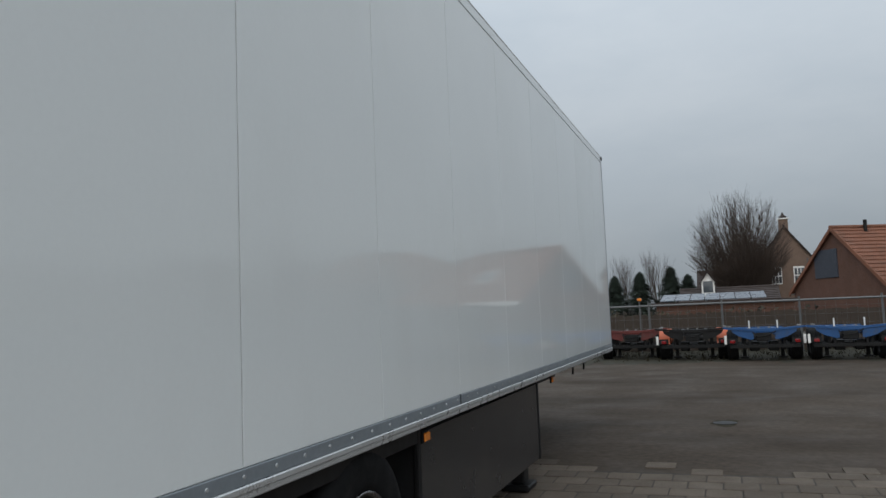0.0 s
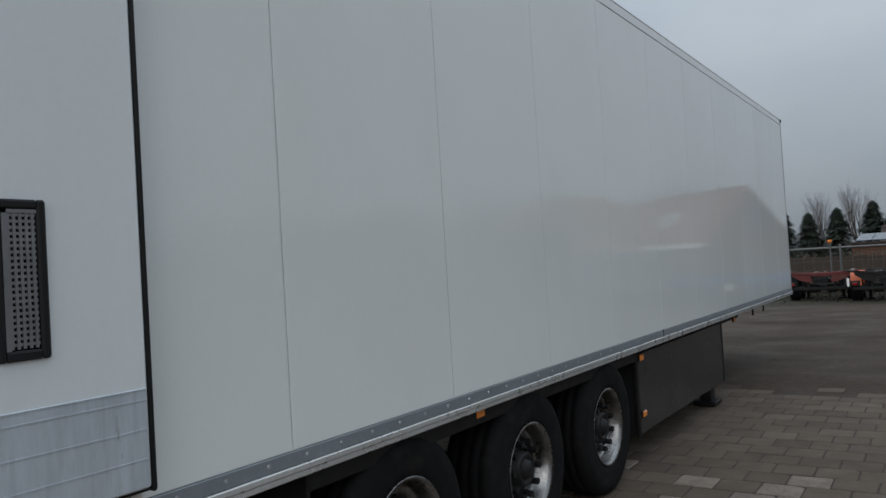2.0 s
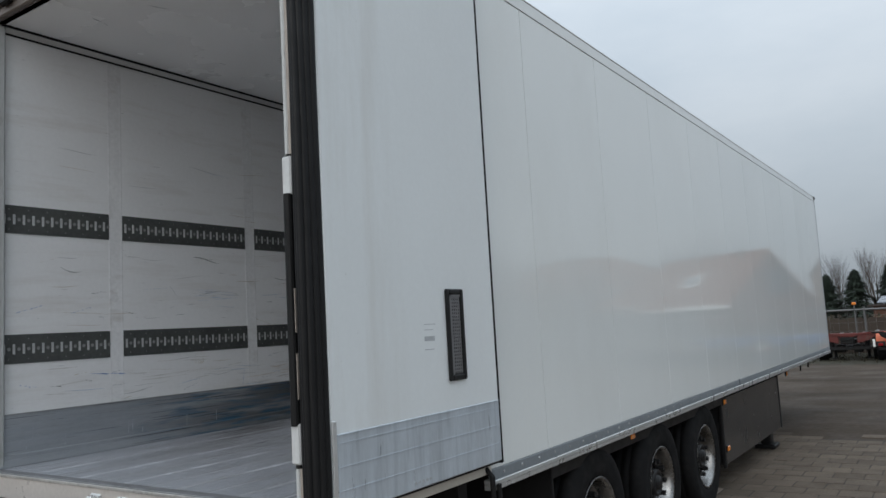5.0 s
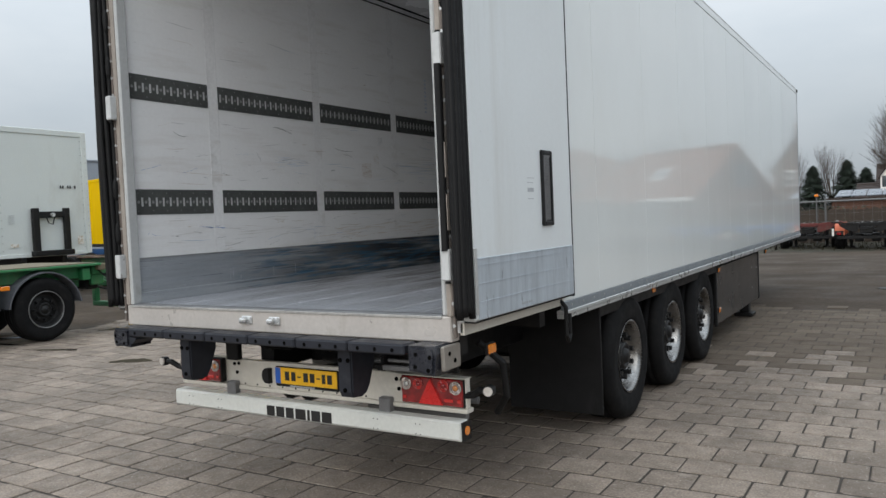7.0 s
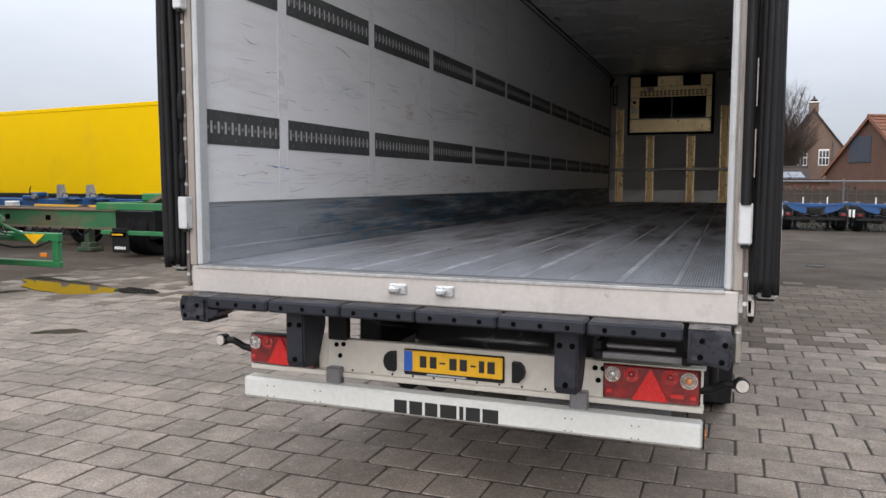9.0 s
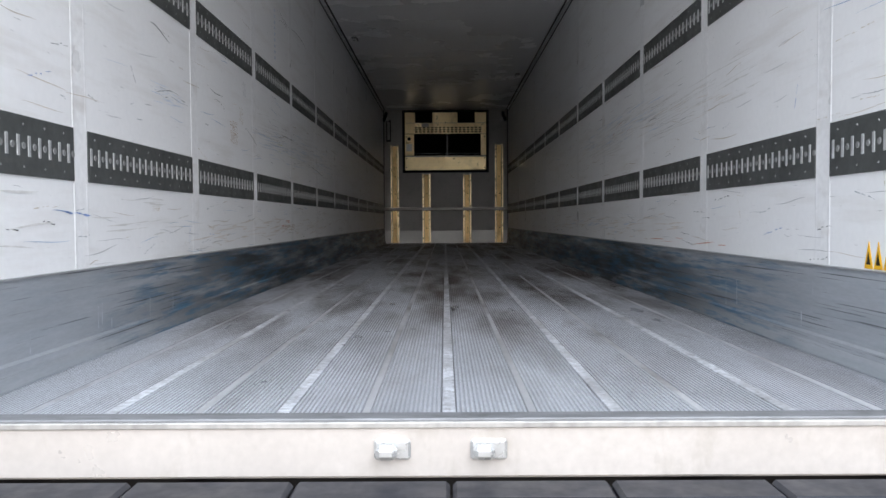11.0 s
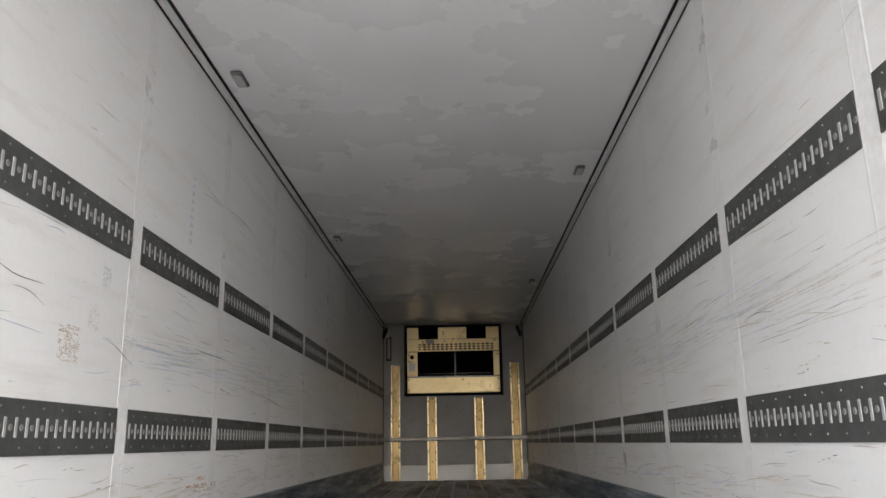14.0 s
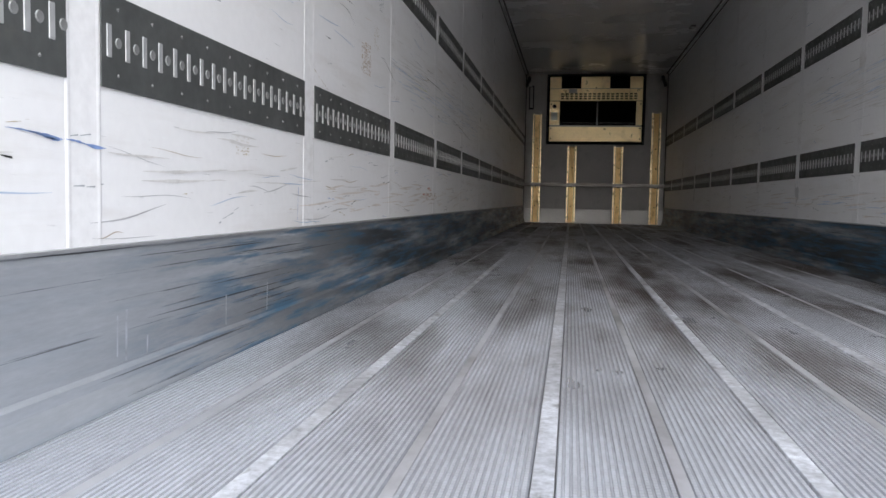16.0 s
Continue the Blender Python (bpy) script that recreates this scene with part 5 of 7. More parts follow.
for s in (1, -1):
    for mt, count in ((M_PRINT, 26), (M_BROWN_MARK, 26), (M_BLUE_MARK, 12), (M_PRINT_GREY, 26)):
        bm = bmesh.new()
        for _ in range(count):
            y, z = 0.15 + 9.5 * rng.random() ** 1.5, rng.choice((1.50, 1.50, 1.96)) + rng.random() * (0.27 if rng.random() < 0.7 else 0.55)
            if 1.765 < z < 1.965 or 2.54 < z < 2.74 or z < 1.495:
                continue
            p = Vector((s * (IN - 0.0012), y, z))
            d = Vector((0, 1, rng.gauss(0, 0.12))).normalized() if rng.random() < 0.94 else Vector((0, rng.gauss(0, 0.4), 1)).normalized()
            for _ in range(rng.randint(2, 5)):
                q = p + d * rng.uniform(0.008, 0.035)
                w = Vector((0, -d.z, d.y)) * rng.uniform(0.0008, 0.0022)
                bm.faces.new([bm.verts.new(v) for v in (p - w * 0.4, q - w, q + w, p + w * 0.4)])
                p = q + d * rng.uniform(0.0, 0.02) + Vector((0, 0, rng.gauss(0, 0.003)))
        part("scuff_mark", bm, mt, trailer)
for s in (1, -1):
    for mt, count, reach in ((M_SCUFF_BROWN, 100, 0.35), (M_SCUFF_BLUE, 50, 0.3), (M_SCUFF_GREY, 120, 0.3)):
        bm = bmesh.new()
        for _ in range(count):
            y = 0.3 + 11.5 * rng.random()
            lo, hi = rng.choice(((1.50, 1.77), (1.50, 1.77), (1.965, 2.545), (1.965, 2.545), (2.735, 3.2)))
            z = rng.uniform(lo, hi)
            wob, ph, slope = rng.uniform(0.0005, 0.005), rng.uniform(0, 6.3), rng.gauss(0, 0.07)
            steps, length, thick = 7, rng.uniform(0.05, reach), rng.uniform(0.0005, 0.0015)
            low, high = [], []
            lift = rng.uniform(0.0007, 0.0022)
            for i in range(steps + 1):
                f = i / steps
                zz = min(max(z + slope * f * length + wob * math.sin(ph + f * 5), lo), hi)
                th = thick * (0.15 + math.sin(math.pi * f))
                low.append(bm.verts.new((s * (IN - lift), y + f * length, zz - th)))
                high.append(bm.verts.new((s * (IN - lift), y + f * length, zz + th)))
            for i in range(steps):
                bm.faces.new((low[i], low[i + 1], high[i + 1], high[i]))
        part("scuff_mark", bm, mt, trailer)


def stroke(bm, flat, p, q, thick, rng, bow=0.004):
    """A thin tapering scrape from p to q; flat places a (along, across) pair on the surface."""
    low, high = [], []
    ph = rng.uniform(0, 6.3)
    for i in range(9):
        f = i / 8
        a, c = p[0] + (q[0] - p[0]) * f, p[1] + (q[1] - p[1]) * f + bow * math.sin(ph + f * 4.2)
        th = thick * (0.12 + math.sin(math.pi * f)) * rng.uniform(0.6, 1.2)
        low.append(bm.verts.new(flat(a, c - th)))
        high.append(bm.verts.new(flat(a, c + th)))
    for i in range(8):
        bm.faces.new((low[i], low[i + 1], high[i + 1], high[i]))


M_SMEAR_GREY = surface("faint_grey_smear", (0.70, 0.69, 0.67), 0.4, vary=0.12, scale=20, bump=0.0)
M_SMEAR_BROWN = surface("faint_brown_smear", (0.73, 0.68, 0.63), 0.4, vary=0.12, scale=20, bump=0.0)
M_SMEAR_BLUE = surface("faint_blue_smear", (0.62, 0.69, 0.80), 0.4, vary=0.15, scale=20, bump=0.0)
M_MARK_GREEN = surface("green_yellow_scrape", (0.58, 0.62, 0.25), 0.45, vary=0.2, scale=20, bump=0.0)
M_MARK_RED = surface("red_brown_scrape", (0.55, 0.20, 0.12), 0.45, vary=0.2, scale=20, bump=0.0)
# bands where cargo rubbed along the lining: side, surface, from y to y, from z to z, count, longest, thickness
for s, mt, y0, y1, z0, z1, count, reach, thick in (
        (1, M_SMEAR_GREY, 1.3, 4.8, 2.14, 2.40, 130, 0.60, 0.0022), (1, M_SMEAR_BROWN, 1.5, 5.0, 2.10, 2.36, 45, 0.5, 0.0020), (1, M_SMEAR_BLUE, 2.6, 4.8, 2.18, 2.38, 45, 0.5, 0.0024), (1, M_MARK_RED, 2.9, 3.9, 2.25, 2.33, 5, 0.16, 0.0010),
        (-1, M_SMEAR_GREY, 2.9, 7.5, 2.08, 2.42, 140, 0.65, 0.0018), (-1, M_SMEAR_BROWN, 2.6, 6.5, 2.05, 2.40, 30, 0.45, 0.0016), (-1, M_SMEAR_BLUE, 3.0, 6.0, 2.08, 2.34, 70, 0.6, 0.0019), (-1, M_SCUFF_BLUE, 3.0, 5.8, 2.12, 2.30, 22, 0.7, 0.0011),
        (-1, M_MARK_GREEN, 3.3, 4.6, 2.14, 2.22, 6, 0.5, 0.0012), (-1, M_PRINT, 3.4, 7.0, 2.06, 2.36, 12, 0.34, 0.0008), (1, M_SCUFF_GREY, 2.2, 6.0, 2.05, 2.40, 24, 0.4, 0.0010),
        (-1, M_SMEAR_BLUE, 1.40, 1.72, 2.15, 2.23, 18, 0.24, 0.0013), (-1, M_SCUFF_BLUE, 1.45, 1.75, 2.16, 2.22, 6, 0.2, 0.0006), (-1, M_PRINT, 1.56, 1.70, 2.16, 2.19, 2, 0.04, 0.0009),
        (-1, M_SMEAR_BROWN, 1.8, 5.6, 1.52, 1.66, 60, 0.4, 0.0040), (1, M_SMEAR_BROWN, 2.2, 7.0, 1.52, 1.68, 60, 0.45, 0.0040), (1, M_MARK_RED, 1.5, 3.4, 1.515, 1.56, 5, 0.3, 0.0018),
        (-1, M_MARK_RED, 3.9, 4.4, 1.56, 1.66, 16, 0.12, 0.0030), (1, M_SMEAR_BLUE, 3.4, 5.8, 1.55, 1.66, 14, 0.3, 0.0040), (-1, M_SMEAR_GREY, 0.3, 2.4, 1.55, 1.74, 24, 0.3, 0.0030)):
    bm = bmesh.new()
    for _ in range(count):
        y, z = rng.uniform(y0, y1), rng.gauss((z0 + z1) / 2, (z1 - z0) / 4)
        z = min(max(z, z0), z1)
        reach_ = rng.uniform(0.08, reach)
        if any(abs(y - p) < 0.05 or abs(y + reach_ - p) < 0.05 for p in pilaster_y):
            continue
        lift = rng.uniform(0.0009, 0.0026)
        stroke(bm, lambda a, c, s=s, lift=lift: (s * (IN - lift), a, c), (y, z), (y + reach_, min(max(z - s * 0.025 * reach_ + rng.gauss(0, 0.006), z0), z1)), thick * rng.uniform(0.4, 1.2), rng, 0.0016)
    part("scuff_mark", bm, mt, trailer)
# single long scrapes
bm = bmesh.new()
for s, p, q, th in ((1, (2.72, 2.235), (3.02, 2.232), 0.0010), (-1, (3.86, 3.165), (4.30, 3.155), 0.0012), (-1, (4.32, 3.165), (5.0, 3.16), 0.0014), (-1, (3.88, 3.12), (4.25, 3.125), 0.0010), (-1, (2.9, 2.20), (3.2, 2.14), 0.0013),
                    (-1, (3.9, 2.30), (4.55, 2.26), 0.0014), (-1, (5.1, 2.12), (5.9, 2.09), 0.0014), (-1, (1.42, 2.46), (1.66, 2.44), 0.0022), (-1, (2.17, 2.348), (2.47, 2.312), 0.0012), (-1, (2.27, 2.291), (2.49, 2.256), 0.0010), (-1, (1.46, 2.197), (1.75, 2.216), 0.0010), (-1, (0.42, 2.36), (0.56, 2.33), 0.0014)):
    stroke(bm, lambda a, c, s=s: (s * (IN - 0.0026), a, c), p, q, th, rng, 0.012)
part("scuff_mark", bm, M_PRINT, trailer)
bm = bmesh.new()
for p, q, th in (((0.61, 1.684), (0.70, 1.680), 0.0012), ((0.66, 1.682), (0.745, 1.676), 0.003), ((0.70, 1.676), (0.74, 1.674), 0.002), ((0.75, 1.677), (0.81, 1.672), 0.002), ((0.80, 1.672), (0.865, 1.668), 0.003)):
    stroke(bm, lambda a, c: (-(IN - 0.0024), a, c), p, q, th, rng, 0.001)
part("scuff_mark", bm, M_BLUE_MARK, trailer, "blue paint scrape")
bm = bmesh.new()
for p, q, th in (((0.345, -0.725), (0.42, -0.745), 0.007), ((0.43, -0.75), (0.475, -0.76), 0.004), ((0.453, -0.337), (0.572, -0.29), 0.006), ((0.469, 0.243), (0.606, 0.271), 0.002), ((1.34, -0.80), (1.40, -0.78), 0.005)):
    stroke(bm, lambda a, c: (c, a, CEIL_Z - 0.0012), p, q, th, rng)
part("scuff_mark", bm, M_SCUFF_GREY, trailer)
# a faded column of blue stamp blocks
bm = bmesh.new()
for k in range(9):
    z = 2.80 + 0.042 * k
    for a, b in ((3.735, 3.752), (3.758, 3.772)):
        bm.faces.new([bm.verts.new((-(IN - 0.0012), y, zz)) for y, zz in ((a, z), (b, z), (b, z + 0.022), (a, z + 0.022))])
part("scuff_mark", bm, M_SMEAR_BLUE, trailer)
# pale upright scratches on the kick plates
for s in (1, -1):
    bm = bmesh.new()
    for _ in range(8):
        y, z = rng.uniform(0.08, 1.7), rng.uniform(1.30, 1.44)
        h = rng.uniform(0.03, 0.14)
        w = rng.uniform(0.002, 0.007)
        x = s * (IN - 0.0172)
        bm.faces.new([bm.verts.new(v) for v in ((x, y, max(z - h, 1.268)), (x, y + w, max(z - h, 1.268)), (x, y + w * 1.4, z), (x, y + w * 0.4, z))])
    part("scuff_mark", bm, M_RUB, trailer)
part("warning_sticker", boxes(((IN - 0.002, 0.33, 1.585), (IN + 0.001, 0.42, 1.645))), M_PLATE, trailer, "yellow warning sticker")
for k in range(3):
    y = 0.40 + 0.05 * k
    tri = part("warning_triangle", prism([(y, 1.495), (y + 0.045, 1.495), (y + 0.0225, 1.575)], 0, IN - 0.002, IN + 0.001), M_PLATE, trailer, "small yellow warning triangle")
    part("symbol", prism([(y + 0.012, 1.507), (y + 0.033, 1.507), (y + 0.0225, 1.545)], 0, IN - 0.0026, IN - 0.002), M_PRINT, tri)

# ---- ground ----
bm = bmesh.new()
bmesh.ops.create_grid(bm, x_segments=2, y_segments=2, size=600)
ground = part("ground", bm, M_GROUND, None, "worn brown-grey concrete yard, partly wet")
ground.location.z = -0.016
tagged(ground, "worn brown-grey concrete yard, partly wet", "ground", kind="structure")

# ---- vehicles in the yard ----
LIP_ME = bpy.data.meshes.new("rim_lip")
bm = lathe([(0.158, 0.272), (0.172, 0.280), (0.176, 0.287), (0.172, 0.293), (0.160, 0.294)], "x", 40)
bm.to_mesh(LIP_ME)
bm.free()
LIP_ME.materials.append(surface("scuffed_rim_edge", (0.16, 0.16, 0.16), 0.45, metal=0.4, vary=0.4, scale=9, bump=0.05))
def wheel(parent, x, y, s=1, z=0.5, rim=M_GUARD, key="rim"):
    """A truck wheel whose face looks to +x (s = 1) or -x."""
    ty = part("tyre", TYRE_ME, None, parent)
    ty.matrix_local = pose(x, y, z, 0, 0, 0 if s > 0 else 180)
    if key not in YARD_RIMS:
        me = RIM_ME.copy()
        me.materials.clear()
        me.materials.append(rim)
        YARD_RIMS[key] = me
    part("rim", YARD_RIMS[key], None, ty)
    part("hub", HUB_ME, None, ty)
    part("rim_lip", LIP_ME, None, ty, "scuffed pale rim edge")
    for k in range(8):
        nt = part("wheel_nut", NUT_ME, None, ty)
        a = 2 * math.pi * k / 8
        nt.matrix_local = pose(0, 0.165 * math.cos(a), 0.165 * math.sin(a))
    return ty


YARD_RIMS = {}


def fender(parent, x0, x1, y, mt, r=0.57):
    arc = [(y + r * math.cos(math.pi * (0.04 + 0.92 * k / 14)), 0.5 + r * math.sin(math.pi * (0.04 + 0.92 * k / 14))) for k in range(15)]
    arc += [(y + (r - 0.02) * math.cos(math.pi * (0.04 + 0.92 * k / 14)), 0.5 + (r - 0.02) * math.sin(math.pi * (0.04 + 0.92 * k / 14))) for k in range(14, -1, -1)]
    return part("mudguard", prism(arc, 0, x0, x1), mt, parent, "curved mudguard")


def skeletal_chassis(label, paint, m, guard=None, posts=True, length=8.5, wide=1.22, rim=M_HUB):
    """A container chassis; its rear looks to -y, the ground is z = 0."""
    t = thing("container_chassis", label, "trailer", m, "parked container chassis")
    for x in (-0.42, 0.42):
        part("main_beam", boxes(((x - 0.06, 0.1, 0.80), (x + 0.06, length, 1.02)), bevel=0.01), paint, t)
    for y in (1.9, 3.6, 5.4, length - 0.4):
        part("cross_member", boxes(((-0.9, y, 0.84), (0.9, y + 0.12, 0.98)), bevel=0.01), paint, t)
    # rear bolster: a thin cross plate with a shaped gusset on each side
    part("rear_bolster", boxes(((-0.34, 0.0, 0.96), (0.34, 0.16, 1.08)), bevel=0.012), paint, t, "rear bolster plate")
    for s in (-1, 1):
        part("arm", prism([(s * x, z) for x, z in ((0.33, 0.99), (wide + 0.05, 1.08), (wide + 0.08, 1.13), (wide, 1.14), (0.33, 1.07))], 1, 0.0, 0.15), paint, t, "arm that slopes up to its end")
        part("gusset", prism([(s * x, z) for x, z in ((0.33, 0.99), (1.02, 1.05), (0.98, 0.95), (0.74, 0.80), (0.40, 0.70), (0.33, 0.72))], 1, 0.04, 0.12), paint, t, "shaped bolster gusset")
        part("lock_pin", boxes(((s * 0.16 - 0.03, 0.02, 1.08), (s * 0.16 + 0.03, 0.10, 1.13)), bevel=0.01), M_GREY_PAINT, t)
        part("axle_box", boxes((((0.30) * s - 0.16, 0.5, 0.30), ((0.30) * s + 0.16, 1.4, 0.62)), bevel=0.03), M_BLACK, t)
        part("spring_hanger", boxes(((0.62 * s - 0.05, 0.3, 0.35), (0.62 * s + 0.05, 1.6, 0.86)), bevel=0.02), M_BLACK, t)
    part("valve_box", boxes(((-0.26, -0.02, 0.66), (0.22, 0.2, 0.93)), bevel=0.03), M_BLACK, t)
    part("air_line", bent([(-0.35, 0.0, 0.95), (-0.2, -0.05, 0.80), (0.1, -0.05, 0.84), (0.36, 0.0, 0.98)], 0.02), M_RUBBER, t)
    for s in (-1, 1):
        part("twist_lock", boxes((((wide - 0.14) * s - 0.06, 0.02, 1.12), ((wide - 0.14) * s + 0.06, 0.14, 1.18)), bevel=0.015), M_GREY_PAINT, t)
        lp = part("tail_lamp", boxes((((wide - 0.22) * s - 0.08, -0.05, 0.60), ((wide - 0.22) * s + 0.08, 0.0, 0.70)), bevel=0.01), M_RED_DEEP, t)
        part("lamp_frame", boxes((((wide - 0.22) * s - 0.16, 0.0, 0.58), ((wide - 0.22) * s + 0.16, 0.03, 0.76))), M_BLACK, lp)
        part("marker_post", boxes(((wide * s - 0.04, -0.04, 0.56), (wide * s + 0.04, 0.0, 0.86)), bevel=0.01), M_TRIM, t)
        if posts:
            part("white_post", boxes(((0.44 * s - 0.022, 0.3, 1.0), (0.44 * s + 0.022, 0.35, 1.34)), bevel=0.01), M_TRIM, t)
        for y in (0.80, 2.15):
            wheel(t, 1.00 * s, y, s, rim=rim)
            if guard:
                fender(t, 0.80 * s, 1.17 * s, y, guard)
        part("landing_leg", boxes(((0.62 * s - 0.06, length - 1.8, 0.05), (0.62 * s + 0.06, length - 1.66, 0.90)), ((0.62 * s - 0.14, length - 1.86, 0.0), (0.62 * s + 0.14, length - 1.6, 0.06)), bevel=0.01), M_BLACK, t)
    part("deck_plate", boxes(((-0.62, 0.02, 1.0), (0.62, 0.9, 1.035)), bevel=0.008), paint, t)
    part("underrun_bar", boxes(((-1.1, 0.08, 0.42), (1.1, 0.16, 0.54)), ((-0.5, 0.1, 0.5), (-0.42, 0.16, 0.8)), ((0.42, 0.1, 0.5), (0.5, 0.16, 0.8)), bevel=0.01), M_BLACK, t)
    for y in (0.80, 2.15):
        part("axle", rods(((-0.95, y, 0.5), (0.95, y, 0.5), 0.06)), M_BLACK, t)
    part("air_tank", rods(((-0.3, 3.0, 0.66), (0.3, 3.0, 0.66), 0.13)), M_BLACK, t)
    return t


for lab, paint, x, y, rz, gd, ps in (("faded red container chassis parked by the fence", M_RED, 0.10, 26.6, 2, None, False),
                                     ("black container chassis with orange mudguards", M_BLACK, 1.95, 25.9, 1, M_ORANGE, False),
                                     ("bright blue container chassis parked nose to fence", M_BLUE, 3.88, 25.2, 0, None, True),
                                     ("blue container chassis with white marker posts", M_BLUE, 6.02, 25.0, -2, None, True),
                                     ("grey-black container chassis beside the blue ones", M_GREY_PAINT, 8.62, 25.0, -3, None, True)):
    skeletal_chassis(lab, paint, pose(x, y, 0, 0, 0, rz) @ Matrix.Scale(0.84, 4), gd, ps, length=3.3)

# green chassis with its side to the yard
gc = thing("green_chassis", "green container chassis with black mudguards, wet tyres", "trailer", pose(-9.05, 0, 0))
for x in (-0.9, 0.35):
    part("main_beam", boxes(((x - 0.08, -7.0, 0.93), (x + 0.08, 4.75, 1.16)), bevel=0.012), M_GREEN, gc)
part("deck_edge", boxes(((-1.2, -7.0, 1.13), (0.62, 4.7, 1.17)), bevel=0.008), M_GREEN, gc, "muddy green deck")
part("deck_board", boxes(((-1.19, -6.9, 1.171), (0.60, 4.6, 1.186)), bevel=0.004), M_DECK_EDGE, gc, "sandy worn deck boards")
for y in (-3.2, -0.4, 1.4, 4.4):
    part("cross_member", boxes(((-1.2, y, 0.90), (0.55, y + 0.14, 1.10)), bevel=0.01), M_GREEN, gc)
for y in (2.38, 3.70):
    for s, x in ((1, 0.46), (-1, -1.3)):
        wheel(gc, x, y, s, 0.505)
        fender(gc, x - 0.2, x + 0.2, y, M_GUARD, 0.60)
    part("axle", rods(((-1.2, y, 0.505), (0.5, y, 0.505), 0.06)), M_BLACK, gc)
lm = part("side_lamp", boxes(((0.62, 3.00, 0.86), (0.66, 3.14, 0.93)), bevel=0.01), M_AMBER, gc, "amber side lamp")
ht = part("rear_hitch", boxes(((-0.35, 4.6, 0.98), (0.50, 4.95, 1.12)), ((-0.30, 4.62, 0.74), (-0.22, 4.92, 0.98)), ((0.36, 4.62, 0.80), (0.44, 4.86, 0.98)), bevel=0.014), M_GREEN, gc, "open green hitch frame")
for p, q, r in (((-0.25, 4.9, 1.04), (-0.30, 5.27, 0.80), 0.028), ((0.42, 4.9, 1.02), (0.55, 5.27, 0.80), 0.026), ((0.42, 4.75, 0.86), (0.30, 5.27, 0.78), 0.024), ((-0.1, 4.9, 1.0), (0.2, 5.27, 0.80), 0.02)):
    part("strut", rods((p, q, r), n=8), M_GREEN, ht)
part("coupling_head", boxes(((0.46, 4.66, 1.05), (0.60, 4.80, 1.16)), ((0.30, 4.96, 1.00), (0.40, 5.08, 1.08)), bevel=0.015), M_DECK_EDGE, ht, "worn brass-coloured coupling heads")
part("valve_block", boxes(((0.05, 4.62, 0.72), (0.30, 4.85, 0.97)), bevel=0.03), M_BLACK, ht)
part("cable", bent([(0.50, 4.70, 1.06), (0.56, 4.82, 0.92), (0.50, 4.98, 0.84), (0.40, 5.10, 0.93), (0.46, 5.24, 0.84)], 0.011), M_RUBBER, ht)
part("cable", bent([(0.34, 4.98, 1.02), (0.44, 5.05, 0.92), (0.40, 5.18, 0.88), (0.5, 5.26, 0.86)], 0.010), M_RAIL_EDGE, ht)
rb = part("rear_bumper", boxes(((-0.52, 5.25, 0.72), (1.19, 5.35, 0.85)), ((-0.52, 5.25, 0.35), (1.19, 5.35, 0.44)), ((-0.52, 5.25, 0.44), (-0.42, 5.35, 0.72)), ((1.06, 5.25, 0.44), (1.17, 5.35, 0.72)), bevel=0.012), M_GREEN, gc, "green rectangular rear bumper")
part("warning_triangle", prism([(0.55, 0.83), (0.95, 0.83), (0.75, 0.68)], 1, 5.235, 5.248), M_PLATE, rb)
part("corner_lamp", boxes(((0.86, 5.22, 0.50), (0.98, 5.25, 0.56)), bevel=0.006), M_AMBER, rb)
part("landing_leg", boxes(((0.1, -5.0, 0.05), (0.24, -4.86, 0.95)), ((0.02, -5.06, 0.0), (0.32, -4.8, 0.06)), bevel=0.01), M_BLACK, gc)
part("air_hose", bent([(-0.3, 4.8, 0.85), (0.1, 5.0, 0.72), (0.5, 5.1, 0.64), (0.9, 5.15, 0.66), (1.1, 5.2, 0.74)], 0.016), M_RUBBER, gc)

M_RIVET = surface("dull_rivet", (0.40, 0.41, 0.40), 0.5, vary=0.1, scale=9, bump=0.0)
# white box body on a low chassis behind it
wb = thing("white_box_trailer", "white riveted box trailer with black front frame", "trailer", pose(-13.9, 5.82, 0, 0, 0, 2))
bd = part("box_body", boxes(((-11.5, 0, 1.22), (0, 2.40, 4.10)), bevel=0.02), M_WHITE_BOX, wb)
for a, b in (((-0.04, -0.02, 1.2), (0.025, 0.12, 4.11)), ((-0.04, 2.28, 1.2), (0.025, 2.42, 4.11)), ((-0.04, -0.02, 4.0), (0.02, 2.42, 4.13)), ((-11.5, -0.02, 4.02), (0.0, 0.03, 4.13)), ((-11.5, -0.02, 1.18), (0.0, 0.03, 1.30)), ((-0.04, 0.1, 1.18), (0.02, 2.3, 1.27))):
    part("edge_profile", boxes((a, b), bevel=0.01), M_WHITE_BOX, bd)
part("rivet_row", rods(*[((0.02, y, 1.35 + 0.17 * i), (0.034, y, 1.35 + 0.17 * i), 0.012) for i in range(16) for y in (0.06, 0.22, 2.24, 2.37)], *[((-0.10, -0.025, 1.35 + 0.17 * i), (-0.10, -0.012, 1.35 + 0.17 * i), 0.012) for i in range(16)], n=6), M_RIVET, bd)
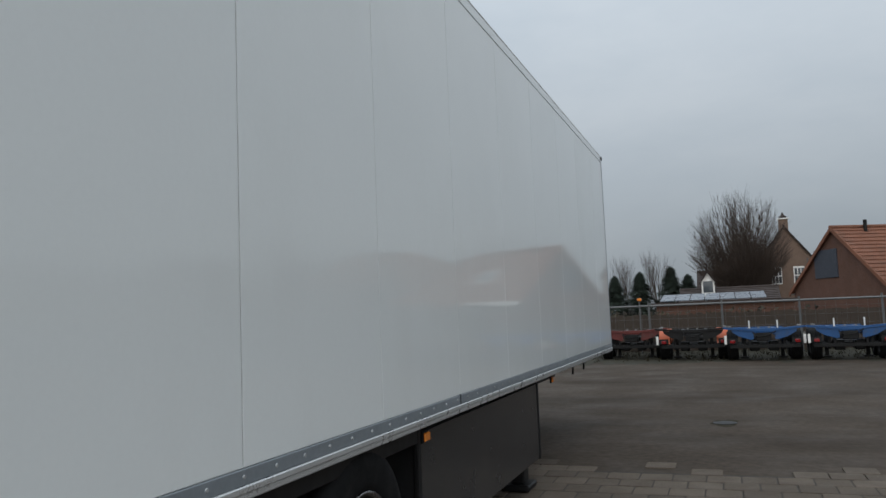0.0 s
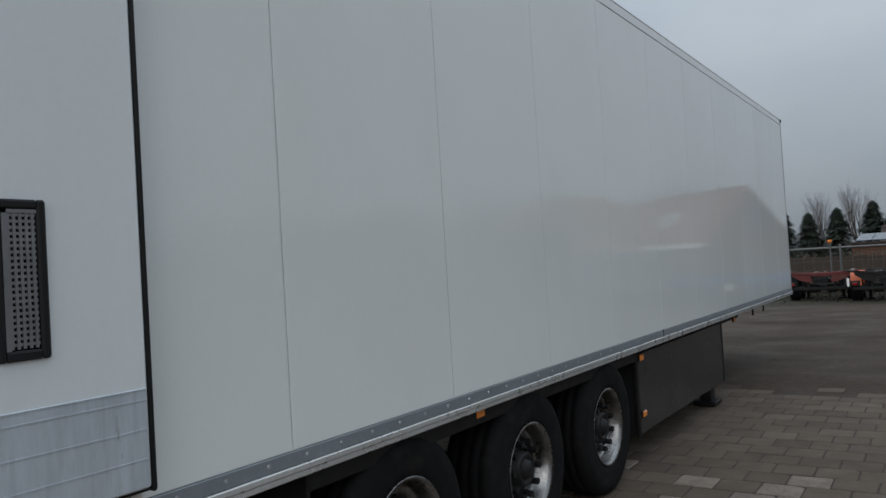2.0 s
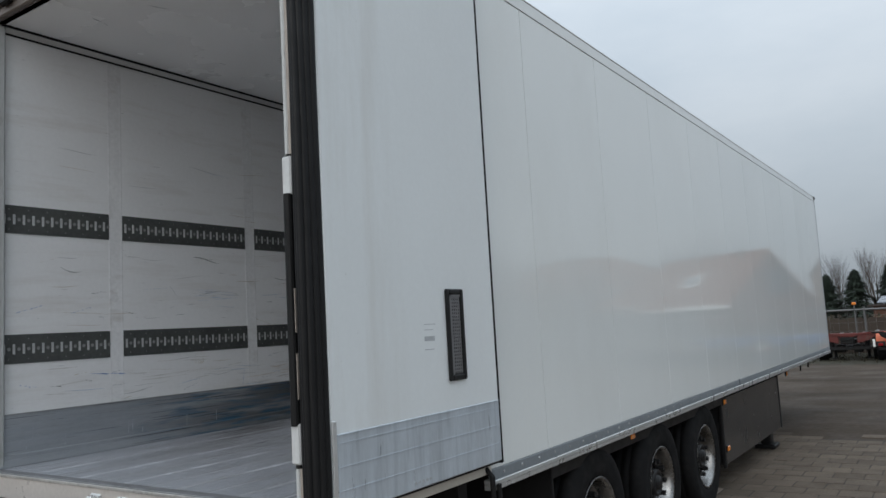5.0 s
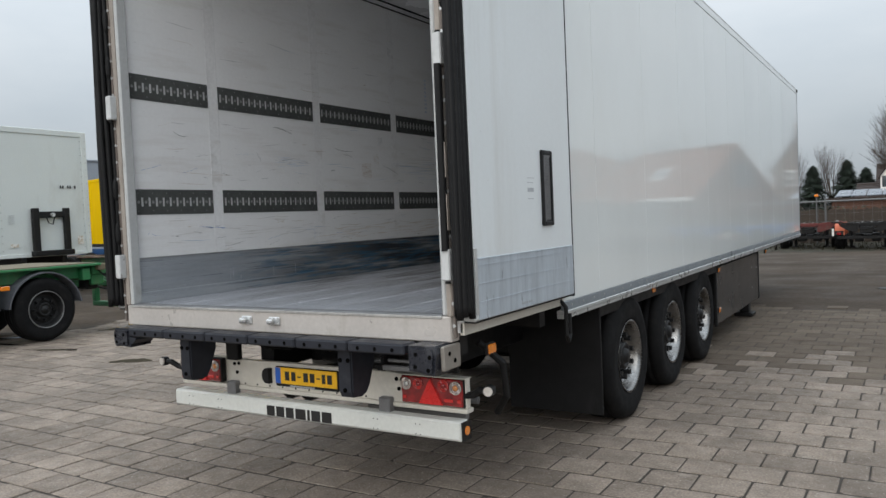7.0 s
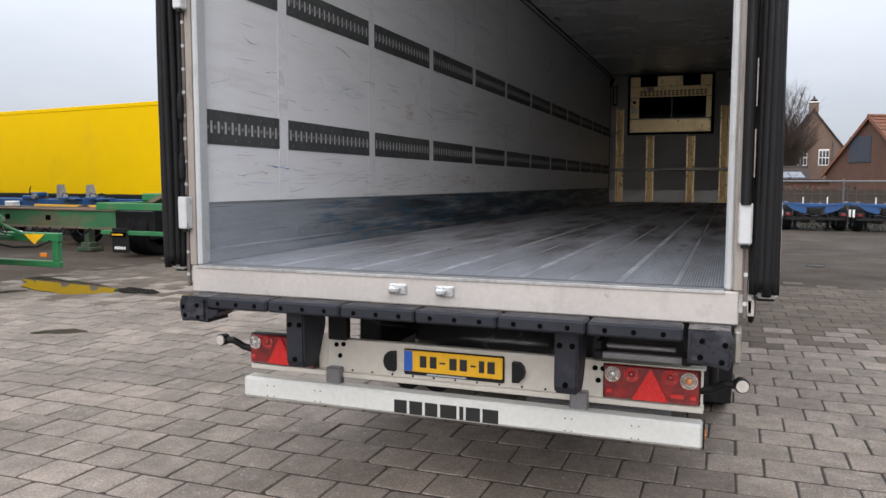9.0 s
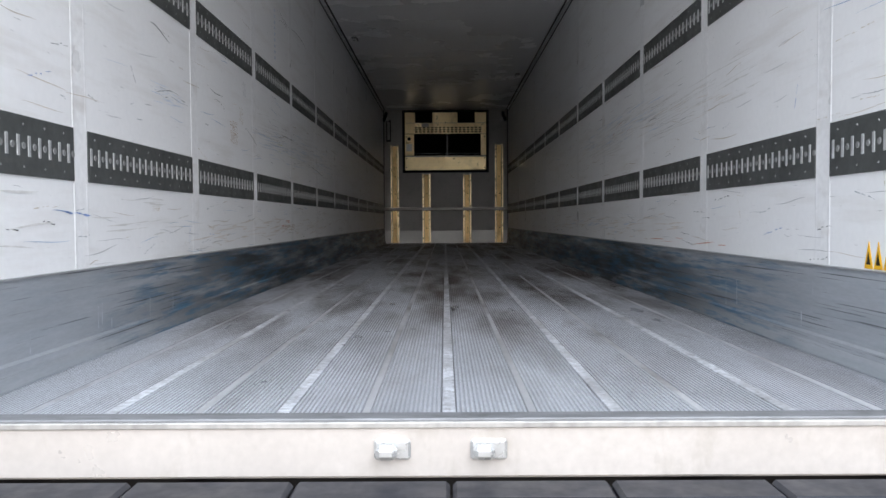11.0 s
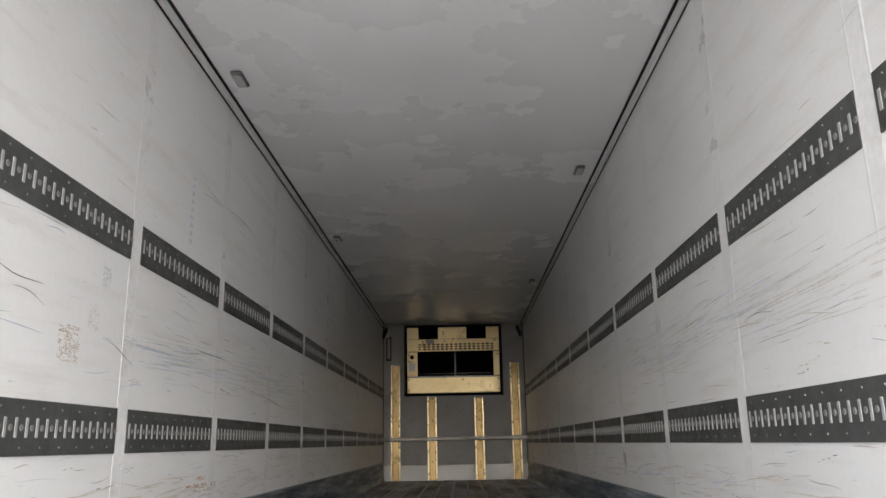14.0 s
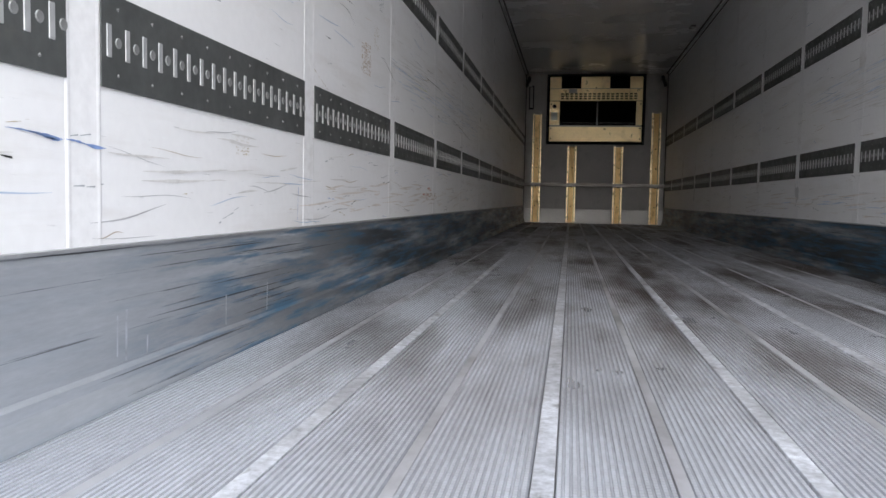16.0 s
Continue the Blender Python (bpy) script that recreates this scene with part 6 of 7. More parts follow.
ff = part("front_frame", boxes(((0.02, 0.90, 1.22), (0.12, 1.06, 2.30)), ((0.02, 1.68, 1.22), (0.12, 1.82, 2.30)), ((0.02, 1.0, 2.08), (0.10, 1.75, 2.22)), ((0.02, 0.86, 1.2), (0.18, 1.86, 1.32)), bevel=0.015), M_BLACK, wb, "black steel front frame")
part("coupling", rods(((0.10, 1.38, 2.14), (0.14, 1.38, 2.14), 0.05)), M_RAIL_EDGE, ff)
part("hose_loop", bent([(0.10, 1.22, 2.10), (0.13, 1.26, 1.95), (0.13, 1.36, 1.92), (0.12, 1.42, 2.08)], 0.014), M_RUBBER, ff)
part("sticker", boxes(((0.0205, 0.40, 1.42), (0.023, 0.58, 1.50))), M_BROWN_MARK, bd)
part("sticker", boxes(((0.0205, 2.05, 1.42), (0.023, 2.2, 1.62))), M_BROWN_MARK, bd)
part("grey_print", boxes(*[((0.0205, 0.38, 1.95 + 0.045 * i), (0.022, 0.52, 1.962 + 0.045 * i)) for i in range(5)]), M_PRINT_GREY, bd)
part("unit_mark", boxes(*[((0.0205, 1.66 + 0.062 * i, 2.76), (0.023, 1.70 + 0.062 * i, 2.83)) for i in range(7) if i not in (2, 5)]), M_PRINT, bd)
for y in (0.7, 1.7):
    part("chassis_beam", boxes(((-11.0, y - 0.06, 0.92), (0.0, y + 0.06, 1.21)), bevel=0.01), M_BLACK, wb)
for x in (-9.2, -7.9):
    for s, y in ((-1, 0.3), (1, 2.1)):
        ty = part("tyre", TYRE_ME, None, wb)
        ty.matrix_local = pose(x, y, 0.5, 0, 0, 90 * s)
for y in (0.7, 1.7):
    part("landing_leg", boxes(((-1.6, y - 0.07, 0.05), (-1.46, y + 0.07, 0.95)), ((-1.7, y - 0.14, 0.0), (-1.36, y + 0.14, 0.06)), bevel=0.01), M_BLACK, wb)

# yellow box body on a blue chassis
yb = thing("yellow_box_trailer", "plain bright yellow box trailer", "trailer", pose(-22.6, 14.6, 0, 0, 0, -8.06))
bd = part("box_body", boxes(((-1.2, 0, 1.24), (13.6, 2.5, 3.68)), bevel=0.02), M_YELLOW, yb)
part("roof_rail", boxes(((-1.2, -0.015, 3.60), (13.6, 0.03, 3.71)), bevel=0.01), M_YELLOW, bd)
part("base_rail", boxes(((-1.2, -0.02, 1.14), (13.6, 0.05, 1.25)), bevel=0.01), M_BLACK, bd)
part("end_rail", boxes(((-1.22, -0.02, 1.2), (-1.15, 0.05, 3.7)), bevel=0.01), M_YELLOW, bd)
for y in (0.7, 1.8):
    part("chassis_beam", boxes(((0.3, y - 0.06, 0.85), (13.2, y + 0.06, 1.23)), bevel=0.01), M_BLUE, yb)
for x in (1.6, 2.9):
    for s, y in ((-1, 0.3), (1, 2.2)):
        ty = part("tyre", TYRE_ME, None, yb)
        ty.matrix_local = pose(x, y, 0.5, 0, 0, 90 * s)
for y in (0.7, 1.8):
    part("landing_leg", boxes(((11.0, y - 0.07, 0.05), (11.14, y + 0.07, 0.9)), ((10.9, y - 0.14, 0.0), (11.24, y + 0.14, 0.06)), bevel=0.01), M_BLACK, yb)
part("rivet_row", rods(*[((0.4 + 0.6 * i, -0.012, 3.56), (0.4 + 0.6 * i, -0.02, 3.56), 0.01) for i in range(22)], n=6), M_YELLOW, bd)

# blue flatbed with upright arms in front of it
fb = thing("blue_flatbed", "blue flatbed chassis with grey upright arms", "trailer", pose(-16.4, 12.2, 0, 0, 0, -6))
for y in (0.3, 1.2):
    part("main_beam", boxes(((-5.5, y - 0.08, 0.92), (2.9, y + 0.08, 1.13)), bevel=0.01), M_BLUE, fb)
part("striped_edge", boxes(((0.2, -0.02, 0.90), (2.85, 0.05, 1.0)), bevel=0.006), M_PLATE, fb, "yellow warning edge")
for x in (0.85, 2.0):
    part("upright_arm", prism([(x - 0.06, 1.12), (x + 0.22, 1.12), (x + 0.10, 1.32), (x + 0.03, 1.52), (x - 0.04, 1.5)], 1, 0.22, 0.4), M_GREY_PAINT, fb, "grey-blue upright arm")
wn = part("winch", boxes(((-0.55, 0.15, 1.12), (-0.05, 0.5, 1.22)), ((-0.25, 0.2, 1.20), (0.12, 0.45, 1.31)), bevel=0.02), M_BLUE, fb)
part("drum", rods(((-0.02, 0.12, 1.20), (-0.02, 0.52, 1.20), 0.075)), M_GREY_PAINT, wn)
part("handle", bent([(-0.15, 0.15, 1.22), (-0.16, 0.12, 1.36), (-0.10, 0.12, 1.46)], 0.018), M_WOOD, wn)
for xa, xb, zb in ((1.1, 1.45, 1.20), (1.52, 1.78, 1.17), (2.12, 2.42, 1.21), (2.5, 2.8, 1.18)):
    part("lock_box", boxes(((xa, 0.02, 1.125), (xb, 0.42, zb)), bevel=0.02), M_BLUE, fb, "small blue locking box")
for xa in (1.25, 2.30, 2.65):
    part("hoop", bent([(xa, 0.05, 1.17), (xa, 0.05, 1.27), (xa + 0.05, 0.05, 1.30), (xa + 0.22, 0.05, 1.28), (xa + 0.26, 0.05, 1.18)], 0.012), M_BLACK, fb)
part("chain_bar", boxes(((-5.4, -0.03, 0.86), (0.2, 0.04, 0.93)), bevel=0.01), M_BLACK, fb)
part("white_block", boxes(((-0.98, -0.06, 0.90), (-0.68, 0.2, 1.07)), bevel=0.02), M_TRIM, fb)
for x in (-4.4, 2.2):
    for s, y in ((-1, 0.0), (1, 1.5)):
        ty = part("tyre", TYRE_ME, None, fb)
        ty.matrix_local = pose(x, y, 0.5, 0, 0, 90 * s)

# second green chassis lying across, on its legs
gl = thing("green_lowered_chassis", "long green chassis standing on its legs", "trailer", pose(-14.8, 10.45, 0, 0, 0, -2))
for y in (0.0, 0.9):
    mb = part("main_beam", boxes(((-6.0, y - 0.045, 0.56), (3.6, y + 0.045, 0.94)), bevel=0.006), M_GREEN_RUST, gl, "rusting green main beam")
    for z0, z1 in ((0.94, 0.98), (0.52, 0.56)):
        part("beam_flange", boxes(((-6.0, y - 0.09, z0), (3.6, y + 0.09, z1)), bevel=0.006), M_RUSTY, mb, "rust-brown beam flange")
for xa in (-0.35, 1.0):
    part("beam_hole", boxes(((xa, -0.050, 0.70), (xa + 0.16, -0.040, 0.82))), M_DARK, gl)
part("rear_crossbar", boxes(((3.35, -0.76, 1.00), (5.62, -0.62, 1.15)), bevel=0.012), M_GREEN, gl)
part("side_rail", boxes(((3.35, -0.62, 1.02), (3.50, 1.2, 1.15)), bevel=0.012), M_GREEN, gl)
part("side_rail", boxes(((5.47, -0.62, 1.02), (5.62, 1.2, 1.15)), bevel=0.012), M_GREEN, gl)
part("deck_head", boxes(((3.4, 0.5, 1.16), (7.2, 1.5, 1.33)), bevel=0.02), M_GREEN, gl)
part("brace", prism([(4.3, 1.155), (4.5, 1.155), (4.9, 1.33), (4.7, 1.33)], 1, -0.3, 0.5), M_DECK_EDGE, gl, "pale diagonal brace")
for k in range(6):
    xa = 0.35 + 0.42 * k
    part("air_hose", bent([(xa, -0.08, 0.54), (xa + 0.06, -0.12, 0.46 - 0.02 * (k % 2)), (xa + 0.2, -0.13, 0.41 - 0.03 * (k % 3)), (xa + 0.34, -0.12, 0.46), (xa + 0.40, -0.08, 0.54)], 0.016), M_RUBBER, gl, "slack black hose loop")
part("suspension_box", boxes(((3.45, -0.35, 0.36), (4.55, 0.5, 0.98)), bevel=0.03), M_BLACK, gl, "dark axle and suspension")
part("column", boxes(((5.30, -0.82, 0.14), (5.46, -0.64, 1.00)), ((5.25, -0.80, 0.62), (5.50, -0.66, 0.98)), ((5.34, -0.84, 0.40), (5.42, -0.62, 0.56)), bevel=0.03), M_MUD_GREEN, gl, "muddy green support column")
part("column_foot", boxes(((5.20, -0.88, 0.0), (5.56, -0.54, 0.05)), ((5.25, -0.84, 0.05), (5.51, -0.60, 0.16)), bevel=0.02), M_MUD_GREEN, gl)
part("bumper_rail", boxes(((3.5, -0.80, 0.48), (5.28, -0.70, 0.57)), bevel=0.01), M_GREEN, gl)
part("flap_bracket", boxes(((5.50, -0.77, 0.56), (6.14, -0.72, 0.62)), bevel=0.008), M_BLACK, gl)
for xa in (3.82, 5.68):
    fl = part("mudflap", boxes(((xa, -0.80, 0.10), (xa + 0.46, -0.77, 0.62)), bevel=0.006), M_RUBBER, gl, "black mudflap with a pale print bar")
    for k in range(5):
        part("print_bar", boxes(((xa + 0.07 + 0.063 * k, -0.806, 0.175), (xa + 0.115 + 0.063 * k, -0.80, 0.235))), M_TRIM, fl)
    if xa > 5:
        continue
    wbd = part("warning_board", boxes(((xa - 0.02, -0.826, 0.44), (xa + 0.40, -0.806, 0.53)), bevel=0.006), M_DARK, gl, "dark board with yellow print bars")
    for k in range(6):
        part("print_bar", boxes(((xa + 0.03 + 0.052 * k, -0.830, 0.468), (xa + 0.068 + 0.052 * k, -0.826, 0.505))), M_PLATE, wbd)
    for dx in (0.06, 0.40):
        ty = part("tyre", TYRE_ME, None, gl)
        ty.matrix_local = pose(xa + dx, 0.05, 0.5)
for x in (2.1,):
    part("support_leg", boxes(((x - 0.08, 0.1, 0.08), (x + 0.08, 0.28, 0.6)), ((x - 0.22, 0.0, 0.0), (x + 0.22, 0.4, 0.09)), ((x - 0.14, 0.05, 0.09), (x + 0.14, 0.33, 0.2)), bevel=0.012), M_MUD_GREEN, gl, "mud-dark support leg on a foot plate")
for x in (-4.8, -3.5):
    for s, y in ((-1, -0.1), (1, 1.0)):
        ty = part("tyre", TYRE_ME, None, gl)
        ty.matrix_local = pose(x, y, 0.5, 0, 0, 90 * s)
for i in range(5):
    part("air_hose", bent([(-1.0 + 0.55 * i, -0.1, 0.52), (-0.85 + 0.55 * i, -0.12, 0.38), (-0.6 + 0.55 * i, -0.12, 0.36), (-0.45 + 0.55 * i, -0.1, 0.52)], 0.018), M_RUBBER, gl)

# dark hatchback behind the chassis
car = thing("hatchback_car", "black hatchback car parked behind the green chassis", "car", pose(-11.40, 12.0, 0) @ Matrix.Diagonal((1, 1, 0.86, 1)))
out = [(0.0, 0.30), (-0.02, 0.62), (0.06, 0.92), (0.28, 1.02), (0.62, 1.40), (1.1, 1.47), (2.2, 1.44), (2.9, 1.02), (4.0, 0.86), (4.15, 0.55), (4.1, 0.28)]
part("car_body", prism(out, 0, -0.86, 0.86), M_CAR, car)
part("rear_window", prism([(0.27, 1.05), (0.29, 1.06), (0.605, 1.385), (0.585, 1.375)], 0, -0.66, 0.66), M_GLASS, car)
part("bumper", boxes(((-0.88, -0.08, 0.30), (0.88, 0.10, 0.54)), bevel=0.04), M_CAR, car)
for s in (-1, 1):
    lp = part("tail_light", boxes((((0.60) * s - 0.25, -0.05, 0.59), ((0.60) * s + 0.25, 0.08, 0.78)), bevel=0.03), M_RED_LENS, car)
    part("clear_lens", boxes(((0.66 * s - 0.07, -0.056, 0.64), (0.66 * s + 0.07, -0.045, 0.74)), bevel=0.004), M_CLEAR_LENS, lp)
    for y in (0.75, 3.35):
        ty = part("tyre", lathe([(-0.1, 0.2), (-0.11, 0.28), (-0.09, 0.31), (0.09, 0.31), (0.11, 0.28), (0.1, 0.2), (0.08, 0.19), (0.07, 0.02)], "x", 28), M_TYRE, car, smooth=True)
        ty.matrix_local = pose(0.80 * s, y, 0.31)

# grey hall far off
hall = thing("grey_hall", "plain grey industrial hall in the distance", "building", pose(-52, 8.0, 0, 0, 0, 0))
part("wall", boxes(((0, 0, 0), (3.2, 26.0, 7.0))), M_GREY_WALL, hall)
part("roof", boxes(((-0.1, -0.1, 7.0), (3.3, 26.1, 7.15)), bevel=0.03), M_GREY_WALL, hall)

# ---- fence, houses and trees behind the yard ----
fence = thing("yard_fence", "galvanised wire fence with a top rail", "fence", pose(0, 29, 0))
for i in range(22):
    x = -16 + i * 2.35
    part("post", rods(((x, 0, 0), (x, 0, 1.78), 0.035), n=8), M_GALV, fence)
part("top_rail", rods(((-16, 0, 1.66), (33.5, 0, 1.66), 0.036), n=8), M_GALV, fence)
part("mid_rail", rods(((-16, 0, 0.62), (33.5, 0, 0.62), 0.02), n=6), M_GALV, fence)
bm = bmesh.new()
for i in range(165):
    rod(bm, (-16 + i * 0.3, 0, 0.05), (-16 + i * 0.3, 0, 1.66), 0.004, n=3, caps=False)
for z in (0.3, 0.9, 1.2, 1.45):
    rod(bm, (-16, 0, z), (33.5, 0, z), 0.004, n=3, caps=False)
part("wire_mesh", bm, M_GALV, fence)
for x, y, z in ((0.15, 29.0, 1.84), (-1.75, 29.0, 1.7)):
    fl = thing("fence_lamp", "small orange lamp on a fence post", "lamp", pose(x, y - 0.02, 0), "fence lamps")
    part("pole", rods(((0, 0, 0), (0, 0, z), 0.025), n=8), M_GALV, fl)
    part("lamp_head", boxes(((-0.07, -0.06, z), (0.07, 0.06, z + 0.10)), bevel=0.02), M_AMBER, fl)
random.seed(5)
screen = thing("timber_screen", "weathered brown board screen behind the fence", "fence", pose(0, 30.6, 0))
for i in range(96):
    x = -15 + i * 0.245
    part("board", boxes(((x, -0.012 * (i % 2), 0.0), (x + 0.235, 0.02, 1.30 + 0.06 * random.random()))), M_WOOD, screen)
panels = thing("sheet_fence", "dark grey sheet metal fence panels", "fence", pose(0, 31.0, 0))
for i in range(11):
    x = 8.7 + i * 2.3
    pn = part("sheet_panel", boxes(((x, 0, 0.0), (x + 2.26, 0.05, 1.98)), bevel=0.01), M_DARK_PANEL, panels)
    part("rib_set", boxes(*[((x + 0.02, -0.012, z), (x + 2.24, 0.002, z + 0.03)) for z in (0.25, 0.5, 0.75, 1.0, 1.25, 1.5, 1.75)]), M_DARK_PANEL, pn)
    part("post", boxes(((x - 0.05, -0.03, 0.0), (x + 0.0, 0.06, 2.1)), bevel=0.01), M_GREY_PAINT, panels)


def leafy(bm, centre, size, count, leaf, rng):
    for _ in range(count):
        while True:
            p = Vector((rng.uniform(-1, 1), rng.uniform(-1, 1), rng.uniform(-1, 1)))
            if p.length < 1:
                break
        c = Vector(centre) + Vector((p.x * size[0], p.y * size[1], p.z * size[2]))
        u = Vector((rng.gauss(0, 1), rng.gauss(0, 1), rng.gauss(0, 1))).normalized() * leaf
        w = u.orthogonal().normalized() * leaf * 0.6
        bm.faces.new([bm.verts.new(c + q) for q in (-u, w, u, -w)])


verge = bmesh.new()
rng = random.Random(3)
for i in range(150):
    x = -15 + i * 0.35
    ya, yb_ = 25.0 + rng.uniform(-0.7, 0.7), 30.4
    vs = [verge.verts.new(p) for p in ((x, ya, -0.0155), (x + 0.35, ya, -0.0155), (x + 0.35, yb_, 0.03), (x, yb_, 0.03))]
    verge.faces.new(vs)
bmesh.ops.remove_doubles(verge, verts=verge.verts, dist=0.01)
tagged(part("verge", verge, M_VERGE, None), "mossy strip of verge along the fence", "grass", kind="structure")
grass = bmesh.new()
for i in range(3000):
    p = Vector((rng.uniform(-12, 26), 25.2 + 5.1 * rng.random() ** 0.6, 0.0))
    h = rng.uniform(0.03, 0.12)
    grass.faces.new([grass.verts.new(p + Vector(q)) for q in ((-0.02, 0, 0), (0.02, 0, 0), (rng.uniform(-0.05, 0.05), rng.uniform(-0.05, 0.05), h))])
tagged(part("grass", grass, M_VERGE, None), "short rough grass along the fence", "grass", kind="stuff")


def hedge(label, x0, x1, m, h, rng, uneven=0.0, step=0.55, leaf=0.10):
    """A row of leafy clumps; uneven: by what share its top line rises and falls."""
    t = thing("hedge", label, "hedge", m, "hedges")
    bm = bmesh.new()
    x = x0
    while x < x1:
        f = 1 + uneven * (0.5 * math.sin(x * 0.21) + 0.3 * math.sin(x * 0.53 + 2.0) + 0.35 * math.sin(x * 0.083 + 1.0))
        leafy(bm, (x, 0, h * f * 0.5), (0.7 * step / 0.55, 0.5, h * f * 0.5 * rng.uniform(0.85, 1.12)), 130, leaf, rng)
        x += step
    part("foliage", bm, M_HEDGE, t)
    part("stem_row", boxes(*[((x0 + 0.8 * i, -0.04, 0), (x0 + 0.8 * i + 0.06, 0.04, h * 0.7)) for i in range(int((x1 - x0) / 0.8))]), M_BARK, t)


hedge("brown winter hedge behind the board screen", -15, 6, pose(0, 32, 0), 1.5, rng)
hedge("thin green-brown shrubs over the sheet fence", 9, 14, pose(0, 31.8, 0), 2.1, rng)


def roof_slab(bm, p0, p1, q0, q1, steps, lift=0.05):
    """Stepped courses between the eave p0-p1 and the ridge q0-q1."""
    p0, p1, q0, q1 = (Vector(v) for v in (p0, p1, q0, q1))
    n = (p1 - p0).cross(q0 - p0).normalized()
    if n.z < 0:
        n = -n
    rows = []
    for i in range(steps):
        for f, up in ((i / steps, lift), ((i + 1) / steps, 0.012)):
            rows.append((bm.verts.new(p0.lerp(q0, f) + n * up), bm.verts.new(p1.lerp(q1, f) + n * up)))
    rows.append((bm.verts.new(q0 - n * 0.03), bm.verts.new(q1 - n * 0.03)))
    rows.append((bm.verts.new(p0 - n * 0.03), bm.verts.new(p1 - n * 0.03)))
    for (c, d), (e, f) in zip(rows, rows[1:] + rows[:1]):
        bm.faces.new((c, d, f, e))


def house(name, label, m, wide, long, eave, ridge, wall_mat, roof_mat, windows=(), courses=14, over=0.25):
    """Gable at x = 0 looking to -x; the ridge runs along +x; y from 0 to wide."""
    t = thing(name, label, "house", m)
    part("wall", prism([(0, 0), (wide, 0), (wide, eave), (wide / 2, ridge - 0.06), (0, eave)], 0, 0, long), wall_mat, t)
    k = (ridge - eave) / (wide / 2)
    for s, (ya, yb2) in (("a", (-over, wide / 2)), ("b", (wide + over, wide / 2))):
        bm = bmesh.new()
        roof_slab(bm, (-0.15, ya, eave - over * k), (long + 0.15, ya, eave - over * k), (-0.15, yb2, ridge), (long + 0.15, yb2, ridge), courses)
        rf = part("roof", bm, roof_mat, t, "tiled roof slope")
        part("gutter", rods(((-0.1, ya, eave - over * k + 0.0), (long + 0.1, ya, eave - over * k), 0.06), n=8), M_TRIM, rf)
        part("verge_board", prism([(ya, eave - over * k - 0.14), (ya, eave - over * k + 0.05), (yb2, ridge + 0.05), (yb2, ridge - 0.16)], 0, -0.19, -0.13), roof_mat, rf)
    part("ridge_cap", rods(((-0.18, wide / 2, ridge + 0.02), (long + 0.18, wide / 2, ridge + 0.02), 0.11), n=8), roof_mat, t)
    for (face, a, z, w, h, style) in windows:
        if face == "gable":
            fr = [((-0.05, a, z), (0.02, a + w, z + h))]
            gl = [((-0.06, a + 0.08, z + 0.08), (-0.045, a + w - 0.08, z + h - 0.08))]
            br = [((-0.075, a + w / 2 - 0.03, z + 0.08), (-0.058, a + w / 2 + 0.03, z + h - 0.08)), ((-0.075, a + 0.08, z + h / 2 - 0.03), (-0.058, a + w - 0.08, z + h / 2 + 0.03))]
        else:
            fr = [((a, -0.05, z), (a + w, 0.02, z + h))]
            gl = [((a + 0.08, -0.06, z + 0.08), (a + w - 0.08, -0.045, z + h - 0.08))]
            br = [((a + w / 2 - 0.03, -0.075, z + 0.08), (a + w / 2 + 0.03, -0.058, z + h - 0.08)), ((a + 0.08, -0.075, z + h / 2 - 0.03), (a + w - 0.08, -0.058, z + h / 2 + 0.03))]
        win = part("window", boxes(*fr, bevel=0.01), M_SHUTTER if style == "shutter" else M_TRIM, t, "grey shutter panel" if style == "shutter" else "white-framed window")
        if style != "shutter":
            part("pane", boxes(*gl), M_GLASS, win)
            part("glazing_bar", boxes(*br), M_TRIM, win)
        else:
            part("slat_row", boxes(*[((-0.062, a + 0.03, z + 0.06 + 0.09 * i), (-0.05, a + w - 0.03, z + 0.13 + 0.09 * i)) for i in range(int(h / 0.09) - 1)]), M_SHUTTER, win)
    return t


# the near brick house: gable towards the yard, orange pantiles
h2 = house("brick_house", "brown brick house with orange pantile roof and grey shutter", pose(10.02, 41.7, 0, 0, 0, 30), 7.0, 7.2, 2.25, 5.25, M_BRICK, M_PANTILE, (("gable", 3.35, 2.75, 1.75, 1.45, "shutter"),), 16)
part("chimney_pipe", rods(((1.6, 3.2, 5.0), (1.6, 3.2, 5.6), 0.09)), M_BLACK, h2)
sk = part("roof_window", prism([(1.3, 3.40), (2.1, 4.085), (2.05, 4.16), (1.25, 3.475)], 0, 3.6, 4.8), M_TRIM, h2, "white-framed roof window")
part("pane", prism([(1.36, 3.47), (1.98, 4.00), (1.94, 4.085), (1.32, 3.555)], 0, 3.7, 4.7), M_GLASS, sk)
part("white_board", boxes(((-0.3, -0.45, 2.02), (4.2, -0.33, 2.26)), bevel=0.01), M_TRIM, h2)


